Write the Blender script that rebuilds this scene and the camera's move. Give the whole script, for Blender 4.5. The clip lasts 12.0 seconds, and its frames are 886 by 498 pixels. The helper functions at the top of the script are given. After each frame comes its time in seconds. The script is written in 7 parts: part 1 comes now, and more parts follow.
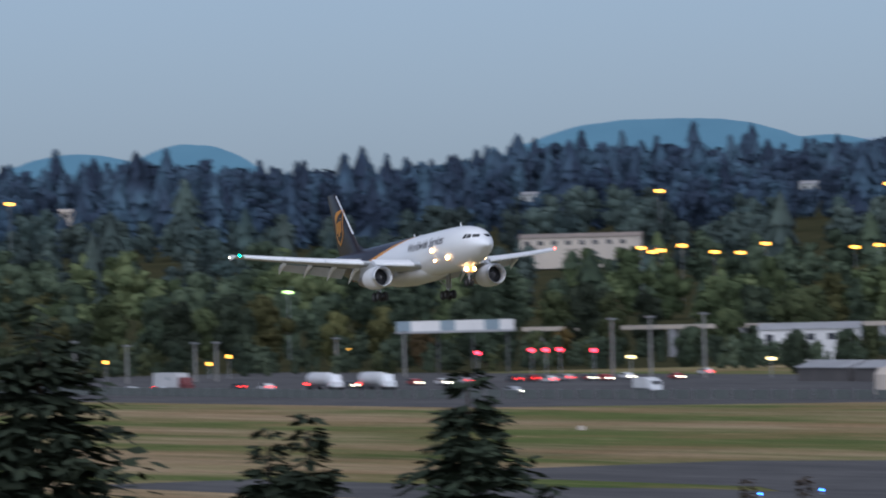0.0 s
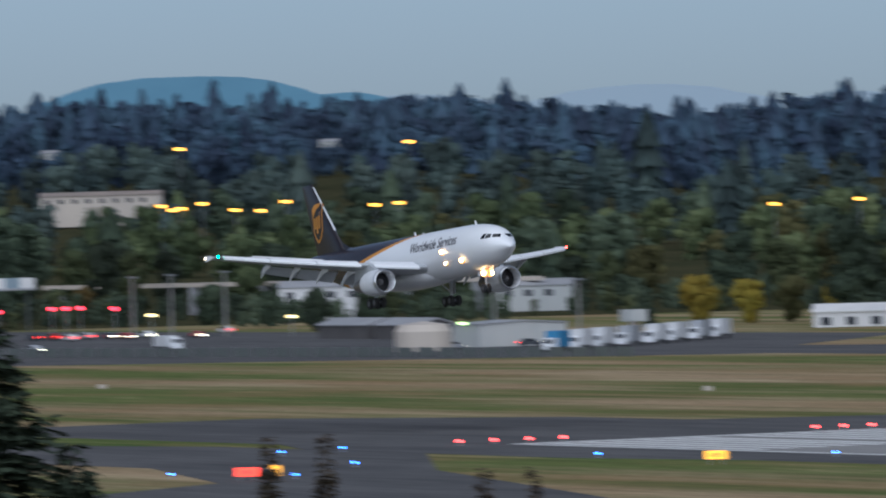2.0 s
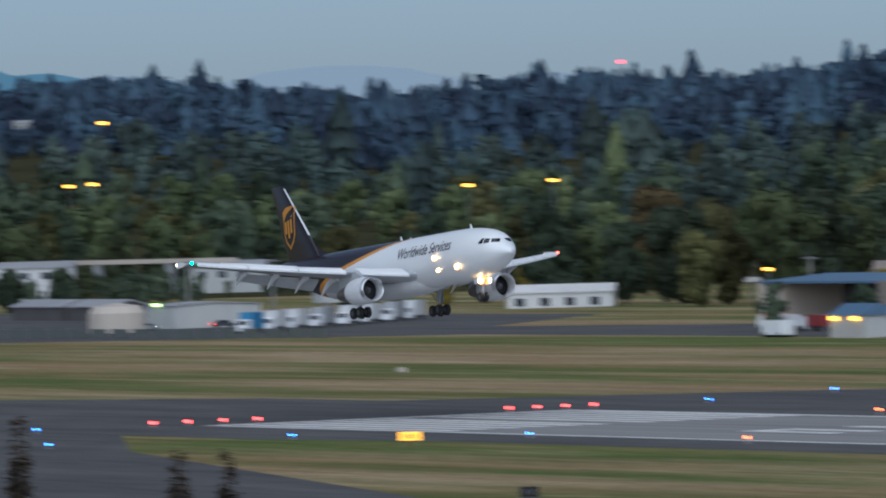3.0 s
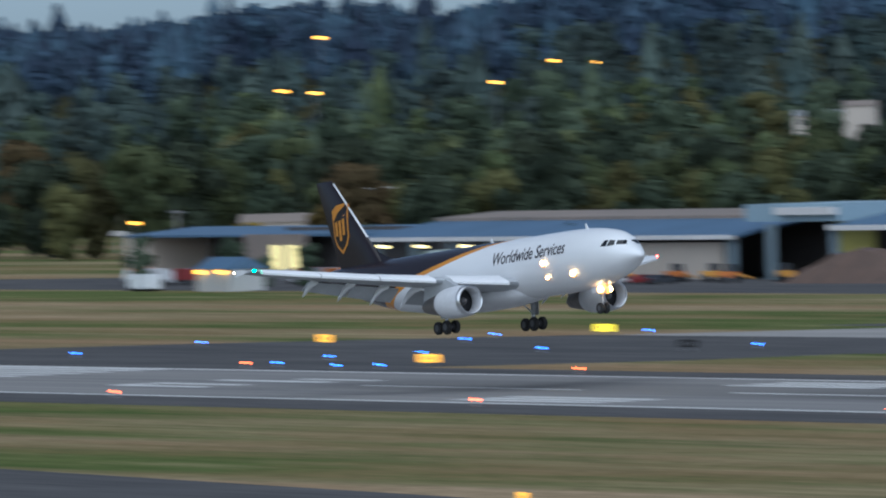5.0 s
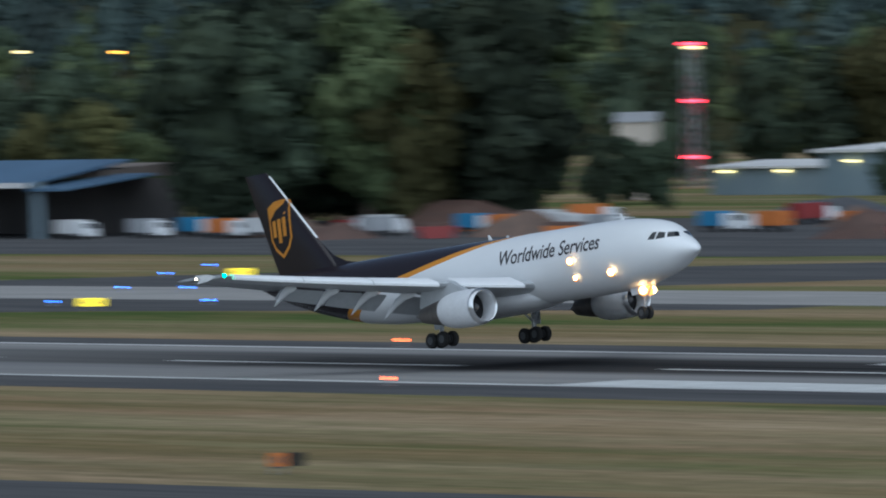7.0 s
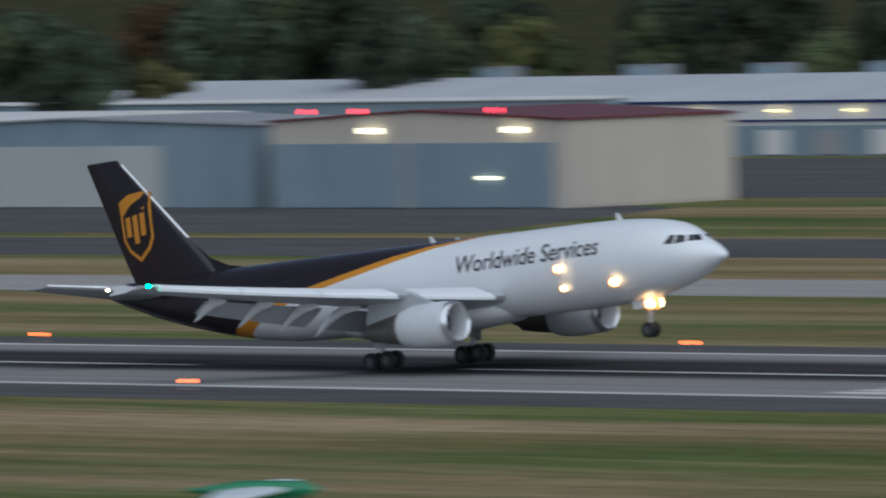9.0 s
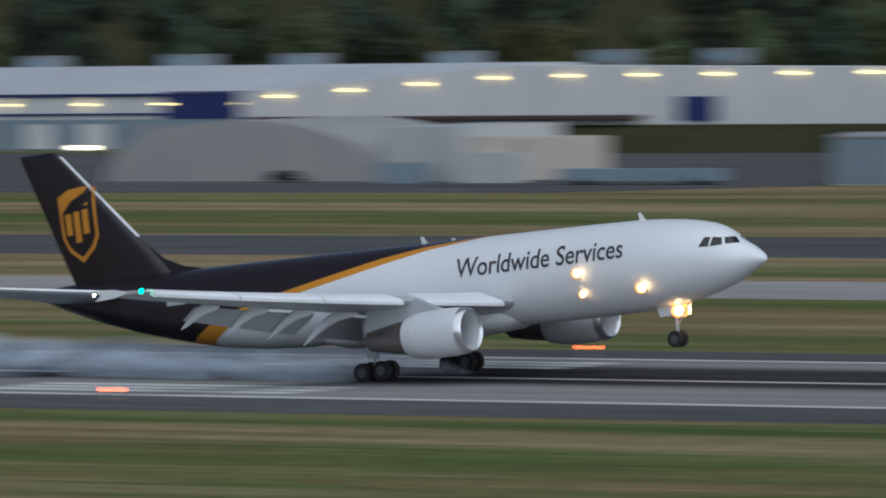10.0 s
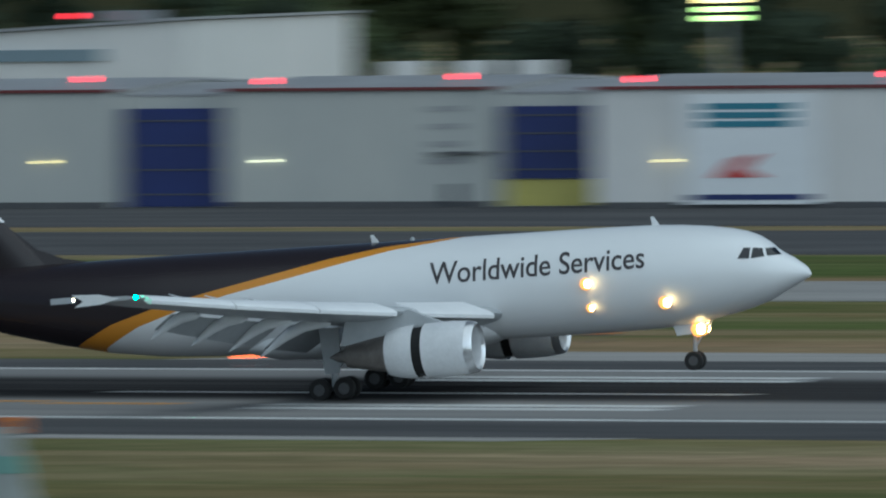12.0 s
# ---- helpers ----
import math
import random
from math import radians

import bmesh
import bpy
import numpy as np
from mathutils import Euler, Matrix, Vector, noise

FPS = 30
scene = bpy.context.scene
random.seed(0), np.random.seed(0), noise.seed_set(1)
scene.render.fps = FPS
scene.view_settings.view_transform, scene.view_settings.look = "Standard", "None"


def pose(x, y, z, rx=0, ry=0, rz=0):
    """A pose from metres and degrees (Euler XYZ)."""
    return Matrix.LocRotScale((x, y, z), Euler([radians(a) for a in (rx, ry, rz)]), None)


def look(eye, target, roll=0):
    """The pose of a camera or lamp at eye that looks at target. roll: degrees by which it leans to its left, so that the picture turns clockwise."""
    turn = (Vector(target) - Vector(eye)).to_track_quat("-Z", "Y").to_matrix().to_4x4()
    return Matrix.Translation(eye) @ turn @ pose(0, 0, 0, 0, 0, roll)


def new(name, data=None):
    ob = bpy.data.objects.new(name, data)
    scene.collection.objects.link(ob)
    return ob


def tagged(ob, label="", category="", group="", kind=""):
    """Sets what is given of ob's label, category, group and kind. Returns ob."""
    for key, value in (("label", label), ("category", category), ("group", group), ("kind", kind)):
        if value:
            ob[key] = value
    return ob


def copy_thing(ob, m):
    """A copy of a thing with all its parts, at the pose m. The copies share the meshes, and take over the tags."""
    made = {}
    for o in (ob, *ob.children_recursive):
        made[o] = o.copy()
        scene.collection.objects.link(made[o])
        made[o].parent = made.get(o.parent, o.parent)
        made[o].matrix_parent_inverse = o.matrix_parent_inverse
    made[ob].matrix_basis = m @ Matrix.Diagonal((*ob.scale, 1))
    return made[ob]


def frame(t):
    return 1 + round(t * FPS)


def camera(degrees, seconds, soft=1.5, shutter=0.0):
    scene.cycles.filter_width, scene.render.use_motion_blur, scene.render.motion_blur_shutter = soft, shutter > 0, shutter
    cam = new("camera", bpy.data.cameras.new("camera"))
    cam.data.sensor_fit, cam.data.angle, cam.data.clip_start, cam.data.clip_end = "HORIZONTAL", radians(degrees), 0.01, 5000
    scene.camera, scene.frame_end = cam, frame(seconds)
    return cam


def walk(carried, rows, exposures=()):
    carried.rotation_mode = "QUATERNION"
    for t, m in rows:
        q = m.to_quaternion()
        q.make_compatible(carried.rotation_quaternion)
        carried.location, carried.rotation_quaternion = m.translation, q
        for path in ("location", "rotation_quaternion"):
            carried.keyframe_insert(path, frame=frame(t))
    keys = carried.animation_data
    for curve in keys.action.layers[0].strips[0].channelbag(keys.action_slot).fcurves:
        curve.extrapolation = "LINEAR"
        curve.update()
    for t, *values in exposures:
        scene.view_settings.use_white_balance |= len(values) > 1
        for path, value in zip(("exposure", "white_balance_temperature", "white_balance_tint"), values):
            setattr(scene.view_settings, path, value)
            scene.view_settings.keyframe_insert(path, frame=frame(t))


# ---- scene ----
# World: x runs along the runway in the landing direction, y away from the viewer, z up.
EYE = (0.0, 0.0, 24.83)
cam = camera(6.2547, 12.0, soft=1.9, shutter=0.95)


def aim(yaw, pitch, roll):
    a, b = radians(yaw), radians(pitch)
    way = Vector((-math.sin(a) * math.cos(b), math.cos(a) * math.cos(b), math.sin(b)))
    return look(EYE, Vector(EYE) + 100 * way, roll)


PAN = [(0.0, 66.729, 0.128, -1.425), (0.5, 65.989, 0.013, -1.435), (1.0, 65.14, -0.064, -1.461), (1.5, 64.329, -0.158, -1.518),
       (2.0, 63.349, -0.255, -1.565), (2.5, 62.288, -0.356, -1.548), (3.0, 61.19, -0.445, -1.592), (3.2, 60.777, -0.489, -1.586),
       (4.8, 57.303, -0.827, -1.618), (5.0, 56.728, -0.897, -1.684), (5.5, 55.079, -1.048, -1.722), (6.0, 53.388, -1.163, -1.735),
       (6.5, 51.669, -1.29, -1.692), (7.0, 49.761, -1.383, -1.583), (7.5, 47.408, -1.503, -1.548), (7.7, 46.205, -1.543, -1.344),
       (9.3, 38.115, -1.833, -1.22), (9.5, 36.938, -1.86, -1.107), (9.7, 35.663, -1.882, -0.997), (10.0, 33.724, -1.932, -0.993),
       (10.2, 32.306, -1.965, -1.014), (10.5, 30.154, -2.006, -0.969), (10.8, 28.06, -2.069, -0.911), (11.0, 26.554, -2.097, -0.885),
       (11.2, 25.022, -2.137, -0.868), (11.5, 22.696, -2.193, -0.834), (11.8, 20.352, -2.228, -0.813), (12.0, 18.699, -2.213, -0.803)]
walk(cam, [(t, aim(y, p, r)) for t, y, p, r in PAN], exposures=[(0.0, 0.91, 5480, 12), (3.0, 0.83, 5380, 6), (5.0, 0.91, 5250, 4), (7.5, 0.69, 5300, 1), (9.5, 0.66, 5520, 5), (10.5, 0.63, 5500, 4), (12.0, 0.52, 5280, -6)])

# ---- light: dusk under a pale sky, the sun gone down ahead of the aeroplane ----
world = bpy.data.worlds.new("dusk_sky")
scene.world = world
world.use_nodes = True
nt = world.node_tree
sky = nt.nodes.new("ShaderNodeTexSky")
sky.sky_type = "NISHITA"
sky.sun_disc = False
sky.sun_elevation = radians(32.0)
sky.sun_rotation = radians(120.0)
sky.altitude = 20
sky.air_density = 0.7
sky.dust_density = 0.7
sky.ozone_density = 4.6
veil = nt.nodes.new("ShaderNodeHueSaturation")
veil.inputs["Saturation"].default_value = 0.60
nt.links.new(sky.outputs[0], veil.inputs["Color"])
nt.links.new(veil.outputs[0], nt.nodes["Background"].inputs[0])
nt.nodes["Background"].inputs[1].default_value = 0.0345
sun_data = bpy.data.lights.new("sun", "SUN")
sun_data.energy, sun_data.angle, sun_data.color = 1.7, radians(140), (1.0, 0.94, 0.88)
sun = new("sun", sun_data)
sun.matrix_world = look((0, 0, 0), (-0.73, 0.42, -0.53))


# ---- materials ----
def principled(name):
    m = bpy.data.materials.new(name)
    m.use_nodes = True
    return m, m.node_tree, m.node_tree.nodes["Principled BSDF"]


def mixed(tree, a, b, factor):
    n = tree.nodes.new("ShaderNodeMix")
    n.data_type = "RGBA"
    for slot, v in ((6, a), (7, b)):
        if isinstance(v, tuple):
            n.inputs[slot].default_value = (*v[:3], 1)
        else:
            tree.links.new(v, n.inputs[slot])
    if isinstance(factor, (int, float)):
        n.inputs[0].default_value = factor
    else:
        tree.links.new(factor, n.inputs[0])
    return n.outputs[2]


def math_node(tree, op, a, b=None):
    n = tree.nodes.new("ShaderNodeMath")
    n.operation = op
    for slot, v in ((0, a), (1, b)):
        if v is None:
            continue
        if isinstance(v, (int, float)):
            n.inputs[slot].default_value = v
        else:
            tree.links.new(v, n.inputs[slot])
    return n.outputs[0]


def noise_node(tree, scale, stretch=(1, 1, 1), detail=4.0, low=0.35, high=0.65, coords="Object", rough=0.6):
    tc = tree.nodes.new("ShaderNodeTexCoord")
    mp = tree.nodes.new("ShaderNodeMapping")
    mp.inputs["Scale"].default_value = stretch
    tx = tree.nodes.new("ShaderNodeTexNoise")
    tx.inputs["Scale"].default_value, tx.inputs["Detail"].default_value, tx.inputs["Roughness"].default_value = scale, detail, rough
    mr = tree.nodes.new("ShaderNodeMapRange")
    mr.inputs["From Min"].default_value, mr.inputs["From Max"].default_value = low, high
    tree.links.new(tc.outputs[coords], mp.inputs["Vector"])
    tree.links.new(mp.outputs[0], tx.inputs["Vector"])
    tree.links.new(tx.outputs["Fac"], mr.inputs["Value"])
    return mr.outputs[0]


def surface(name, c1, c2=None, scale=0.5, stretch=(1, 1, 1), rough=0.7, metal=0.0, bump=0.0, dirt=0.25, vary=0.0):
    """A paint, sheet or stone with large stains, fine grain and relief."""
    m, tree, bsdf = principled(name)
    c2 = c2 or tuple(v * 0.8 for v in c1)
    col = mixed(tree, c1, c2, noise_node(tree, scale, stretch))
    fine = noise_node(tree, scale * 9, stretch, low=0.3, high=0.8)
    col = mixed(tree, col, tuple(v * 0.62 for v in c2), math_node(tree, "MULTIPLY", fine, dirt))
    if vary:
        info = tree.nodes.new("ShaderNodeObjectInfo")
        hsv = tree.nodes.new("ShaderNodeHueSaturation")
        tree.links.new(math_node(tree, "ADD", math_node(tree, "MULTIPLY", info.outputs["Random"], 2 * vary), 1 - vary), hsv.inputs["Value"])
        tree.links.new(math_node(tree, "ADD", math_node(tree, "MULTIPLY", info.outputs["Random"], 0.02), 0.49), hsv.inputs["Hue"])
        tree.links.new(col, hsv.inputs["Color"])
        col = hsv.outputs[0]
    tree.links.new(col, bsdf.inputs["Base Color"])
    bsdf.inputs["Roughness"].default_value, bsdf.inputs["Metallic"].default_value = rough, metal
    if bump:
        b = tree.nodes.new("ShaderNodeBump")
        b.inputs["Strength"].default_value = bump
        tree.links.new(fine, b.inputs["Height"])
        tree.links.new(b.outputs[0], bsdf.inputs["Normal"])
    return m


def glow(name, colour, strength):
    m, tree, bsdf = principled(name)
    bsdf.inputs["Base Color"].default_value = (*colour, 1)
    bsdf.inputs["Emission Color"].default_value = (*colour, 1)
    bsdf.inputs["Emission Strength"].default_value = strength
    return m


def foliage(name, c1, c2, vary=0.35, scale=0.5):
    m = surface(name, c1, c2, scale=scale, rough=0.85, dirt=0.35, vary=vary)
    tree, bsdf = m.node_tree, m.node_tree.nodes["Principled BSDF"]
    tone = tree.nodes.new("ShaderNodeHueSaturation")
    crowns = noise_node(tree, 0.045, (1, 1, 0.7), detail=2, low=0.38, high=0.62)
    tree.links.new(math_node(tree, "ADD", math_node(tree, "MULTIPLY", crowns, 0.85), 0.6), tone.inputs["Value"])
    tree.links.new(math_node(tree, "SUBTRACT", 0.515, math_node(tree, "MULTIPLY", crowns, 0.03)), tone.inputs["Hue"])
    tree.links.new(bsdf.inputs["Base Color"].links[0].from_socket, tone.inputs["Color"])
    tree.links.new(tone.outputs[0], bsdf.inputs["Base Color"])
    m.node_tree.nodes["Principled BSDF"].inputs["Specular IOR Level"].default_value = 0.15
    return m


def grass_material():
    m, tree, bsdf = principled("mown_autumn_grass")
    bands = noise_node(tree, 1.0, (0.0035, 0.034, 1), detail=5, low=0.43, high=0.60)
    patches = noise_node(tree, 1.0, (0.012, 0.05, 1), detail=6, low=0.36, high=0.64, rough=0.7)
    tufts = noise_node(tree, 1.0, (0.3, 0.6, 1), detail=5, low=0.3, high=0.7)
    green = mixed(tree, (0.082, 0.122, 0.038), (0.150, 0.172, 0.062), patches)
    straw = mixed(tree, (0.32, 0.225, 0.135), (0.44, 0.335, 0.215), patches)
    blotch = noise_node(tree, 1.0, (0.016, 0.045, 1), detail=4, low=0.46, high=0.62)
    col = mixed(tree, green, straw, bands)
    col = mixed(tree, col, mixed(tree, (0.33, 0.205, 0.115), (0.25, 0.17, 0.095), patches), math_node(tree, "MULTIPLY", blotch, 0.55))
    col = mixed(tree, col, (0.045, 0.05, 0.024), math_node(tree, "MULTIPLY", tufts, 0.42))
    swathe = noise_node(tree, 1.0, (0.009, 0.22, 1), detail=5, low=0.48, high=0.72, rough=0.7)
    col = mixed(tree, col, (0.062, 0.075, 0.030), math_node(tree, "MULTIPLY", swathe, 0.55))
    pale = noise_node(tree, 1.0, (0.014, 0.13, 1.7), detail=5, low=0.54, high=0.74, rough=0.7)
    col = mixed(tree, col, (0.42, 0.34, 0.20), math_node(tree, "MULTIPLY", pale, 0.5))
    tree.links.new(col, bsdf.inputs["Base Color"])
    bsdf.inputs["Roughness"].default_value = 0.95
    bsdf.inputs["Specular IOR Level"].default_value = 0.0
    return m


def paving(name, c1, c2, joints=0.0, rough=0.75):
    m, tree, bsdf = principled(name)
    col = mixed(tree, c1, c2, noise_node(tree, 1.0, (0.02, 0.12, 1), detail=6))
    col = mixed(tree, col, tuple(v * 0.55 for v in c1), math_node(tree, "MULTIPLY", noise_node(tree, 1.0, (0.06, 0.7, 1), detail=6, low=0.45, high=0.8), 0.6))
    tree.links.new(col, bsdf.inputs["Base Color"])
    bsdf.inputs["Roughness"].default_value = rough
    bsdf.inputs["Specular IOR Level"].default_value = 0.0
    return m


def rubbered(name):
    """Runway asphalt, blackened by tyres along the middle from the touchdown zone on."""
    m, tree, bsdf = principled(name)
    tc = tree.nodes.new("ShaderNodeTexCoord")
    sep = tree.nodes.new("ShaderNodeSeparateXYZ")
    tree.links.new(tc.outputs["Object"], sep.inputs[0])
    streak = noise_node(tree, 1.0, (0.008, 1.1, 1), detail=6, low=0.25, high=0.75)
    across = math_node(tree, "ABSOLUTE", math_node(tree, "SUBTRACT", sep.outputs["Y"], 419.5))
    wide = tree.nodes.new("ShaderNodeMapRange")
    wide.interpolation_type = "SMOOTHSTEP"
    for k, v in zip(("From Min", "From Max", "To Min", "To Max"), (7.0, 13.5, 1.0, 0.0)):
        wide.inputs[k].default_value = v
    tree.links.new(across, wide.inputs["Value"])
    along = tree.nodes.new("ShaderNodeMapRange")
    along.interpolation_type = "SMOOTHSTEP"
    for k, v in zip(("From Min", "From Max", "To Min", "To Max"), (-640.0, -470.0, 0.05, 0.96)):
        along.inputs[k].default_value = v
    tree.links.new(sep.outputs["X"], along.inputs["Value"])
    rubber = math_node(tree, "MULTIPLY", math_node(tree, "MULTIPLY", wide.outputs[0], along.outputs[0]), math_node(tree, "ADD", math_node(tree, "MULTIPLY", streak, 0.3), 0.74))
    base = mixed(tree, (0.205, 0.203, 0.205), (0.28, 0.27, 0.26), noise_node(tree, 1.0, (0.01, 0.25, 1), detail=6))
    col = mixed(tree, base, (0.018, 0.018, 0.02), rubber)
    tree.links.new(col, bsdf.inputs["Base Color"])
    bsdf.inputs["Roughness"].default_value = 0.8
    bsdf.inputs["Specular IOR Level"].default_value = 0.0
    return m


GRASS = grass_material()
SCRUB = surface("dark_woodland_floor", (0.040, 0.045, 0.024), (0.065, 0.06, 0.032), 0.05, rough=1.0, dirt=0.5)
SCRUB.node_tree.nodes["Principled BSDF"].inputs["Specular IOR Level"].default_value = 0.0
ASPHALT = paving("dark_asphalt", (0.088, 0.088, 0.092), (0.125, 0.123, 0.125))
CONCRETE = paving("grey_concrete", (0.30, 0.29, 0.28), (0.37, 0.355, 0.34))
RUNWAY = rubbered("runway_asphalt")
MARKING = surface("white_marking_paint", (0.70, 0.70, 0.69), (0.55, 0.55, 0.54), 0.35, rough=0.8, dirt=0.4)
MARKING.node_tree.nodes["Principled BSDF"].inputs["Specular IOR Level"].default_value = 0.0
YELLOW_PAINT = surface("yellow_marking_paint", (0.62, 0.30, 0.04), (0.5, 0.24, 0.04), 0.5)
WHITE_PAINT = surface("white_aircraft_paint", (0.80, 0.81, 0.82), (0.74, 0.75, 0.77), 0.25, rough=0.28, dirt=0.10)
GREY_PAINT = surface("grey_wing_paint", (0.46, 0.48, 0.50), (0.40, 0.42, 0.44), 0.3, rough=0.35, dirt=0.25)
DARK_GREY = surface("dark_grey_structure", (0.10, 0.10, 0.105), (0.07, 0.07, 0.075), 0.8, rough=0.5)
BROWN_PAINT = surface("dark_brown_paint", (0.020, 0.014, 0.016), (0.016, 0.011, 0.013), 0.3, rough=0.25, dirt=0.1)
GOLD_PAINT = surface("golden_yellow_paint", (0.62, 0.26, 0.025), (0.55, 0.22, 0.02), 0.4, rough=0.35, dirt=0.1)
BARE_METAL = surface("bare_aluminium", (0.72, 0.73, 0.75), (0.62, 0.63, 0.65), 0.6, rough=0.28, metal=0.9, dirt=0.15)
ENGINE_METAL = surface("heat_stained_metal", (0.30, 0.28, 0.26), (0.20, 0.18, 0.17), 0.8, rough=0.4, metal=0.8)
RUBBER = surface("tyre_rubber", (0.016, 0.016, 0.017), (0.024, 0.024, 0.024), 1.5, rough=0.85)
LETTERING = surface("dark_letter_paint", (0.045, 0.04, 0.045), (0.05, 0.045, 0.05), 1.0, rough=0.4, dirt=0.1)
GLASS_DARK = surface("dark_cockpit_glass", (0.012, 0.014, 0.018), (0.02, 0.022, 0.026), 1.0, rough=0.06, dirt=0.0)
BLACK = surface("black_interior", (0.008, 0.008, 0.009), (0.012, 0.012, 0.012), 1.0, rough=0.8)


# ---- mesh helpers ----
class Shape:
    """Vertices and faces gathered piece by piece."""

    def __init__(self):
        self.v, self.f = [], []

    def add(self, verts, faces):
        n = len(self.v)
        self.v += [tuple(p) for p in verts]
        self.f += [tuple(i + n for i in face) for face in faces]
        return self

    def box(self, x0, x1, y0, y1, z0, z1, bevel=0.0):
        b = min(bevel, (x1 - x0) / 3, (y1 - y0) / 3)
        ring = [(x0 + b, y0), (x1 - b, y0), (x1, y0 + b), (x1, y1 - b), (x1 - b, y1), (x0 + b, y1), (x0, y1 - b), (x0, y0 + b)] if b > 0 else \
               [(x0, y0), (x1, y0), (x1, y1), (x0, y1)]
        return self.prism(ring, z0, z1)

    def prism(self, ring, z0, z1):
        n = len(ring)
        v = [(x, y, z0) for x, y in ring] + [(x, y, z1) for x, y in ring]
        return self.add(v, [tuple(range(n))[::-1], tuple(range(n, 2 * n))] + [(i, (i + 1) % n, n + (i + 1) % n, n + i) for i in range(n)])

    def profile_y(self, ring, y0, y1):
        """A closed outline in x and z, drawn out along y."""
        n = len(ring)
        v = [(x, y0, z) for x, z in ring] + [(x, y1, z) for x, z in ring]
        return self.add(v, [tuple(range(n)), tuple(range(n, 2 * n))[::-1]] + [((i + 1) % n, i, n + i, n + (i + 1) % n) for i in range(n)])

    def profile_x(self, ring, x0, x1):
        """A closed outline in y and z, drawn out along x."""
        n = len(ring)
        v = [(x0, y, z) for y, z in ring] + [(x1, y, z) for y, z in ring]
        return self.add(v, [tuple(range(n))[::-1], tuple(range(n, 2 * n))] + [(i, (i + 1) % n, n + (i + 1) % n, n + i) for i in range(n)])

    def rings(self, rows, close=True, caps=True):
        """Skin over rings of equal count."""
        n, k = len(rows[0]), len(rows)
        faces = []
        for j in range(k - 1):
            for i in range(n if close else n - 1):
                a, b = j * n + i, j * n + (i + 1) % n
                faces.append((a, b, b + n, a + n))
        if caps:
            faces += [tuple(range(n))[::-1], tuple(range((k - 1) * n, k * n))]
        return self.add([p for row in rows for p in row], faces)

    def rod(self, a, b, r0, r1=None, sides=8):
        a, b, r1 = Vector(a), Vector(b), r0 if r1 is None else r1
        m = (b - a).to_track_quat("Z", "Y").to_matrix()
        ring = [m @ Vector((math.cos(2 * math.pi * i / sides), math.sin(2 * math.pi * i / sides), 0)) for i in range(sides)]
        return self.rings([[a + p * r0 for p in ring], [b + p * r1 for p in ring]])

    def lathe_x(self, rows, centre, sides=28, caps=True):
        """Turn (x, radius) rows about an axis along x through centre."""
        cx, cy, cz = centre
        return self.rings([[(cx + x, cy + r * math.cos(2 * math.pi * i / sides), cz + r * math.sin(2 * math.pi * i / sides)) for i in range(sides)]
                           for x, r in rows], caps=caps)

    def lathe_y(self, rows, centre, sides=24):
        cx, cy, cz = centre
        return self.rings([[(cx + r * math.cos(2 * math.pi * i / sides), cy + y, cz + r * math.sin(2 * math.pi * i / sides)) for i in range(sides)]
                           for y, r in rows])

    def lathe_z(self, rows, centre, sides=20):
        cx, cy, cz = centre
        return self.rings([[(cx + r * math.cos(2 * math.pi * i / sides), cy + r * math.sin(2 * math.pi * i / sides), cz + z) for i in range(sides)]
                           for z, r in rows])

    def mesh(self, name, material, smooth=0.0):
        me = bpy.data.meshes.new(name)
        me.from_pydata(self.v, [], self.f)
        me.materials.append(material)
        bm = bmesh.new()
        bm.from_mesh(me)
        bmesh.ops.recalc_face_normals(bm, faces=bm.faces)
        if smooth:
            for e in bm.edges:
                e.smooth = len(e.link_faces) == 2 and e.calc_face_angle(0) < radians(smooth)
            for f in bm.faces:
                f.smooth = True
        bm.to_mesh(me)
        bm.free()
        return me


def part(name, shape, material, parent=None, label="", smooth=0.0):
    me = shape if isinstance(shape, bpy.types.Mesh) else shape.mesh(name, material, smooth)
    ob = new(name, me)
    if parent is not None:
        ob.parent = parent
    return tagged(ob, label)


def thing(name, label, category, m=None, group="", kind=""):
    ob = new(name)
    if m is not None:
        ob.matrix_world = m
    return tagged(ob, label, category, group, kind)


def smoothstep(a, b, v):
    u = np.clip((np.asarray(v, float) - a) / (b - a), 0, 1)
    return u * u * (3 - 2 * u)


# ---- ground ----
def terrain(x, y):
    """Flat airfield; wooded ground that rises far beyond it."""
    x, y = np.asarray(x, float), np.asarray(y, float)
    r = np.hypot(x, y)
    yaw = np.degrees(np.arctan2(-x, np.maximum(y, 1e-3)))
    ahead = smoothstep(20, 42, yaw) * smoothstep(112, 84, yaw)
    ridge = 54 + 4 * np.sin(yaw * 0.9) + 24 * smoothstep(56.6, 55.6, yaw) + 3 * np.sin(yaw * 2.3 + 1)
    return ahead * ridge * smoothstep(1950, 4300, r)


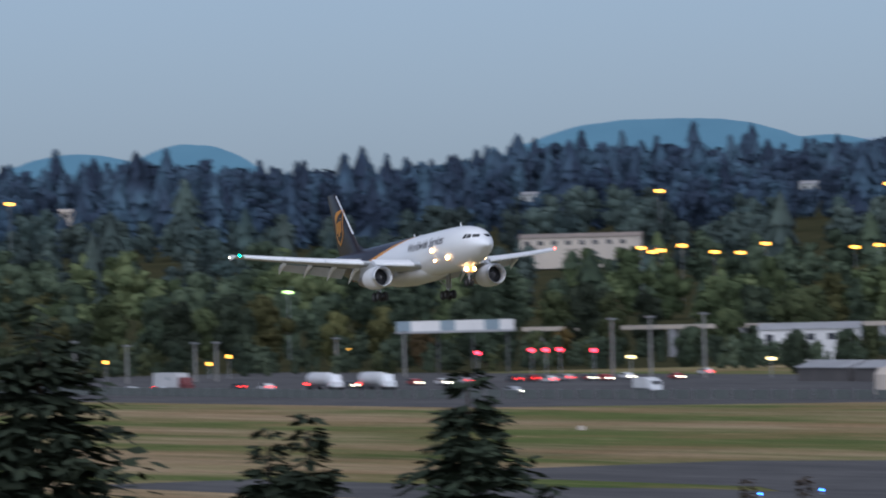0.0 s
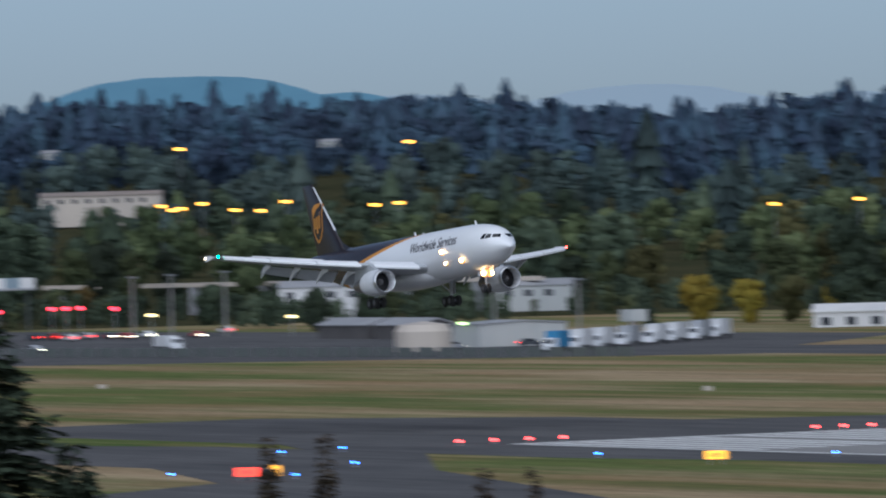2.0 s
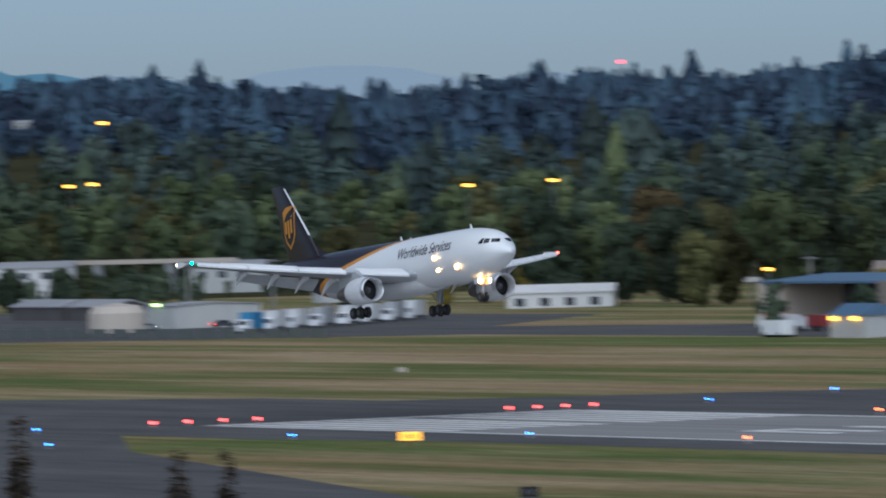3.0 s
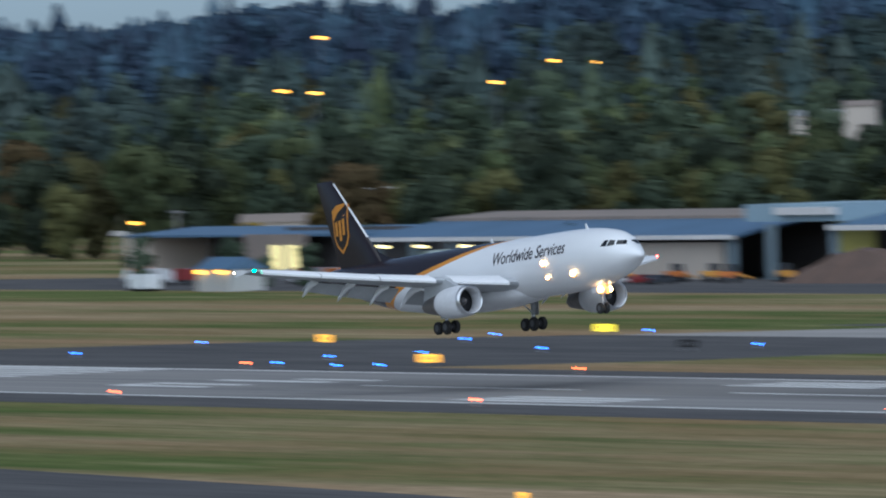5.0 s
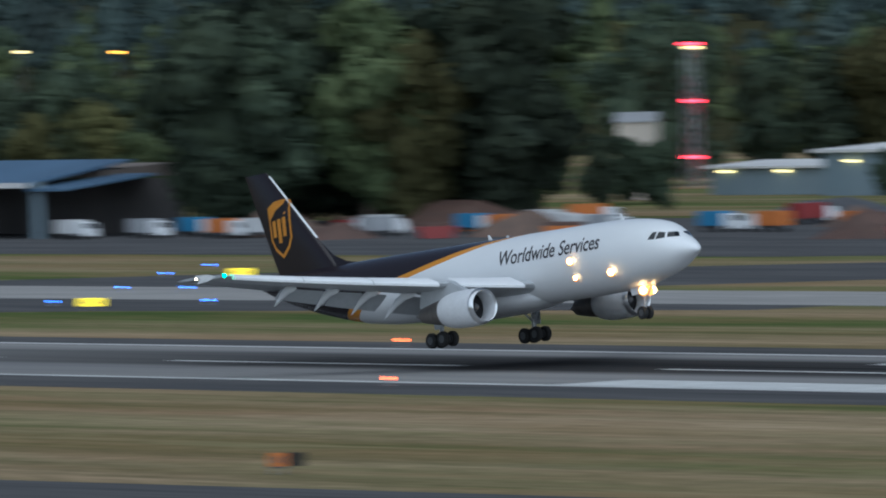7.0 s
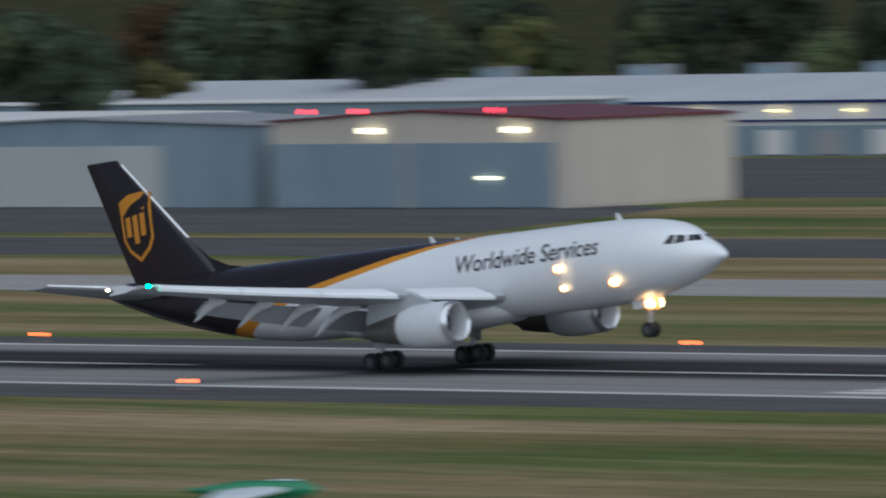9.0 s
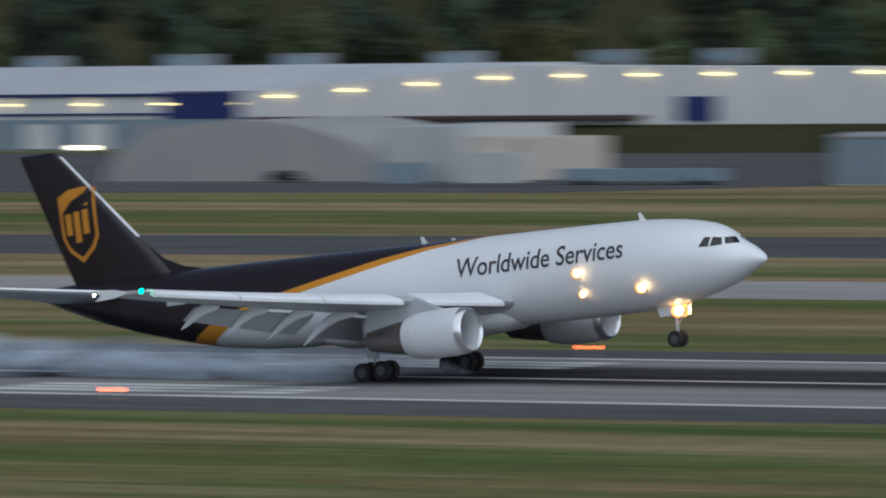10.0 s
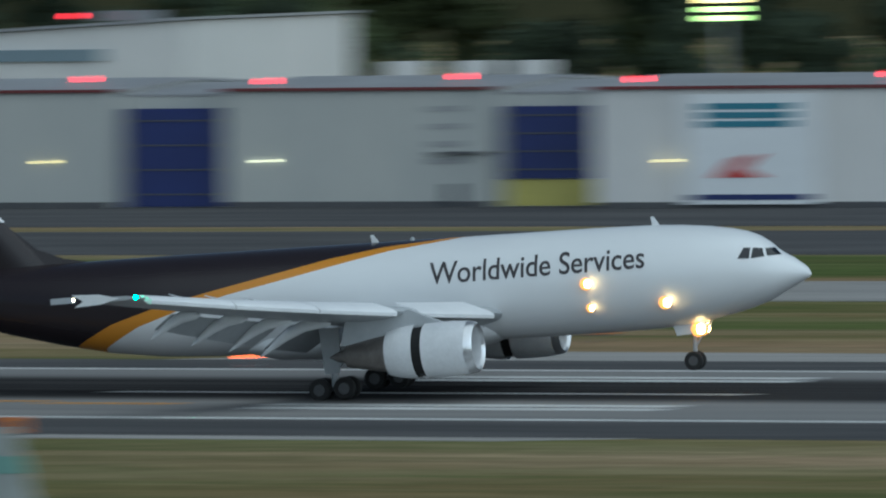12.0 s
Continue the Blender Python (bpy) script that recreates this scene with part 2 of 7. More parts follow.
def build_ground():
    radii = np.concatenate([[0.0, 40, 90], np.linspace(150, 1900, 30), np.linspace(1980, 4980, 40)])
    angles = np.radians(np.concatenate([np.arange(-150, 10, 10), np.arange(10, 90, 0.8), np.arange(90, 211, 10)]))
    v, f = [], []
    for r in radii:
        for a in angles:
            x, y = -r * math.sin(a), r * math.cos(a)
            v.append((x, y, float(terrain(x, y))))
    n = len(angles)
    for j in range(len(radii) - 1):
        for i in range(n - 1):
            f.append((j * n + i, j * n + i + 1, (j + 1) * n + i + 1, (j + 1) * n + i))
    me = bpy.data.meshes.new("ground")
    me.from_pydata(v, [], f)
    me.materials.append(GRASS)
    me.materials.append(SCRUB)
    for p in me.polygons:
        p.use_smooth = True
        c = p.center
        if math.hypot(c.x, c.y) > 1880 and c.y > 640:
            p.material_index = 1
    tagged(new("ground", me), "mown airfield grass, green and straw-coloured in bands", "ground", kind="structure")


def slab(name, ring, z, material, label, category, depth=0.3):
    ob = new(name, Shape().prism(ring, z - depth, z).mesh(name, material))
    return tagged(ob, label, category, kind="structure")


build_ground()
slab("runway", [(-768, 392), (900, 392), (900, 439), (-768, 439)], 0.05, RUNWAY, "grey asphalt runway, blackened by tyres in the middle", "runway")
slab("runway_shoulder", [(-780, 374), (-800, 380.95), (900, 380.95), (900, 379.5), (-690, 379.5), (-720, 374)], 0.04, ASPHALT, "dark asphalt runway shoulder", "shoulder")
slab("runway_shoulder", [(-768, 381), (900, 381), (900, 391.95), (-768, 391.95)], 0.05, ASPHALT, "dark asphalt runway shoulder", "shoulder")
slab("runway_shoulder", [(-768, 439.05), (900, 439.05), (900, 448), (-768, 448)], 0.05, ASPHALT, "dark asphalt runway shoulder", "shoulder")
slab("overrun", [(-905, 392), (-880, 381), (-768.05, 381), (-768.05, 448), (-860, 448), (-905, 428)], 0.05, ASPHALT, "dark asphalt overrun before the runway", "overrun")
slab("taxiway", [(-760, 522), (900, 522), (900, 551), (-735, 551)], 0.05, CONCRETE, "pale concrete taxiway beside the runway", "taxiway")
slab("taxiway", [(-700, 597), (900, 597), (900, 655), (-640, 640)], 0.05, ASPHALT, "dark asphalt taxiway in front of the hangars", "taxiway")
slab("taxiway", [(-830, 448.05), (-690, 448.05), (-672, 470), (-668, 487), (-640, 497), (-560, 512), (-560, 521.95), (-765, 521.95), (-800, 490)], 0.04, ASPHALT, "dark asphalt taxiway that leads off the runway", "taxiway")
slab("taxiway", [(-760, 551.05), (-640, 551.05), (-600, 596.95), (-720, 596.95)], 0.04, ASPHALT, "dark asphalt taxiway link", "taxiway")
slab("apron", [(-1130, 655.05), (-700, 640.5), (-640, 655.05), (-540, 655.05), (-575, 735), (-700, 800), (-1130, 760)], 0.045, ASPHALT, "dark asphalt apron before the hangars", "apron")
slab("apron", [(-300, 655.05), (300, 655.05), (300, 702), (-300, 704), (-390, 790), (-415, 780), (-345, 700)], 0.045, ASPHALT, "dark asphalt apron before the hangar row", "apron")
slab("taxiway", [(-900, 338), (-740, 338), (-690, 322), (-640, 262), (-300, 262), (-300, 298), (-420, 291), (-560, 307), (-700, 350), (-750, 373.9), (-800, 373.9), (-830, 366), (-900, 362)], 0.03, ASPHALT, "dark asphalt taxiway to the runway end", "taxiway")
slab("taxiway", [(-300, 262), (-300, 298), (-250, 290), (-250, 262)], 0.03, ASPHALT, "dark asphalt taxiway stub", "taxiway")
slab("taxiway", [(-160, 377), (-165, 380.9), (-115, 380.9), (-125, 377)], 0.03, CONCRETE, "pale concrete taxiway exit", "taxiway")
slab("taxiway", [(-170, 448.05), (-95, 448.05), (-105, 456), (-150, 458)], 0.035, CONCRETE, "pale concrete taxiway exit", "taxiway")
slab("apron", [(-760, 806), (-640, 770), (-500, 770), (-470, 806), (-470, 937), (-760, 950)], 0.04, ASPHALT, "dark asphalt yard between the hangars and the warehouse", "apron")
slab("perimeter_road", [(-2600, 566), (-1310, 566), (-1200, 640), (-1180, 654), (-1130, 654), (-1130, 720), (-1250, 690), (-2600, 590)], 0.03, ASPHALT, "dark asphalt perimeter road", "road")
slab("road", [(-3000, 604), (-1320, 604), (-1240, 690), (-1320, 760), (-3000, 720)], 0.035, ASPHALT, "dark asphalt public road with queued traffic", "road")


# ---- runway markings ----
def stripe(name, boxes, label, material=MARKING, z=0.055):
    root = thing(name, label, "marking", kind="structure")
    for x0, x1, y0, y1 in boxes:
        part("stripe", Shape().box(x0, x1, y0, y1, z, z + 0.012), material, root)


stripe("edge_line", [(-764, 900, 392.6, 393.6), (-764, 900, 437.2, 438.2)], "white painted runway edge lines")
stripe("threshold_bars", [(-764, -718, y, y + 1.75) for y in (395, 398.5, 402, 405.5, 409, 412, 418, 421.5, 425, 428.5, 432, 435)] + [(-768, -765.5, 393, 438)],
       "white threshold stripes, worn")
stripe("runway_number", [(-681, -664, 407, 408.8), (-681, -664, 411.6, 413.4), (-681, -678.5, 408.85, 411.55), (-680, -660, 418.5, 420.6), (-672, -658, 423, 424.8)],
       "white painted runway designation strokes")
stripe("centre_line", [(x, x + 36.6, 415.1, 416.0) for x in range(-648, 880, 61)], "white dashed runway centre line")
for x in (-604, -299, -147, 158):
    stripe("touchdown_bars", [(x, x + 22.9, y, y + 1.8) for y in ((396.5, 399.4, 402.3) if x != -147 else (401, 403.9)) + ((426.2, 429.1, 432.0) if x != -147 else (427, 429.9))],
           "white touchdown zone stripes on the runway")
stripe("aiming_point", [(-453, -407, 393.9, 401.5), (-453, -407, 426, 433.6)], "broad white aiming point blocks on the runway")
stripe("taxi_line", [(-168, -160, 406, 407), (-160, -152, 404.4, 405.4), (-174, -166, 409, 410)], "yellow taxi lead-off line", YELLOW_PAINT)


# ---- the cargo aeroplane; its space: x forward from the main wheels, y to its left, z up from the wheels' foot ----
STATIONS = [(25.55, 4.69, 4.60, 0.05), (25.4, 4.98, 4.47, 0.36), (25.19, 5.18, 4.36, 0.58), (24.61, 5.62, 4.07, 1.02), (24.19, 5.86, 3.87, 1.28), (23.81, 6.13, 3.68, 1.48),
            (23.41, 6.53, 3.48, 1.69), (22.82, 6.93, 3.27, 1.94), (22.21, 7.19, 3.09, 2.14), (21.39, 7.40, 2.90, 2.35), (20.15, 7.62, 2.66, 2.58), (18.8, 7.77, 2.43, 2.73),
            (17.2, 7.89, 2.34, 2.80), (14.0, 7.97, 2.32, 2.82), (8.0, 8.05, 2.41, 2.82), (2.0, 8.13, 2.49, 2.82), (-4.0, 8.22, 2.57, 2.82), (-8.0, 8.28, 2.64, 2.82),
            (-11.0, 8.32, 2.83, 2.77), (-14.0, 8.35, 3.23, 2.60), (-17.0, 8.36, 3.88, 2.32), (-20.0, 8.36, 4.66, 1.94), (-23.0, 8.35, 5.60, 1.46), (-25.8, 8.33, 6.67, 0.92),
            (-27.5, 8.20, 7.42, 0.42), (-27.9, 8.02, 7.66, 0.17)]


def hull(x):
    """Half width, half height and centre height of the fuselage at x."""
    rows = STATIONS[::-1]
    xs = [r[0] for r in rows]
    top, bottom, wide = (float(np.interp(x, xs, [r[k] for r in rows])) for k in (1, 2, 3))
    return wide, (top - bottom) / 2, (top + bottom) / 2


def hull_point(x, z, side=-1, proud=0.0):
    w, h, zc = hull(x)
    dz = max(-h, min(h, z - zc))
    y = w * math.sqrt(max(1 - (dz / h) ** 2, 0))
    k = (w + proud) / max(w, 1e-6)
    return (x, side * y * k, zc + dz * k)


def livery():
    """White forward; a dark brown tail behind a curved edge with a golden band along it."""
    m, tree, bsdf = principled("fuselage_livery")
    tc = tree.nodes.new("ShaderNodeTexCoord")
    sep = tree.nodes.new("ShaderNodeSeparateXYZ")
    tree.links.new(tc.outputs["Object"], sep.inputs[0])
    unit = math_node(tree, "DIVIDE", math_node(tree, "ADD", sep.outputs["X"], 20.0), 30.0)

    def curve(points):
        ramp = tree.nodes.new("ShaderNodeValToRGB")
        ramp.color_ramp.interpolation = "LINEAR"
        els = ramp.color_ramp.elements
        while len(els) < len(points):
            els.new(0.5)
        for e, (x, z) in zip(els, points):
            e.position = (x + 20) / 30
            v = (z + 1) / 12
            e.color = (v, v, v, 1)
        tree.links.new(unit, ramp.inputs[0])
        return math_node(tree, "SUBTRACT", math_node(tree, "MULTIPLY", ramp.outputs["Color"], 12.0), 1.0)

    brown = math_node(tree, "GREATER_THAN", sep.outputs["Z"], curve([(-16.6, 2.9), (-15.8, 3.8), (-13.2, 4.9), (-10.8, 5.55), (-8.0, 6.15), (-4.8, 6.74), (-0.7, 7.5), (2.2, 7.88), (6.0, 8.09)]))
    gold = math_node(tree, "GREATER_THAN", sep.outputs["Z"], curve([(-14.8, 2.9), (-14.0, 3.6), (-11.7, 4.65), (-9.2, 5.38), (-6.4, 6.02), (-3.3, 6.58), (0.0, 7.2), (2.7, 7.68), (6.5, 8.06)]))
    dust = noise_node(tree, 0.4, (0.3, 1, 1), low=0.3, high=0.75)
    white = mixed(tree, (0.80, 0.81, 0.82), (0.70, 0.71, 0.73), math_node(tree, "MULTIPLY", dust, 0.6))
    col = mixed(tree, white, (0.62, 0.26, 0.025), gold)
    col = mixed(tree, col, (0.020, 0.015, 0.018), brown)
    tree.links.new(col, bsdf.inputs["Base Color"])
    bsdf.inputs["Roughness"].default_value = 0.27
    return m


def fuselage_shape(sides=56):
    xs = sorted(set([s[0] for s in STATIONS] + [float(v) for v in np.arange(-26, 20, 2.0)]), reverse=True)
    rows = []
    for x in xs:
        w, h, zc = hull(x)
        rows.append([(x, w * math.cos(2 * math.pi * i / sides), zc + h * math.sin(2 * math.pi * i / sides)) for i in range(sides)])
    return Shape().rings(rows)


def aerofoil(le, chord, thick, droop=0.0, vertical=False, n=12):
    """One closed section from leading edge le, running aft."""
    pts = []
    for k in list(range(n + 1)) + list(range(n - 1, 0, -1)):
        u = 0.5 - 0.5 * math.cos(math.pi * k / n)
        pts.append(u)
    out = []
    for i, u in enumerate(pts):
        t = thick * chord * 5 * (0.2969 * math.sqrt(u) - 0.126 * u - 0.3516 * u ** 2 + 0.2843 * u ** 3 - 0.1015 * u ** 4)
        s = 1 if i <= n else -1
        x = le[0] - chord * u
        out.append((x, le[1] + s * t, le[2]) if vertical else (x, le[1], le[2] + s * t - droop * u * chord))
    return out


def wing_at(y):
    """Leading edge x, chord and height of the wing at the distance y from the centre."""
    y = abs(y)
    le = np.interp(y, [0, 2.6, 8.4, 22.4], [10.4, 8.9, 5.2, -4.6])
    te = np.interp(y, [0, 2.6, 8.4, 22.4], [-1.9, -2.0, -2.5, -7.5])
    return float(le), float(le - te), float(3.62 + 0.104 * y + 0.0018 * y * y)


def wing_shape(s):
    rows = []
    for y in (0.5, 2.6, 5.5, 8.4, 12, 16, 20, 22.4):
        le, ch, z = wing_at(y)
        rows.append(aerofoil((le, s * y, z), ch * (0.86 if y < 17 else 0.97), 0.125 - 0.0018 * y))
    return Shape().rings(rows)


def slat_shape(s, y0, y1):
    rows = []
    for y in np.linspace(y0, y1, 5):
        le, ch, z = wing_at(y)
        rows.append([(le + 0.30, s * y, z - 0.30), (le + 0.34, s * y, z - 0.12), (le + 0.10, s * y, z + 0.10), (le - 0.13 * ch, s * y, z + 0.068 * ch),
                     (le - 0.10 * ch, s * y, z + 0.02), (le + 0.12, s * y, z - 0.32)])
    return Shape().rings(rows)


def flap_shape(s, y0, y1, angle=34):
    rows = []
    c, d = math.cos(radians(angle)), math.sin(radians(angle))
    for y in np.linspace(y0, y1, 5):
        le, ch, z = wing_at(y)
        x0, z0, fc = le - 0.84 * ch, z - 0.04, min(0.27 * ch, 2.1)
        sec = aerofoil((0, 0, 0), fc, 0.13, n=6)
        rows.append([(x0 + px * c + pz * d * 0.4, s * y, z0 - 0.15 + px * d * 1.0 + pz * c) for px, _, pz in sec])
    return Shape().rings(rows)


def canoe_shape(s, y, length):
    le, ch, z = wing_at(y)
    x0, z0 = le - 0.55 * ch, z - 0.28
    rows = []
    for u, r in ((0, 0.03), (0.12, 0.17), (0.35, 0.27), (0.6, 0.26), (0.85, 0.15), (1.0, 0.02)):
        bend = max(0, u - 0.45)
        x, zz = x0 - length * u * 0.92, z0 - 0.05 - bend * length * 0.62
        rows.append([(x, s * y + r * 0.75 * math.cos(2 * math.pi * i / 10), zz + 1.25 * r * math.sin(2 * math.pi * i / 10)) for i in range(10)])
    return Shape().rings(rows)


def wheel(parent, centre, radius, width):
    w = width / 2
    ty = part("tyre", Shape().lathe_y([(-w, radius * 0.55), (-w, radius * 0.86), (-w * 0.6, radius * 0.98), (w * 0.6, radius * 0.98), (w, radius * 0.86), (w, radius * 0.55)], centre, 24), RUBBER, parent, smooth=35)
    part("rim", Shape().lathe_y([(-w * 1.02, radius * 0.16), (-w * 1.03, radius * 0.5), (-w * 0.8, radius * 0.54), (w * 0.8, radius * 0.54), (w * 1.03, radius * 0.5), (w * 1.02, radius * 0.16)], centre, 18), DARK_GREY, ty)
    return ty


# these two colour the shells that imitate the orange bloom round strong lamps
LAMP_HALO = glow("landing_lamp", (1.0, 0.40, 0.09), 1.0)
LAMP_HALO_HOT = glow("bright_landing_lamp", (1.0, 0.38, 0.08), 1.25)
BULB = glow("hot_bulb", (1.0, 0.60, 0.22), 13.0)
NAV_GREEN = glow("green_navigation_lamp", (0.05, 1.0, 0.45), 14.0)
NAV_RED = glow("red_navigation_lamp", (1.0, 0.06, 0.04), 10.0)
NAV_WHITE = glow("white_tail_lamp", (1.0, 0.75, 0.45), 10.0)
NACELLE = surface("white_nacelle_paint", (0.74, 0.75, 0.77), (0.66, 0.67, 0.69), 0.6, rough=0.35, dirt=0.25)
FAN = surface("dark_fan_blades", (0.03, 0.03, 0.033), (0.018, 0.018, 0.02), 2.0, rough=0.45, metal=0.6)
LIVERY = livery()
MOVERS = []


def lamp(name, centre, r, material, parent, label=""):
    """A glowing lens; the strong ones are an orange halo shell with a hotter bulb standing proud of it."""
    x, y, z = centre
    if material in (LAMP_HALO, LAMP_HALO_HOT):
        q, sy = r * 0.74, -1 if y < 0 else 1
        c = (x + r * 0.36, y + sy * r * 0.34, z)
        part("bulb", Shape().lathe_z([(-q, q * 0.15), (-q * 0.7, q * 0.72), (0, q), (q * 0.7, q * 0.72), (q, q * 0.15)], c, 14), BULB, parent, "hot bulb", smooth=60)
    return part(name, Shape().lathe_z([(-r, r * 0.15), (-r * 0.7, r * 0.72), (0, r), (r * 0.7, r * 0.72), (r, r * 0.15)], centre, 14), material, parent, label, smooth=60)


def engine(plane, s):
    x, y, z = -0.6, s * 7.95, 2.42
    front = part("nacelle", Shape().lathe_x([(9.6, 1.12), (9.72, 1.20), (9.66, 1.30), (9.35, 1.40), (8.6, 1.46), (7.6, 1.47), (7.0, 1.45), (7.0, 1.30), (8.6, 1.16), (9.4, 1.10), (9.6, 1.12)], (x, y, z), 40, caps=False), NACELLE, plane, "white engine nacelle", smooth=50)
    part("intake_lip", Shape().lathe_x([(9.40, 1.105), (9.74, 1.14), (9.80, 1.23), (9.70, 1.335), (9.36, 1.405), (9.34, 1.11), (9.40, 1.105)], (x, y, z), 40, caps=False), BARE_METAL, front, "bare metal lip", smooth=60)
    part("fan", Shape().lathe_x([(8.4, 0.05), (8.35, 0.4), (8.2, 1.17), (8.05, 1.17), (8.05, 0.05)], (x, y, z), 28), FAN, front, "dark fan disc")
    part("spinner", Shape().lathe_x([(8.35, 0.38), (8.6, 0.33), (8.9, 0.18), (9.02, 0.03)], (x, y, z), 18), DARK_GREY, front, smooth=60)
    part("reverser_gap", Shape().lathe_x([(7.3, 1.33), (6.2, 1.27), (6.2, 1.1), (7.3, 1.1)], (x, y, z), 32), BLACK, front, "black cascade grille")
    sleeve = part("reverser_sleeve", Shape().lathe_x([(7.0, 1.45), (6.5, 1.42), (5.9, 1.33), (5.4, 1.19), (5.4, 1.13), (5.9, 1.23), (6.9, 1.32), (7.0, 1.45)], (x, y, z), 40, caps=False), NACELLE, plane, "white sliding sleeve", smooth=50)
    MOVERS.append((sleeve, [(0.0, pose(0, 0, 0)), (11.15, pose(0, 0, 0)), (11.45, pose(-0.22, 0, 0)), (11.75, pose(-0.5, 0, 0)), (12.0, pose(-0.52, 0, 0))]))
    part("core", Shape().lathe_x([(6.4, 1.05), (5.0, 1.02), (4.2, 0.92), (3.0, 0.70), (2.5, 0.60), (2.5, 0.40), (1.9, 0.22), (1.5, 0.03)], (x, y, z), 28), ENGINE_METAL, front, "heat-stained exhaust cone", smooth=40)
    le, ch, wz = wing_at(7.95)
    part("pylon", Shape().profile_y([(7.7, z + 1.3), (6.6, z + 1.75), (le + 0.1, wz + 0.10), (le - 3.5, wz - 0.25), (1.6, z + 0.55), (3.8, z + 0.7), (6.4, z + 1.1)], y - 0.22, y + 0.22), GREY_PAINT, plane)


def main_gear(plane, s):
    y = s * 4.8
    leg = part("main_gear", Shape().rod((0.1, y * 0.98, 3.7), (0, y, 0.72), 0.20, 0.17, 12), GREY_PAINT, plane, "grey landing gear leg")
    part("drag_brace", Shape().rod((1.9, y * 0.9, 3.6), (0.05, y, 1.5), 0.08).rod((0, y * 0.55, 3.4), (0, y, 1.6), 0.08), GREY_PAINT, leg)
    part("gear_door", Shape().profile_y([(-0.55, 3.9), (0.6, 3.9), (0.45, 1.45), (-0.4, 1.45)], y - 0.34 if s < 0 else y + 0.28, y - 0.28 if s < 0 else y + 0.34), GREY_PAINT, leg, "pale gear door")
    part("piston", Shape().rod((0, y, 1.5), (0, y, 0.7), 0.11, 0.11, 10), BARE_METAL, leg)
    part("bogie_beam", Shape().rod((-0.85, y, 0.60), (0.85, y, 0.66), 0.13, 0.13, 8).rod((-0.7, y - 0.5, 0.62), (-0.7, y + 0.5, 0.62), 0.08).rod((0.7, y - 0.5, 0.64), (0.7, y + 0.5, 0.64), 0.08), DARK_GREY, leg)
    for wx in (-0.70, 0.70):
        for wy in (-0.47, 0.47):
            wheel(leg, (wx, y + wy, 0.62), 0.62, 0.44)


def letters(body, size, x0, x1, z0, parent):
    """Words along the starboard side, laid on the hull."""
    data = bpy.data.curves.new("letters", "FONT")
    data.body, data.size, data.offset = body, size, 0.014
    tmp = new("letters", data)
    bpy.context.view_layer.update()
    me = bpy.data.meshes.new_from_object(tmp.evaluated_get(bpy.context.evaluated_depsgraph_get()))
    bpy.data.objects.remove(tmp)
    bm = bmesh.new()
    bm.from_mesh(me)
    w = max(v.co.x for v in bm.verts)
    bmesh.ops.triangulate(bm, faces=bm.faces)
    bmesh.ops.subdivide_edges(bm, edges=[e for e in bm.edges if e.calc_length() > size * 0.25], cuts=2)
    for v in bm.verts:
        x, z = x0 + v.co.x / w * (x1 - x0), z0 + v.co.y
        v.co = Vector(hull_point(x, z, -1, 0.03))
    bm.to_mesh(me)
    bm.free()
    me.materials.clear()
    me.materials.append(LETTERING)
    part("lettering", me, LETTERING, parent, "dark words Worldwide Services")


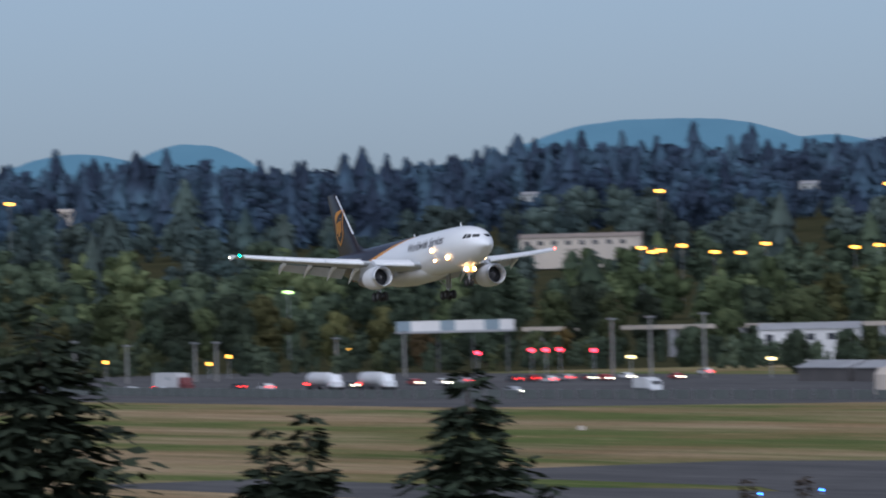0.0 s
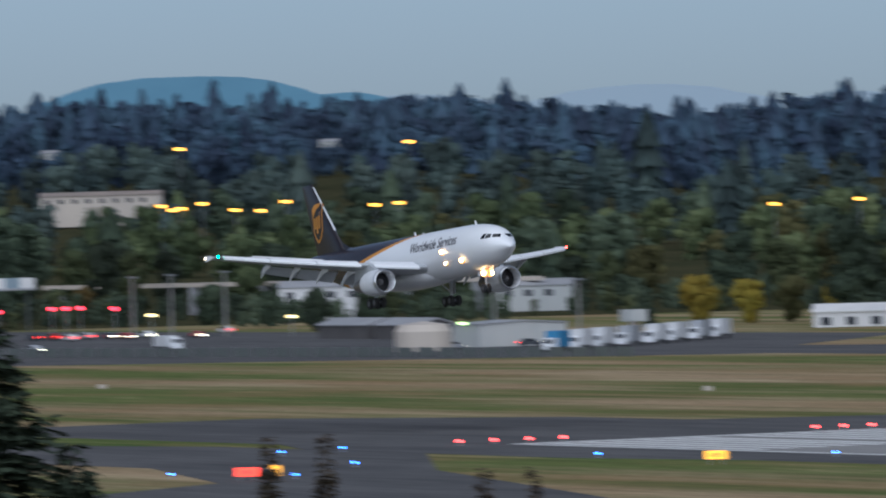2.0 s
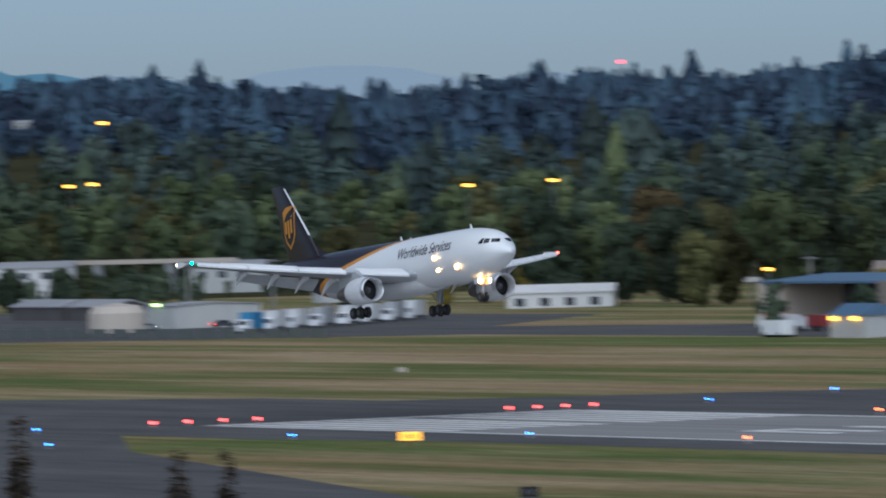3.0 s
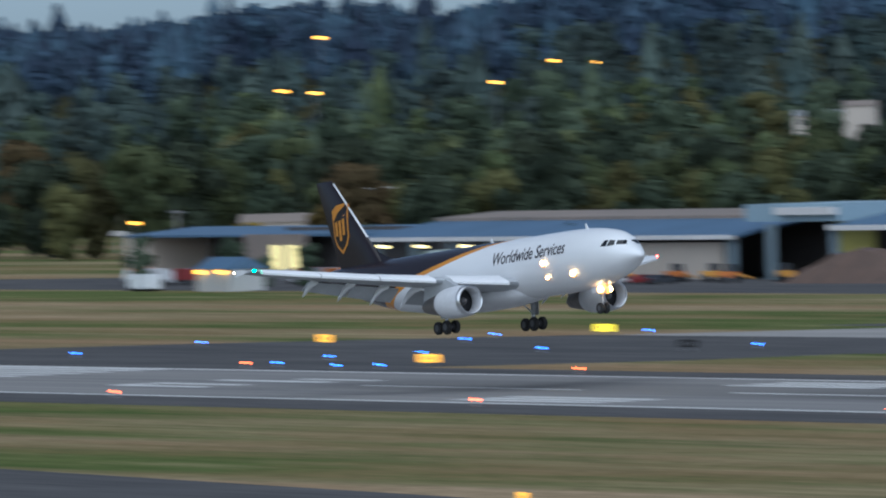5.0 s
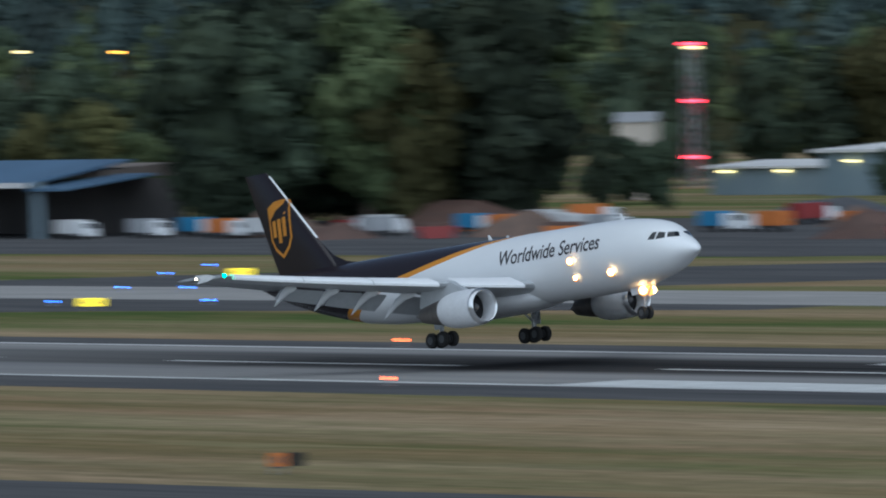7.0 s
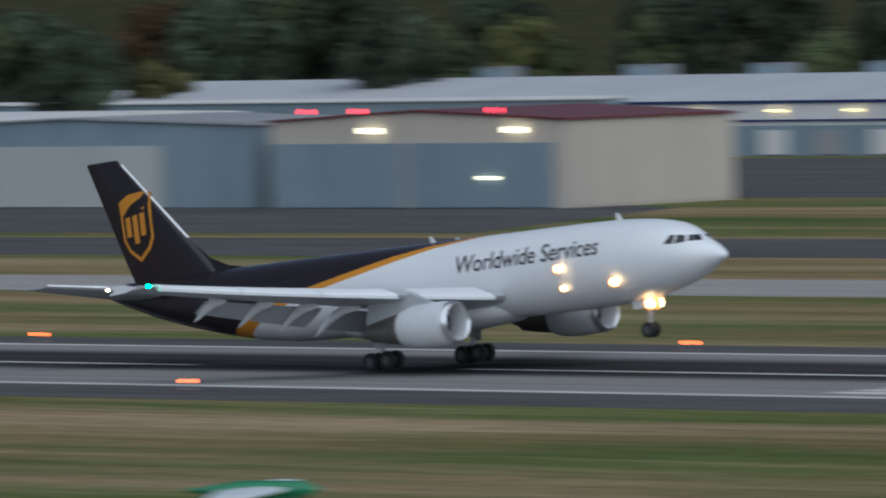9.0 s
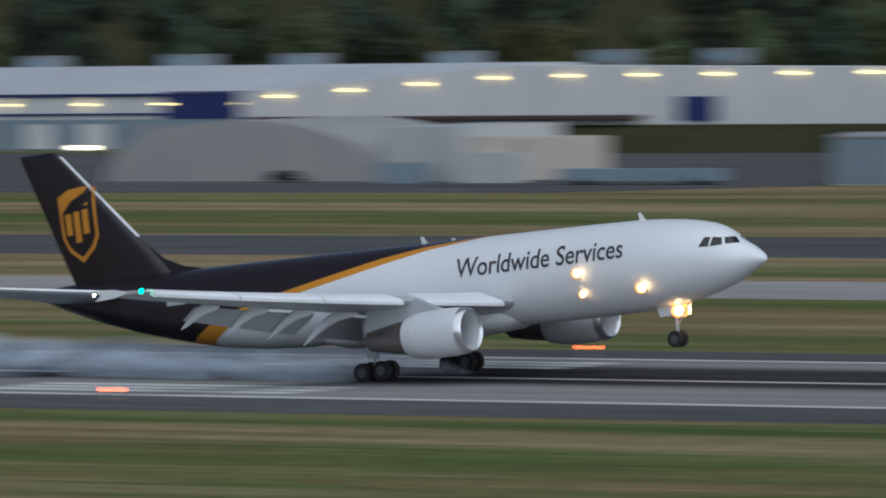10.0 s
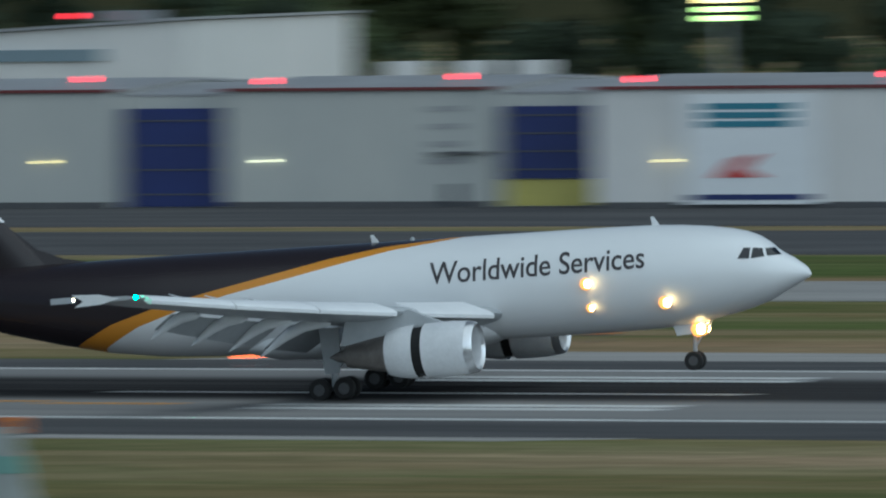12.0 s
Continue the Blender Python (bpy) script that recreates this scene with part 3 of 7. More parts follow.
def build_aeroplane():
    plane = thing("cargo_airplane", "white twin-engined cargo jet with dark brown tail and golden band", "airplane")
    body = part("fuselage", fuselage_shape(), LIVERY, plane, "white hull, dark brown rear with golden edge", smooth=60)
    for side in (-1, 1):
        for low, high in (((22.12, 5.80, 22.70, 5.76), (22.40, 6.34, 22.74, 6.32)), ((22.80, 5.76, 23.44, 5.80), (22.86, 6.31, 23.30, 6.22)), ((23.56, 5.82, 24.16, 5.80), (23.42, 6.22, 23.72, 6.20))):
            rows = []
            for u in np.linspace(0, 1, 6):
                a, b = [(r[0] + (r[2] - r[0]) * u, r[1] + (r[3] - r[1]) * u) for r in (low, high)]
                rows.append([hull_point(a[0] + (b[0] - a[0]) * k, a[1] + (b[1] - a[1]) * k, side, 0.025) for k in np.linspace(0, 1, 5)])
            part("cockpit_window", Shape().rings(rows, close=False, caps=False), GLASS_DARK, body, "dark cockpit glass", smooth=60)
    letters("Worldwide Services", 1.62, 5.15, 17.15, 5.74, plane)
    bar = Shape().rings([[hull_point(x, z, -1, 0.03) for z in (6.2, 6.36, 6.52)] for x in np.linspace(-16.7, -15.2, 4)], close=False, caps=False)
    part("registration_bar", bar, GREY_PAINT, body)
    part("belly_fairing", Shape().rings([[(x, w * math.cos(a), 3.1 + h * math.sin(a)) for a in np.linspace(0, 2 * math.pi, 20, endpoint=False)]
                                        for x, w, h in ((9.5, 0.6, 0.3), (7.5, 2.2, 0.9), (4, 2.75, 1.15), (-1, 2.75, 1.15), (-4.5, 2.2, 0.9), (-7, 0.7, 0.3))]), WHITE_PAINT, plane, smooth=60)
    for x, h in ((17.0, 0.45), (1.2, 0.42)):
        _, r, zc = hull(x)
        part("antenna", Shape().profile_y([(x, zc + r - 0.05), (x + 0.42, zc + r - 0.05), (x + 0.10, zc + r + h), (x - 0.06, zc + r + h)], -0.04, 0.04), WHITE_PAINT, body)
    for s in (-1, 1):
        wing = part("wing", wing_shape(s), GREY_PAINT, plane, "pale grey swept wing", smooth=40)
        for y0, y1 in ((3.3, 7.6), (8.9, 13.0), (13.1, 17.4), (17.5, 21.8)):
            part("slat", slat_shape(s, y0, y1), WHITE_PAINT, wing, "white leading edge slat", smooth=40)
        for y0, y1 in ((3.0, 7.6), (8.8, 12.7), (12.8, 16.6)):
            part("flap", flap_shape(s, y0, y1), GREY_PAINT, wing, "grey lowered flap", smooth=40)
        for y, ln in ((3.4, 3.6), (7.9, 4.6), (10.6, 4.0), (13.4, 3.6), (16.4, 3.2)):
            part("flap_track_fairing", canoe_shape(s, y, ln), WHITE_PAINT, wing, smooth=50)
        for y0, y1 in ((6.4, 8.9), (9.1, 11.7), (11.9, 14.4), (14.6, 17.0)):
            ym = (y0 + y1) / 2
            le, ch, z = wing_at(ym)
            hx, hz = le - 0.62 * ch, z + 0.062 * ch
            ob = Shape()
            rows = []
            for y in (y0, y1):
                l2, c2, z2 = wing_at(y)
                dx, dz = l2 - 0.62 * c2 - hx, z2 + 0.062 * c2 - hz
                rows.append([(dx, s * (y - ym), dz), (dx - 0.22 * c2, s * (y - ym), dz - 0.035 * c2), (dx - 0.22 * c2, s * (y - ym), dz - 0.035 * c2 - 0.04), (dx, s * (y - ym), dz - 0.06)])
            ob.rings(rows)
            sp = part("spoiler", ob, WHITE_PAINT, plane, "white spoiler panel")
            down, up = pose(hx, s * ym, hz), pose(hx, s * ym, hz, 0, 26, 0)
            sp.matrix_world = down
            MOVERS.append((sp, [(0.0, down), (10.55, down), (10.85, pose(hx, s * ym, hz, 0, 12, 0)), (11.1, up), (12.0, up)]))
        le, ch, z = wing_at(22.4)
        part("wingtip_fence", Shape().profile_y([(le - 0.8, z), (le - 1.9, z + 0.28), (le - 3.4, z + 0.36), (le - 2.8, z), (le - 3.3, z - 0.3), (le - 1.9, z - 0.24)], s * 22.42 - 0.05, s * 22.42 + 0.05), WHITE_PAINT, wing, "white wingtip fence")
        lamp("navigation_light", (le + 0.05, s * 22.3, z), 0.13, NAV_GREEN if s < 0 else NAV_RED, wing, "lit wingtip lamp")
        lamp("tail_lamp", (le - 3.35, s * 22.4, z + 0.1), 0.09, NAV_WHITE, wing)
        engine(plane, s)
        main_gear(plane, s)
        rows = [aerofoil((-19.9, s * 1.1, 7.25), 6.0, 0.10), aerofoil((-23.1, s * 4.8, 7.9), 4.1, 0.095), aerofoil((-26.0, s * 8.13, 8.52), 2.3, 0.09)]
        tp = part("tailplane", Shape().rings(rows), GREY_PAINT, plane, "grey tailplane", smooth=40)
        rows = [[(-19.85, s * 1.15, 7.42), (-19.7, s * 1.15, 7.25), (-19.85, s * 1.15, 7.08), (-20.4, s * 1.15, 7.25)], [(-25.95, s * 8.15, 8.64), (-25.85, s * 8.15, 8.52), (-25.95, s * 8.15, 8.40), (-26.3, s * 8.15, 8.52)]]
        part("leading_edge", Shape().rings(rows), BARE_METAL, tp)
    fin = part("fin", Shape().rings([aerofoil((-17.1, 0, 7.9), 7.9, 0.085, vertical=True), aerofoil((-19.1, 0, 10.0), 6.75, 0.09, vertical=True), aerofoil((-25.3, 0, 16.55), 3.02, 0.09, vertical=True), aerofoil((-25.6, 0, 16.82), 2.78, 0.05, vertical=True)]), BROWN_PAINT, plane, "dark brown tail fin", smooth=40)
    part("dorsal_fillet", Shape().rings([[(x, w, z0), (x, 0, z1), (x, -w, z0)] for x, w, z0, z1 in ((-15.2, 0.03, 8.25, 8.36), (-16.6, 0.10, 8.2, 8.62), (-18.1, 0.2, 8.1, 9.25), (-19.8, 0.3, 8.0, 10.7))]), BROWN_PAINT, fin, smooth=40)
    part("fin_leading_edge", Shape().rings([[(-19.95, 0.13, 10.86), (-19.82, 0, 10.86), (-19.95, -0.13, 10.86), (-20.3, 0, 10.86)], [(-25.27, 0.08, 16.5), (-25.15, 0, 16.5), (-25.27, -0.08, 16.5), (-25.5, 0, 16.5)]]), BARE_METAL, fin, "bare metal leading edge")

    def fin_y(x, z):
        u = (z - 10.0) / 6.55
        le, ch = -19.1 - 6.2 * u, 6.75 - 3.73 * u
        k = min(max((le - x) / ch, 0.0), 1.0)
        return 0.09 * ch * 5 * (0.2969 * math.sqrt(k) - 0.126 * k - 0.3516 * k ** 2 + 0.2843 * k ** 3 - 0.1015 * k ** 4)

    def badge(name, ring, proud, material, label):
        pts = []
        for (x0, z0), (x1, z1) in zip(ring, ring[1:] + ring[:1]):
            for k in np.linspace(0, 1, 4, endpoint=False):
                pts.append((x0 + (x1 - x0) * k, z0 + (z1 - z0) * k))
        for s in (-1, 1):
            cx, cz = sum(p[0] for p in pts) / len(pts), sum(p[1] for p in pts) / len(pts)
            v = [(cx, s * (fin_y(cx, cz) + proud), cz)]
            for g in (0.5, 1.0):
                v += [(cx + (x - cx) * g, s * (fin_y(cx + (x - cx) * g, cz + (z - cz) * g) + proud), cz + (z - cz) * g) for x, z in pts]
            n = len(pts)
            f = [(0, 1 + i, 1 + (i + 1) % n) for i in range(n)] + [(1 + i, 1 + n + i, 1 + n + (i + 1) % n, 1 + (i + 1) % n) for i in range(n)]
            part(name, Shape().add(v, f), material, fin, label)

    bx, bz = -24.3, 12.15
    badge("emblem", [(bx - 1.42, bz + 1.75), (bx - 0.5, bz + 2.2), (bx + 0.6, bz + 2.3), (bx + 1.45, bz + 2.2), (bx + 1.55, bz - 0.9), (bx + 1.1, bz - 1.7), (bx + 0.1, bz - 2.5), (bx - 0.9, bz - 1.75), (bx - 1.35, bz - 0.9)], 0.03, GOLD_PAINT, "golden shield emblem")
    badge("emblem_field", [(bx - 1.17, bz + 0.75), (bx - 0.4, bz + 1.45), (bx + 0.5, bz + 1.85), (bx + 1.22, bz + 1.95), (bx + 1.32, bz - 0.85), (bx + 0.95, bz - 1.5), (bx + 0.1, bz - 2.15), (bx - 0.75, bz - 1.55), (bx - 1.12, bz - 0.85)], 0.045, BROWN_PAINT, "dark shield field")
    for k in range(3):
        x = bx - 0.72 + k * 0.68
        badge("emblem_bar", [(x - 0.22, bz + 0.62 + 0.1 * k), (x + 0.24, bz + 0.68 + 0.1 * k), (x + 0.24, bz - 0.68 - (0.5 if k == 1 else 0)), (x - 0.22, bz - 0.72 - (0.5 if k == 1 else 0))], 0.06, GOLD_PAINT, "golden stroke")
    nose = part("nose_gear", Shape().rod((18.9, 0, 2.7), (18.75, 0, 0.5), 0.13, 0.11, 10).rod((19.9, 0, 2.7), (18.8, 0, 1.2), 0.06), GREY_PAINT, plane, "pale nose gear leg")
    for wy in (-0.30, 0.30):
        wheel(nose, (18.75, wy, 0.50), 0.52, 0.34)
    for s in (-1, 1):
        part("nose_gear_door", Shape().profile_y([(17.8, 2.55), (19.7, 2.7), (19.6, 2.0), (18.0, 1.9)], s * 0.5 - 0.03, s * 0.5 + 0.03), WHITE_PAINT, nose)
        lamp("taxi_light", (19.15, s * 0.34, 2.18), 0.42, LAMP_HALO_HOT, nose, "bright warm lamp")
    for x, z, r, m in ((13.86, 5.12, 0.33, LAMP_HALO), (13.92, 3.83, 0.24, LAMP_HALO), (18.05, 3.82, 0.36, LAMP_HALO)):
        for side in (-1, 1):
            lamp("landing_light", hull_point(x, z, side, 0.06), r, m, body, "lit landing lamp")
    part("beacon", Shape().lathe_z([(0, 0.14), (0.12, 0.13), (0.2, 0.04)], (3.5, 0, 8.08), 10), GREY_PAINT, body, "small unlit beacon dome")
    return plane


plane = build_aeroplane()


def motions():
    rows = [(0.0, -972.44, 414.0, 20.51, 5.34, -0.74, -0.05), (1.5, -868.12, 414.38, 15.61, 5.16, -0.65, -0.1), (2.5, -798.54, 414.49, 12.41, 5.0, -0.59, -0.13), (3.2, -749.76, 414.67, 10.2, 5.3, -0.55, -0.16),
            (4.8, -637.48, 414.16, 5.75, 5.45, -0.45, -0.21), (5.5, -588.4, 414.14, 4.05, 6.05, -0.41, -0.23), (6.0, -553.36, 413.9, 3.12, 6.47, -0.38, -0.25), (6.5, -518.56, 414.13, 2.33, 6.66, -0.21, -0.18),
            (7.0, -484.75, 414.76, 1.72, 6.7, -0.04, -0.12), (7.5, -450.85, 415.19, 1.38, 6.44, 0.13, -0.05), (7.7, -437.09, 415.14, 1.25, 6.43, 0.2, -0.02), (8.6, -374.37, 414.57, 0.56, 6.46, 0.5, 0.1),
            (9.15, -335.87, 414.21, 0.15, 6.47, 0.69, 0.17), (9.5, -312.04, 414.3, 0.08, 6.41, 0.81, 0.22), (10.0, -278.51, 414.52, 0.06, 6.27, 0.88, 0.28), (10.5, -244.69, 414.24, 0.05, 5.61, 0.95, 0.34),
            (11.0, -211.06, 413.96, 0.05, 4.97, 1.01, 0.39), (11.5, -177.74, 413.88, 0.04, 4.59, 1.08, 0.45), (12.0, -144.71, 413.9, 0.03, 4.22, 1.15, 0.51)]
    walk(plane, [(t, pose(x, y, z + 0.05, roll, -pitch, heading)) for t, x, y, z, pitch, heading, roll in rows])
    for ob, keys in MOVERS:
        walk(ob, keys)
    for ob, x, y, z, t0, rise in PUFFS:
        hidden = pose(x, y, -4.0)
        walk(ob, [(0.0, hidden), (t0 - 0.1, hidden), (t0, pose(x + 1.5, y, z * 0.6)), (t0 + 0.5, pose(x - 1.0, y + 0.5, z + rise)), (12.0, pose(x - 10, y + 6, z + rise * 3.0, 0, 0, 25))])


# ---- far hills ----
def build_hills():
    # haze over the hills is put into their blue colour and a faint glow
    m, tree, bsdf = principled("haze_painted_hill")
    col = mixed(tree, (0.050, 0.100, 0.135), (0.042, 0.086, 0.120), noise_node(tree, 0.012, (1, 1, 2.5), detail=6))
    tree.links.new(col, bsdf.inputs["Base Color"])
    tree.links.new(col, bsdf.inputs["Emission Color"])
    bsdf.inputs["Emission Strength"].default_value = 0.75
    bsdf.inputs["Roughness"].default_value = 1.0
    # ridge colour and glow are set near the sky, as haze would
    m2, tree2, bsdf2 = principled("haze_painted_ridge")
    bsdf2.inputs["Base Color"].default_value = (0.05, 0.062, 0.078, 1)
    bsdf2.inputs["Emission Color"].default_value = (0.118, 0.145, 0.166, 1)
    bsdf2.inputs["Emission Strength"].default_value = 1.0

    def crest(name, bumps, radius, material, label):
        v, f = [], []
        yaws = np.arange(48, 76, 0.05)
        for i, a in enumerate(yaws):
            el = max([0.3] + [0.3 + h * math.exp(-abs((a - c) / w) ** p) for c, w, h, p in bumps])
            el += 0.008 * noise.noise((a * 6, 0, 0)) + 0.005 * noise.noise((a * 30, 3, 0))
            z = EYE[2] + radius * math.tan(radians(el))
            x, y = -math.sin(radians(a)), math.cos(radians(a))
            v += [(x * radius, y * radius, 20.0), (x * radius, y * radius, z), (x * (radius + 90), y * (radius + 90), 20.0)]
            if i:
                k = 3 * i
                f += [(k - 3, k, k + 1, k - 2), (k - 2, k + 1, k + 2, k - 1)]
        me = bpy.data.meshes.new(name)
        me.from_pydata(v, [], f)
        me.materials.append(material)
        tagged(new(name, me), label, "hill", kind="structure")

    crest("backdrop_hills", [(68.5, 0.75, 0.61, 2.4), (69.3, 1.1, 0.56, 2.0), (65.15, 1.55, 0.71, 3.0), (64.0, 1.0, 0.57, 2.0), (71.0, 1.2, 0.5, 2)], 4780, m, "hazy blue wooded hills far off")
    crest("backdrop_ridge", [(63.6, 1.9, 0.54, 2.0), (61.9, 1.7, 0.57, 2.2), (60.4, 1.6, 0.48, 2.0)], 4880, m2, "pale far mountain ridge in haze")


build_hills()

# ---- trees ----
rng = np.random.default_rng(7)
BARK = surface("tree_bark", (0.06, 0.045, 0.035), (0.09, 0.07, 0.055), 2.0, rough=0.95)
LEAF = {

    "green": foliage("green_leaves", (0.058, 0.077, 0.036), (0.088, 0.104, 0.047)),
    "dark": foliage("dark_leaves", (0.038, 0.053, 0.036), (0.056, 0.072, 0.043)),
    "olive": foliage("olive_leaves", (0.078, 0.080, 0.032), (0.110, 0.105, 0.042)),
    "yellow": foliage("yellow_autumn_leaves", (0.34, 0.23, 0.035), (0.24, 0.19, 0.04), 0.15),
    "rust": foliage("rust_autumn_leaves", (0.150, 0.098, 0.030), (0.11, 0.085, 0.03), 0.2),
    "red": foliage("red_autumn_leaves", (0.105, 0.072, 0.034), (0.085, 0.064, 0.032), 0.2),
    # next two: haze of the distance is painted into the leaf colour
    "far": foliage("haze_blue_woods", (0.042, 0.068, 0.108), (0.054, 0.082, 0.120), 0.0, 0.012),
    "hazy": foliage("haze_tinted_woods", (0.042, 0.066, 0.066), (0.064, 0.084, 0.074), 0.0, 0.02),
    "fir": foliage("fir_needles", (0.028, 0.040, 0.026), (0.044, 0.056, 0.033), 0.1, 3.0),
    "brown_tip": foliage("brown_conifer_needles", (0.075, 0.050, 0.036), (0.06, 0.048, 0.03), 0.1, 3.0),
}




def leaf_quads(centres, normals, size, r):
    """One small bent leaf clump of two triangles at every centre."""
    n = len(centres)
    a = r.normal(size=(n, 3))
    a = a - (a * normals).sum(1, keepdims=True) * normals * 0.6
    a /= np.linalg.norm(a, axis=1, keepdims=True) + 1e-9
    b = np.cross(a, normals + r.normal(size=(n, 3)) * 0.5)
    b /= np.linalg.norm(b, axis=1, keepdims=True) + 1e-9
    s = size * r.uniform(0.6, 1.35, (n, 1))
    v = np.stack([centres - a * s, centres + b * s * 0.7, centres + a * s, centres - b * s * 0.7], 1).reshape(-1, 3)
    f = np.arange(4 * n).reshape(-1, 4)
    return v, f


def crown_data(h, width, seed, quads=1500, size=0.029, count=34):
    """Points of a broadleaf crown: lobes on limbs, hollow between, uneven outside."""
    r = np.random.default_rng(seed)
    lobes = []
    for k in range(count):
        u = r.uniform(0.10, 0.94)
        spread = width * 0.5 * math.sin(math.pi * min(max((u - 0.12) / 0.95, 0.05), 1)) ** 0.7
        a, d = r.uniform(0, 2 * math.pi), spread * math.sqrt(r.uniform(0.0, 0.75))
        lobes.append((d * math.cos(a), d * math.sin(a), h * u, width * (r.uniform(0.09, 0.21) if count > 10 else r.uniform(0.14, 0.26))))
    lobes.append((0, 0, h * 0.84, width * 0.2))
    lobes += [(0, 0, h * u, width * 0.27) for u in (0.3, 0.48, 0.66)]
    vs, fs, n0 = [], [], 0
    for x, y, z, q in lobes:
        m = int(quads / len(lobes))
        d = r.normal(size=(m, 3))
        d /= np.linalg.norm(d, axis=1, keepdims=True)
        c = np.array([x, y, z]) + d * q * np.array([1, 1, 1.05]) * r.uniform(0.72, 1.08, (m, 1))
        v, f = leaf_quads(c, d, size * h, r)
        vs.append(v)
        fs.append(f + n0)
        n0 += len(v)
        # a lumpy core keeps the lobe dense
        rows = []
        for i in range(4):
            p = math.pi * (i + 0.5) / 4
            rows.append([(x + q * 0.74 * math.sin(p) * math.cos(t) * r.uniform(0.75, 1.2), y + q * 0.74 * math.sin(p) * math.sin(t) * r.uniform(0.75, 1.2), z + q * 0.84 * math.cos(p)) for t in np.linspace(0, 2 * math.pi, 6, endpoint=False)])
        core = np.array(rows).reshape(-1, 3)
        cf = [(i * 6 + j, i * 6 + (j + 1) % 6, (i + 1) * 6 + (j + 1) % 6, (i + 1) * 6 + j) for i in range(3) for j in range(6)]
        vs.append(core)
        fs.append(np.array(cf) + n0)
        n0 += len(core)
    return np.concatenate(vs), np.concatenate(fs), lobes


def quad_mesh(name, v, f, material):
    me = bpy.data.meshes.new(name)
    me.vertices.add(len(v))
    me.vertices.foreach_set("co", np.asarray(v, np.float32).ravel())
    me.loops.add(len(f) * 4)
    me.loops.foreach_set("vertex_index", np.asarray(f, np.int32).ravel())
    me.polygons.add(len(f))
    me.polygons.foreach_set("loop_start", np.arange(0, 4 * len(f), 4, dtype=np.int32))
    me.materials.append(material)
    me.update(calc_edges=True)
    return me


def broadleaf(seed, material, h=20.0, width=13.0, label="", quads=4200):
    v, f, lobes = crown_data(h, width, seed, quads)
    root = thing("tree", label, "tree")
    s = Shape().rod((0, 0, -0.5), (0, 0, h * 0.45), h * 0.022, h * 0.013, 7)
    for x, y, z, q in lobes[:6]:
        s.rod((0, 0, h * 0.28), (x, y, z), h * 0.009, h * 0.003, 5)
    part("trunk", s, BARK, root)
    part("crown", quad_mesh("crown", v, f, material), material, root)
    return root


def conifer_data(h, seed, whorls=26, per=7, base=0.18, spread=0.17, droop=0.16, fine=1.0, core=False):
    """Boughs in whorls, each a drooping fan of small sprays."""
    r = np.random.default_rng(seed)
    vs = []
    for k in range(whorls):
        u = (k + r.uniform(0, 0.8)) / whorls
        z = h * (base + (1 - base) * u)
        reach = h * spread * (1 - u) ** 0.85 + h * 0.006
        for j in range(per if u < 0.93 else 4):
            a = r.uniform(0, 2 * math.pi)
            ln = reach * r.uniform(0.55, 1.12)
            c, s = math.cos(a), math.sin(a)
            m = max(3, int(3 + 9 * ln / (h * spread)))
            for i in range(m):
                d = ln * (i + 0.6) / m
                w = (h * 0.011 * (1.5 - d / max(ln, 1e-6)) + ln * 0.10) * fine
                zz = z - droop * d - 0.10 * d * d / max(ln, 1e-6) + r.uniform(-1, 1) * h * 0.004
                for sgn in (-1, 1):
                    b = a + sgn * r.uniform(0.4, 1.1)
                    e = np.array([math.cos(b), math.sin(b), -0.25 + r.uniform(-0.25, 0.3)]) * w * 1.5
                    o = np.array([c * d, s * d, zz])
                    side = np.array([-math.sin(b), math.cos(b), r.uniform(-0.6, 0.6)]) * w * 0.30
                    vs.append([o - side * 0.4, o + e * 0.55 - side, o + e, o + e * 0.5 + side])
    if core:
        for k in range(6):
            a, b, q = k * math.pi / 3, (k + 1) * math.pi / 3, h * spread * 0.62
            top = np.array([0, 0, h * 0.93])
            vs.append([np.array([math.cos(a) * q, math.sin(a) * q, h * 0.1]), np.array([math.cos(b) * q, math.sin(b) * q, h * 0.1]), top + 0.004 * h, top])
    v = np.array(vs).reshape(-1, 3)
    return v, np.arange(len(v)).reshape(-1, 4)


def fir(name, label, x, y, tip, seed, spread=0.17, material="fir", whorls=34, per=9, base=0.18, fine=1.0, droop=0.16):
    root = thing(name, label, "tree", pose(x, y, 0))
    part("trunk", Shape().rod((0, 0, -0.3), (0, 0, tip * 0.985), tip * 0.013, 0.02, 7), BARK, root)
    v, f = conifer_data(tip, seed, whorls, per, base, spread, droop=droop, fine=fine)
    part("crown", quad_mesh("crown", v, f, LEAF[material]), LEAF[material], root)


def polar(yaw, r):
    return -r * math.sin(radians(yaw)), r * math.cos(radians(yaw))


# tall firs close to the viewer
for yaw, r, tip, seed, spread in ((66.58, 150, 23.1, 3, 0.235), (67.72, 150, 22.2, 5, 0.16), (68.0, 152, 21.9, 6, 0.15), (69.6, 140, 24.4, 8, 0.30), (66.0, 146, 20.95, 9, 0.14), (70.2, 143, 23.4, 12, 0.26)):
    x, y = polar(yaw, r)
    fir("fir_tree", "dark green fir, its drooping boughs open towards the tip", x, y, tip, seed, spread, whorls=66, per=15, base=0.45, fine=0.85, droop=0.08)
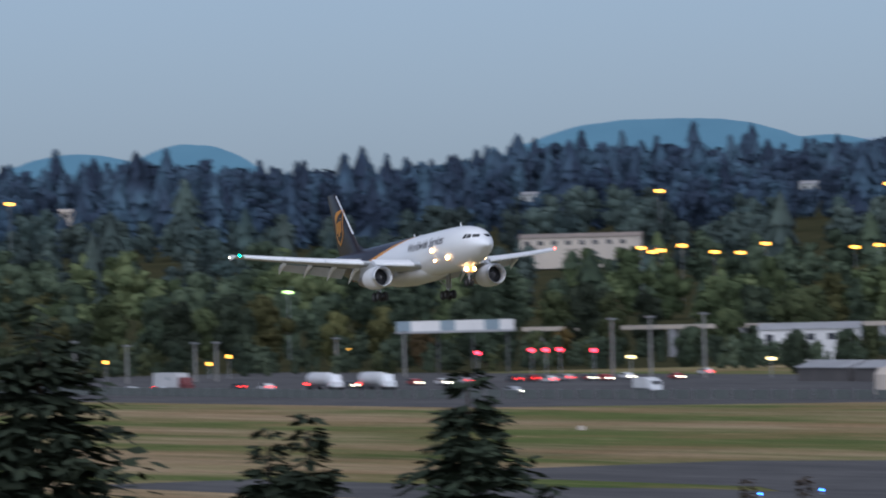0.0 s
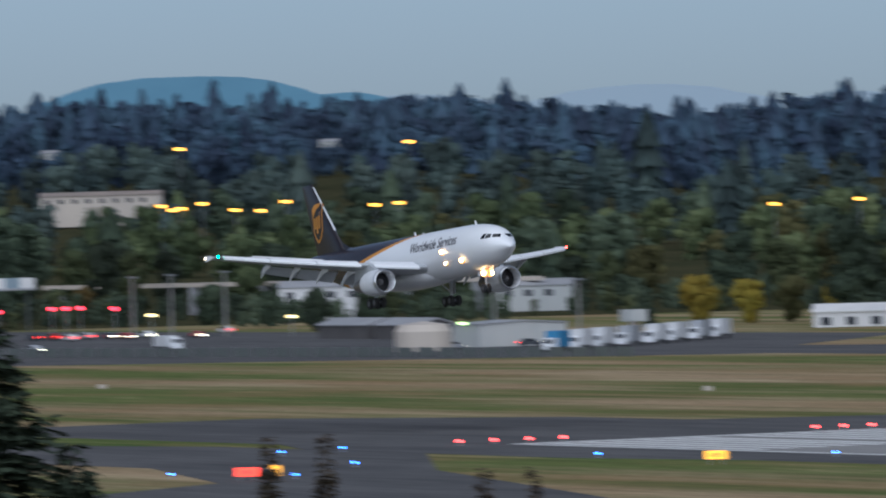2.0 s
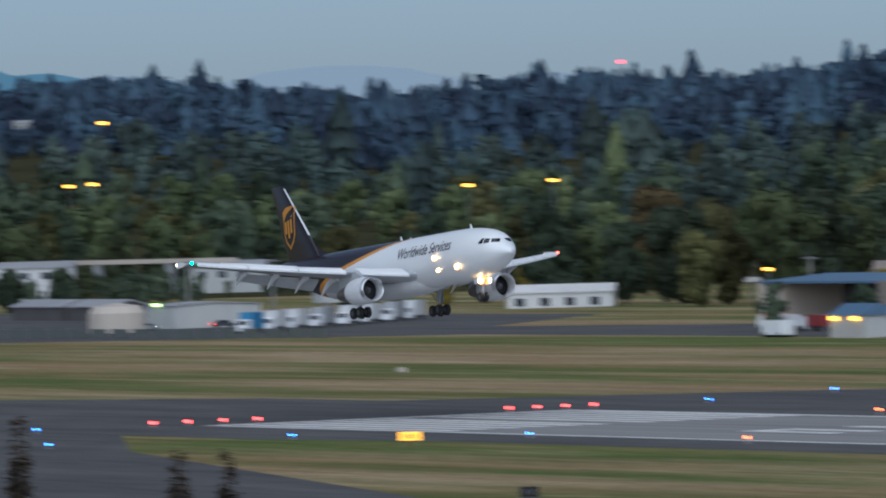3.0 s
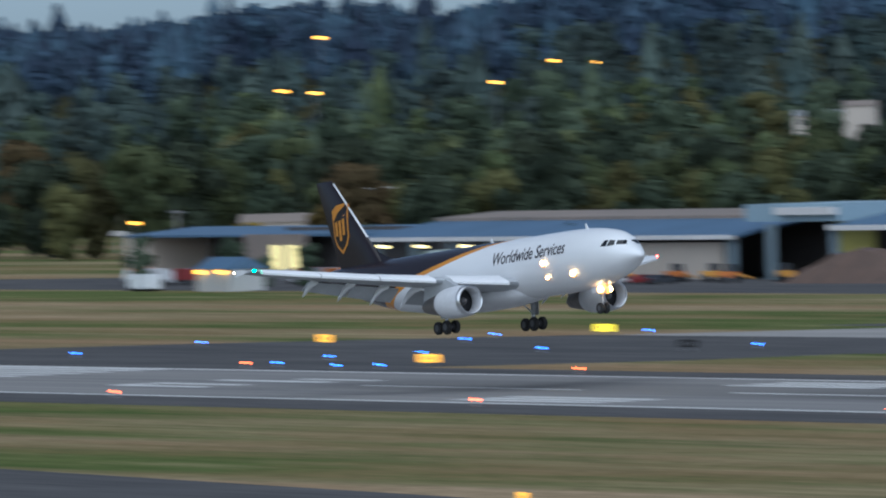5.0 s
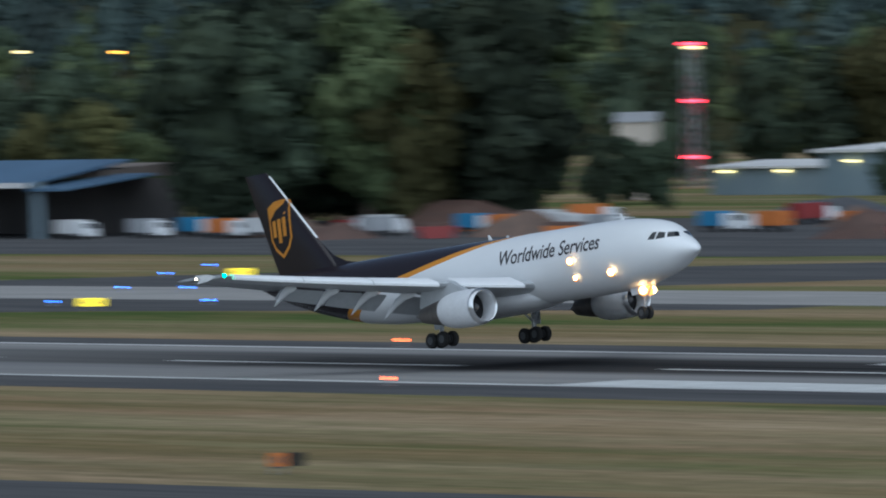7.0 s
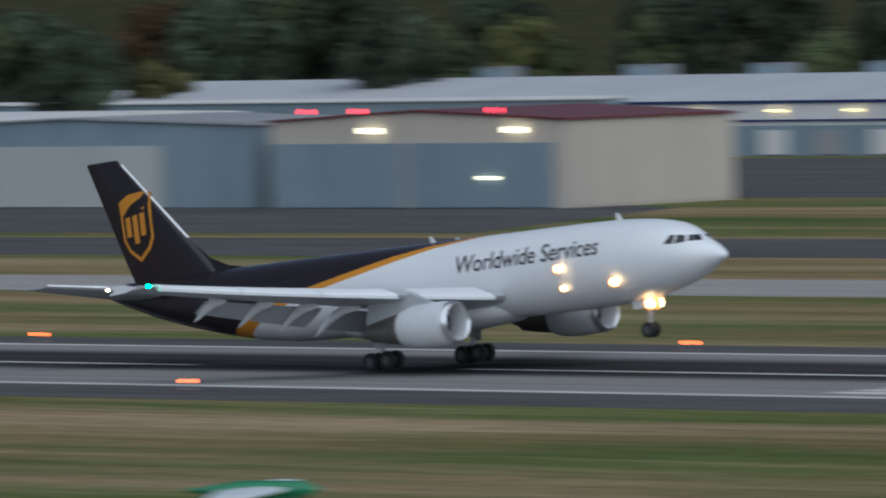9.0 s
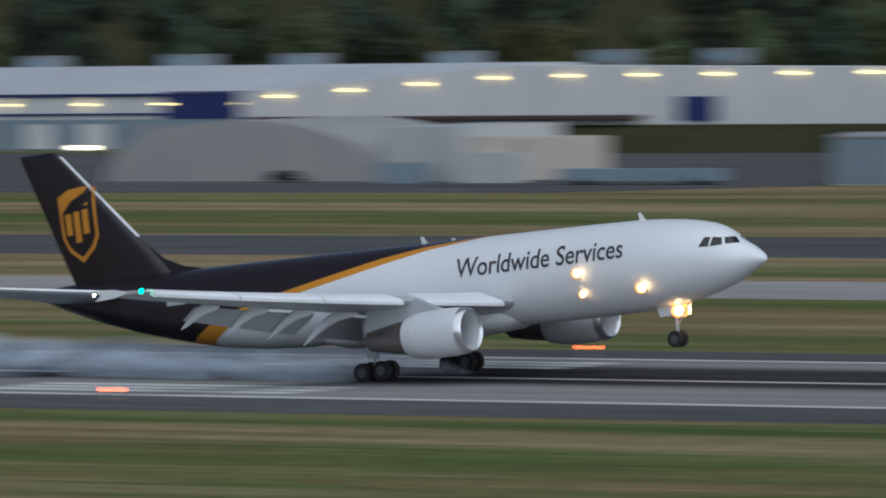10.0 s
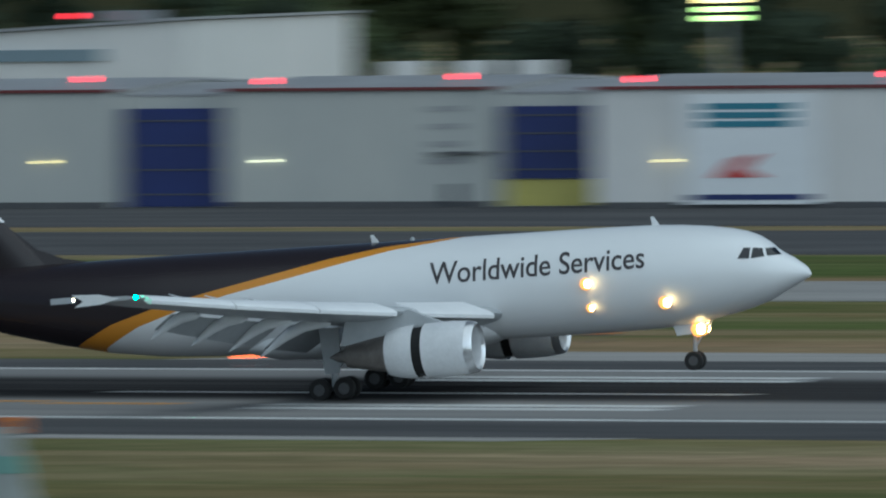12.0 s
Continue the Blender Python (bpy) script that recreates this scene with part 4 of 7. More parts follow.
for yaw, el, seed in ((64.62, -1.53, 21), (64.22, -1.52, 22), (63.1, -1.79, 23), (62.76, -1.80, 24)):
    x, y = polar(yaw, 155)
    fir("cypress", "slim brownish conifer with a pointed tip", x, y, EYE[2] + 155 * math.tan(radians(el)), seed, 0.05, "brown_tip", 70, 11, 0.5, 0.4)

# mid-distance broadleaf trees: a few built, the rest copies
KINDS = [("green", 20, 14, "green broadleaf tree with a rounded crown"), ("dark", 22, 14, "dark green broadleaf tree, dense crown"), ("olive", 19, 13, "olive green broadleaf tree turning for autumn"),
         ("green", 23, 12, "tall green broadleaf tree"), ("dark", 18, 15, "dark broad-crowned tree, dense and low"), ("rust", 15, 10, "rust-coloured autumn tree beside the airfield"),
         ("yellow", 12, 10, "yellow autumn tree beside the airfield"), ("red", 14, 9, "dull red autumn tree beside the airfield"), ("olive", 21, 12, "pale olive tree with a tall crown")]
PROTO = [broadleaf(40 + i, LEAF[c], h, w, lab) for i, (c, h, w, lab) in enumerate(KINDS)]
SPOTS = []


def spot(kind, x, y, h):
    SPOTS.append((kind, x, y, h))


def belt(n, yaw0, yaw1, r0, r1, h0, h1, odds):
    for k in range(n):
        yaw = yaw0 + (yaw1 - yaw0) * (k + rng.uniform(0, 1)) / n
        r = rng.uniform(r0, r1)
        x, y = polar(yaw, r)
        spot(int(rng.choice(len(KINDS), p=np.array(odds) / sum(odds))), x, y, rng.uniform(h0, h1))


ODDS = [4, 6, 2.4, 3, 4, 0.45, 0.1, 0.12, 2.4]
belt(50, 57.5, 72.5, 1980, 2150, 12, 19, ODDS)
belt(40, 52, 60.5, 1560, 1750, 15, 23, ODDS)
belt(28, 51.2, 57.6, 1330, 1420, 13, 19, [3, 5, 3, 2, 3, 0.7, 0.0, 0.2, 3])
belt(17, 48.95, 51.4, 1120, 1230, 27, 34, [3, 6, 0.3, 5, 4, 0, 0, 0, 0.5])
belt(32, 30, 48.5, 1420, 1540, 22, 29, [2, 7, 1, 3, 5, 0.2, 0, 0.2, 1])
belt(22, 12, 30, 1230, 1380, 22, 29, [2, 7, 1, 3, 5, 0.2, 0, 0.2, 1])
belt(20, 12, 27.0, 1000, 1080, 13, 19, [2, 7, 1, 3, 5, 0.1, 0, 0.1, 0.5])
belt(24, 31, 43, 1270, 1380, 16, 24, [2, 7, 1, 3, 5, 0.2, 0, 0.2, 1])
for yaw, r, k, h in ((48.45, 1290, 1, 10.5), (48.25, 1285, 4, 9.5), (48.65, 1280, 1, 11), (60.55, 1690, 6, 10.5), (60.9, 1700, 2, 10), (61.2, 1700, 6, 9), (61.55, 1720, 6, 10), (60.0, 1760, 7, 11), (59.4, 1740, 5, 9), (59.75, 1745, 0, 10), (57.3, 1400, 6, 11), (56.75, 1390, 5, 10), (58.1, 1420, 6, 8),
                     (57.55, 1380, 5, 11), (64.6, 1820, 1, 8), (63.9, 1760, 1, 9), (65.0, 1900, 4, 9), (64.25, 1750, 4, 9), (61.9, 1600, 1, 5), (66.3, 2050, 1, 12), (68.6, 2020, 1, 17), (68.2, 2040, 4, 16), (69.5, 1990, 2, 15), (66.9, 1985, 7, 9), (65.9, 1980, 5, 9)):
    x, y = polar(yaw, r)
    spot(k, x, y, h)
first = set()
for kind, x, y, h in SPOTS:
    base, nominal = PROTO[kind], KINDS[kind][1]
    m = pose(x, y, float(terrain(x, y)), 0, 0, rng.uniform(0, 360))
    ob = base if kind not in first else copy_thing(base, m)
    first.add(kind)
    ob.matrix_world = m @ Matrix.Diagonal((h / nominal * rng.uniform(0.9, 1.15), h / nominal * rng.uniform(0.9, 1.15), h / nominal, 1))


# far woods: tree after tree over the rising ground, up to the skyline
# pale buildings that show among the woods: bearing, distance, width, top, wall, roof, label
HOUSES = [(65.75, 2960, 44, 36, "cream_sheet_wall", "tan_gravel_roof", "large pale building with a tan roof among trees"),
          (66.12, 4000, 18, 60.9, "pale_grey_sheet_wall", "weathered_grey_roof", "white house on the wooded slope"),
          (64.1, 4000, 13, 62.9, "pale_grey_sheet_wall", "weathered_grey_roof", "white house on the wooded slope"),
          (69.4, 4000, 13, 58.0, "cream_sheet_wall", "cream_sheet_wall", "pale house on the wooded slope"),
          (54.05, 2300, 13, 25.2, "cream_sheet_wall", "weathered_grey_roof", "white house between trees"),
          (53.25, 2300, 11, 25.6, "cream_sheet_wall", "weathered_grey_roof", "cream house between trees"),
          (53.75, 2350, 9, 27.5, "cream_sheet_wall", "tan_gravel_roof", "tan house between trees"),
          (48.36, 1330, 6.0, 14.3, "cream_sheet_wall", "weathered_grey_roof", "white block beside the big trees"),
          (57.1, 1640, 9, 12, "white_sheet_wall", "white_sheet_wall", "white house between trees"),
          (57.9, 1480, 12, 9, "cream_sheet_wall", "tan_gravel_roof", "tan house between trees"),
          (62.7, 2000, 18, 8, "pale_grey_sheet_wall", "weathered_grey_roof", "white low building behind the yard"),
          (64.15, 1960, 24, 9.3, "white_sheet_wall", "weathered_grey_roof", "long white building behind the road"),
          (60.36, 1620, 21, 4.6, "white_sheet_wall", "white_sheet_wall", "white building between trees")]


def skirted_fir(seed, layers=13, sides=8, spread=0.15):
    """A far conifer of unit height: ragged drooping skirts, one over the other."""
    r = np.random.default_rng(seed)
    vs = []
    for k in range(layers):
        u = k / layers
        z = 0.06 + 0.94 * u
        reach = spread * (1 - u) ** 0.7 * r.uniform(0.8, 1.15) + 0.014
        top = np.array([0, 0, min(z + 0.94 / layers * 3.6, 1.0)])
        turn = r.uniform(0, 6.28)
        for j in range(sides):
            a, h = turn + 2 * math.pi * j / sides, math.pi / sides
            q = reach * r.uniform(0.55, 1.2)
            tip = np.array([math.cos(a) * q, math.sin(a) * q, z - 0.03 * r.uniform(0.2, 1.2)])
            left, right = [np.array([math.cos(a + d) * q * 0.72, math.sin(a + d) * q * 0.72, z + 0.02]) for d in (-h, h)]
            vs.append([top, left, tip, right])
    v = np.array(vs).reshape(-1, 3)
    return v, np.arange(len(v)).reshape(-1, 4)


def height_room(yaw, r):
    """How high a tree may stand before the buildings that show over it."""
    room = 99.0
    for a, far, w, top, *_ in HOUSES:
        if r < far and far > 2600 and abs(yaw - a) < math.degrees(0.56 * w / far):
            room = min(room, EYE[2] + (top - (4.6 if w > 20 else 3.4) - EYE[2]) * r / far)
    return room


def build_far_woods():
    firs = [skirted_fir(100 + i, 10 + i % 3, 9, 0.20 + 0.016 * i) for i in range(6)]

    def sow(name, n, yaw0, yaw1, r0, r1, conifers, seed, label, kind="far", tall=(14, 22), quads=300, spires=(21, 34)):
        r = np.random.default_rng(seed)
        crowns = [crown_data(1.0, 0.72, 200 + i, quads, 0.05 if quads < 350 else 0.042, 5 if quads < 250 else 7 if quads < 350 else 13)[:2] for i in range(5)]
        vs, fs, n0 = [], [], 0
        for k in range(n):
            yaw, rad = r.uniform(yaw0, yaw1), math.sqrt(r.uniform(r0 * r0, r1 * r1))
            x, y = polar(yaw, rad)
            pine = r.uniform() < conifers
            v, f = (firs if pine else crowns)[r.integers(5)]
            h = r.uniform(*(spires if pine else tall)) * (1.22 if pine and r.uniform() < 0.12 else 1.0)
            w = h * r.uniform(0.95, 1.3)
            g = float(terrain(x, y))
            room = height_room(yaw, rad) - g
            if h > room:
                w, h = w * max(room, 4.0) / h, max(room, 4.0)
            a = r.uniform(0, 6.28)
            c, s = math.cos(a), math.sin(a)
            vs.append(np.stack([x + (v[:, 0] * c - v[:, 1] * s) * w, y + (v[:, 0] * s + v[:, 1] * c) * w, g - 0.5 + v[:, 2] * h], 1))
            fs.append(f + n0)
            n0 += len(v)
        ob = new(name, quad_mesh(name, np.concatenate(vs), np.concatenate(fs), LEAF[kind]))
        tagged(ob, label, "woods", kind="stuff")

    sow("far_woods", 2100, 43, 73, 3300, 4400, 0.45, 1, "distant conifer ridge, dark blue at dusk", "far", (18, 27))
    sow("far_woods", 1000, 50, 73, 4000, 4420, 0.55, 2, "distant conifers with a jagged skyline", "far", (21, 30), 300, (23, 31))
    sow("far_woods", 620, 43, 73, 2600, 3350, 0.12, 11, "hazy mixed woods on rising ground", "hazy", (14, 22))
    sow("mid_woods", 170, 43, 73, 2150, 2800, 0.05, 3, "green broadleaf woods beyond the road", "green", (14, 22), 620)
    sow("mid_woods", 240, 43, 73, 2150, 2800, 0.1, 4, "dark mixed woods beyond the road", "dark", (14, 24), 620, (16, 26))
    sow("mid_woods", 80, 43, 73, 2150, 2700, 0.0, 5, "olive woods beyond the road", "olive", (13, 20), 620)
    sow("mid_woods", 60, 43.5, 58.5, 1760, 2150, 0.0, 6, "dark broadleaf woods behind the depot", "dark", (17, 25), 620)
    sow("mid_woods", 45, 43.5, 58.5, 1760, 2150, 0.0, 7, "green broadleaf woods behind the depot", "green", (16, 24), 620)
    sow("hedge", 260, 59.5, 73, 1900, 2080, 0.0, 8, "dark scrub and hedges behind the road", "dark", (4, 9), 200)
    sow("hedge", 120, 59.5, 73, 1900, 2150, 0.0, 9, "green scrub behind the road", "green", (4, 9), 200)
    sow("hedge", 46, 62.9, 64.9, 1850, 1935, 0.0, 12, "dark bushes before the long white building", "dark", (4, 7), 200)
    sow("hedge", 260, 12, 59, 1230, 1600, 0.0, 10, "dark scrub under the trees", "dark", (4, 9), 200)


build_far_woods()
PUFFS = []


# ---- buildings ----
CREAM = surface("cream_sheet_wall", (0.55, 0.48, 0.40), (0.48, 0.42, 0.36), 0.12, (1, 1, 0.25), rough=0.6)
PALE_GREY = surface("pale_grey_sheet_wall", (0.50, 0.50, 0.47), (0.42, 0.43, 0.42), 0.10, (1, 1, 0.25), rough=0.6)
WHITE_WALL = surface("white_sheet_wall", (0.72, 0.70, 0.68), (0.62, 0.61, 0.60), 0.10, (1, 1, 0.3), rough=0.6)
BLUE_GREY = surface("blue_grey_sheet", (0.24, 0.30, 0.34), (0.20, 0.26, 0.30), 0.15, (1, 1, 0.3), rough=0.5)
STEEL_BLUE = surface("steel_blue_roof", (0.10, 0.17, 0.27), (0.08, 0.14, 0.22), 0.12, (1, 0.3, 1), rough=0.45)
DEEP_BLUE = surface("deep_blue_door", (0.022, 0.035, 0.15), (0.018, 0.028, 0.12), 0.3, rough=0.45)
RED_TRIM = surface("dark_red_trim", (0.15, 0.028, 0.03), (0.12, 0.025, 0.026), 0.3, rough=0.5)
MAROON = surface("maroon_roof", (0.085, 0.05, 0.05), (0.065, 0.042, 0.043), 0.15, rough=0.6)
TAN_ROOF = surface("tan_gravel_roof", (0.27, 0.22, 0.185), (0.22, 0.185, 0.16), 0.1, rough=0.85)
GREY_ROOF = surface("weathered_grey_roof", (0.34, 0.34, 0.35), (0.28, 0.28, 0.29), 0.08, rough=0.6)
YELLOW_WALL = surface("yellow_lit_wall", (0.55, 0.50, 0.14), (0.46, 0.42, 0.12), 0.3)
STEEL = surface("galvanised_steel", (0.30, 0.31, 0.32), (0.24, 0.25, 0.26), 0.8, rough=0.45, metal=0.5)
# wall colour with the shade of open bays painted in
SHADE = surface("painted_shade_sheet", (0.075, 0.070, 0.070), (0.10, 0.092, 0.09), 0.2, rough=0.9)
WIN = surface("dark_window_glass", (0.03, 0.035, 0.045), (0.05, 0.055, 0.065), 0.5, rough=0.1)
RUST = surface("rusty_scrap", (0.11, 0.06, 0.045), (0.08, 0.05, 0.04), 0.6, bump=0.5)
WOODCHIP = surface("brown_heap", (0.15, 0.095, 0.07), (0.10, 0.07, 0.055), 0.5, bump=0.6)
LAMP_WHITE = glow("pale_wall_lamp", (1.0, 0.88, 0.55), 2.8)
LAMP_YELLOW = glow("warm_wall_lamp", (1.0, 0.74, 0.28), 2.6)
LAMP_SODIUM = glow("sodium_lamp", (1.0, 0.42, 0.04), 3.6)
LAMP_RED = glow("red_obstruction_lamp", (1.0, 0.03, 0.05), 6.0)
LAMP_GREENISH = glow("mercury_lamp", (0.70, 1.0, 0.30), 2.2)
WINDOW_GLOW = glow("lit_window", (0.95, 0.75, 0.30), 0.55)
# no lamp: the light inside the workshop bay, given as the panel's own glow
BAY_GLOW = glow("glowing_yellow_bay", (0.60, 0.60, 0.12), 0.26)


def gable_house(name, label, x0, x1, y0, y1, eave, ridge, wall, roof, along="x", over=0.6, base=0.0):
    """Walls and a pitched roof; returns the root."""
    root = thing(name, label, "building")
    if along == "x":
        ym = (y0 + y1) / 2
        part("wall", Shape().profile_x([(y0, base), (y1, base), (y1, eave), (ym, ridge - 0.25), (y0, eave)], x0, x1), wall, root)
        part("roof", Shape().profile_x([(y0 - over, eave - 0.12), (ym, ridge - 0.2), (y1 + over, eave - 0.12), (y1 + over, eave + 0.12), (ym, ridge + 0.05), (y0 - over, eave + 0.12)], x0 - over, x1 + over), roof, root)
    else:
        xm = (x0 + x1) / 2
        part("wall", Shape().profile_y([(x0, base), (x1, base), (x1, eave), (xm, ridge - 0.25), (x0, eave)], y0, y1), wall, root)
        part("roof", Shape().profile_y([(x0 - over, eave - 0.12), (xm, ridge - 0.2), (x1 + over, eave - 0.12), (x1 + over, eave + 0.12), (xm, ridge + 0.05), (x0 - over, eave + 0.12)], y0 - over, y1 + over), roof, root)
    return root


def ribs(root, x0, x1, y, z0, z1, step, material, name="wall_panel"):
    n = max(1, int(round((x1 - x0) / step)))
    w = (x1 - x0) / n
    for i in range(n):
        part(name, Shape().box(x0 + i * w + 0.04, x0 + (i + 1) * w - 0.04, y - 0.05, y - 0.003, z0, z1), material, root)


def wall_lamp(root, x, y, z, material=LAMP_WHITE, w=0.6, h=0.28):
    part("wall_lamp", Shape().box(x - w, x + w, y - 0.35, y - 0.05, z - h / 2, z + h / 2, 0.05), material, root, "lit wall lamp")


def roof_beacon(root, x, y, z):
    b = part("obstruction_light", Shape().lathe_z([(0.3, 0.16), (0.45, 0.26), (0.75, 0.24), (0.9, 0.08)], (x, y, z), 10), LAMP_RED, root, "red lit obstruction lamp")
    part("post", Shape().rod((x, y, z - 0.1), (x, y, z + 0.35), 0.06), STEEL, b)


def hangar_row():
    """Pale hangars with deep blue doors, end to end along the apron."""
    doors = [(-307.5, -297.8), (-268.8, -258.8), (-231.8, -221.8)]
    spans = [(-334, -308), (-297.4, -269.2), (-258.4, -232.2), (-221.4, -190)]
    for i, (a, b) in enumerate(spans):
        y0 = 701 if i < 3 else 697
        # fourth hangar takes white sheet: its sunlit look is put into the colour
        root = gable_house("hangar", "pale grey sheet-metal hangar with a low red-trimmed roof", a, b, y0, 742, 10.9, 11.7, PALE_GREY if i < 3 else WHITE_WALL, GREY_ROOF, "x", 0.25)
        ribs(root, a, b, y0, 0.3, 10.6, 3.3, PALE_GREY if i < 3 else WHITE_WALL)
        part("roof_trim", Shape().box(a - 0.3, b + 0.3, y0 - 0.42, y0 - 0.22, 10.75, 11.05), RED_TRIM, root, "dark red roof trim")
        part("base_band", Shape().box(a, b, y0 - 0.08, y0 - 0.052, 0.05, 0.6), DARK_GREY, root)
        for x in ((-328.2, -312.6), (-276.0,), (-254.3,), (-214.2,))[i]:
            wall_lamp(root, x, y0 - (0.02 if i < 3 else 0.5), 4.35, LAMP_YELLOW if i % 2 else LAMP_WHITE, 0.35, 0.22)
        roof_beacon(root, a + 4, y0 + 1, 11.1)
        roof_beacon(root, b - 5, y0 + 6, 11.3)
        if i in (0, 2):
            for zz in (4.0, 5.6, 7.2, 8.8):
                part("wall_vent", Shape().box(b - 6, b - 3.2, y0 - 0.12, y0 - 0.055, zz, zz + 0.5), GREY_ROOF, root)
            part("awning", Shape().box(b - 5.6, b - 0.8, y0 - 0.7, y0 - 0.055, 4.9, 5.15), DARK_GREY, root)
            part("side_door", Shape().box(b - 4.4, b - 3.3, y0 - 0.1, y0 - 0.055, 0.1, 2.2), WIN, root)
    for i, (a, b) in enumerate(doors):
        y0 = 703
        root = gable_house("hangar_bay", "recessed hangar bay with a tall deep blue door", a - 0.3, b + 0.3, y0, 742, 10.4, 11.2, PALE_GREY, GREY_ROOF, "x", 0.05)
        lift = 2.6 if i == 2 else 0.1
        door = part("bay_door", Shape().box(a, b, y0 - 0.35, y0 - 0.06, lift, 9.2), DEEP_BLUE, root, "deep blue hangar door")
        for k in range(4):
            z = lift + (9.2 - lift) * (k + 0.5) / 4
            part("door_rail", Shape().box(a, b, y0 - 0.42, y0 - 0.352, z - 0.06, z + 0.06), DARK_GREY, door)
        if i == 2:
            part("bay_interior", Shape().box(a, b, y0 - 0.1, y0 - 0.05, 0.1, 2.5), YELLOW_WALL, root, "yellow bay floor band")
    board = thing("mural_board", "white board on the hangar wall with teal and red shapes", "sign", pose(-206.5, 696.6, 6.0))
    part("board", Shape().box(-6.2, 6.2, -0.2, 0.0, -5.6, 4.3), WHITE_PAINT, board, "white board")
    TEAL = surface("teal_sign_paint", (0.05, 0.22, 0.30), (0.06, 0.19, 0.26), 0.5)
    REDS = surface("red_sign_paint", (0.55, 0.07, 0.06), (0.45, 0.06, 0.05), 0.5)
    for z in (3.2, 2.4, 1.6):
        part("teal_bar", Shape().box(-4.6, 4.0, -0.26, -0.205, z - 0.28, z + 0.28), TEAL, board, "teal bar")
    part("red_shape", Shape().profile_y([(-3.4, -3.2), (-1.5, -1.5), (1.0, -1.0), (-0.6, -2.4), (1.2, -3.2)], -0.26, -0.205), REDS, board, "red swoosh shape")
    part("blue_bar", Shape().box(-5.6, 5.6, -0.26, -0.205, -5.2, -4.7), DEEP_BLUE, board)
    big = thing("large_hangar", "large white hangar with a sloping roof, behind the row", "building")
    part("wall", Shape().profile_y([(-332, 0), (-287, 0), (-287, 16.6), (-332, 14.3)], 768, 819), WHITE_WALL, big)
    part("roof", Shape().profile_y([(-332.5, 14.35), (-286.5, 16.7), (-286.5, 17.0), (-332.5, 14.65)], 767.4, 819.5), GREY_ROOF, big)
    part("sign_bar", Shape().box(-316, -296, 767.6, 767.95, 12.6, 13.8), BLUE_GREY, big, "grey-blue sign bar")
    part("roof_unit", Shape().box(-300, -294, 776, 780, 16.6, 17.6, 0.2), STEEL, big)
    roof_beacon(big, -300, 770, 16.6)
    for x in (-259, -252, -246):
        part("unit", Shape().box(x, x + 3.6, 748, 751, 0, 12.6, 0.2), WHITE_WALL, thing("roof_plant", "white plant housing behind the hangars", "equipment"))
    mast = thing("floodlight_mast", "tall mast with rows of greenish floodlights", "lamp", pose(-258, 860, 0))
    part("pole", Shape().rod((0, 0, 0), (0, 0, 15.6), 0.45, 0.3), STEEL, mast)
    for k, z in enumerate((15.0, 16.0, 17.0)):
        part("lamp_row", Shape().box(-2.3, 2.3, -0.4, 0.2, z, z + 0.55, 0.1), LAMP_GREENISH if k < 2 else LAMP_YELLOW, mast, "lit floodlights")
    part("top_light", Shape().box(-2.0, 2.0, -0.3, 0.1, 17.8, 18.1, 0.1), LAMP_RED, mast)


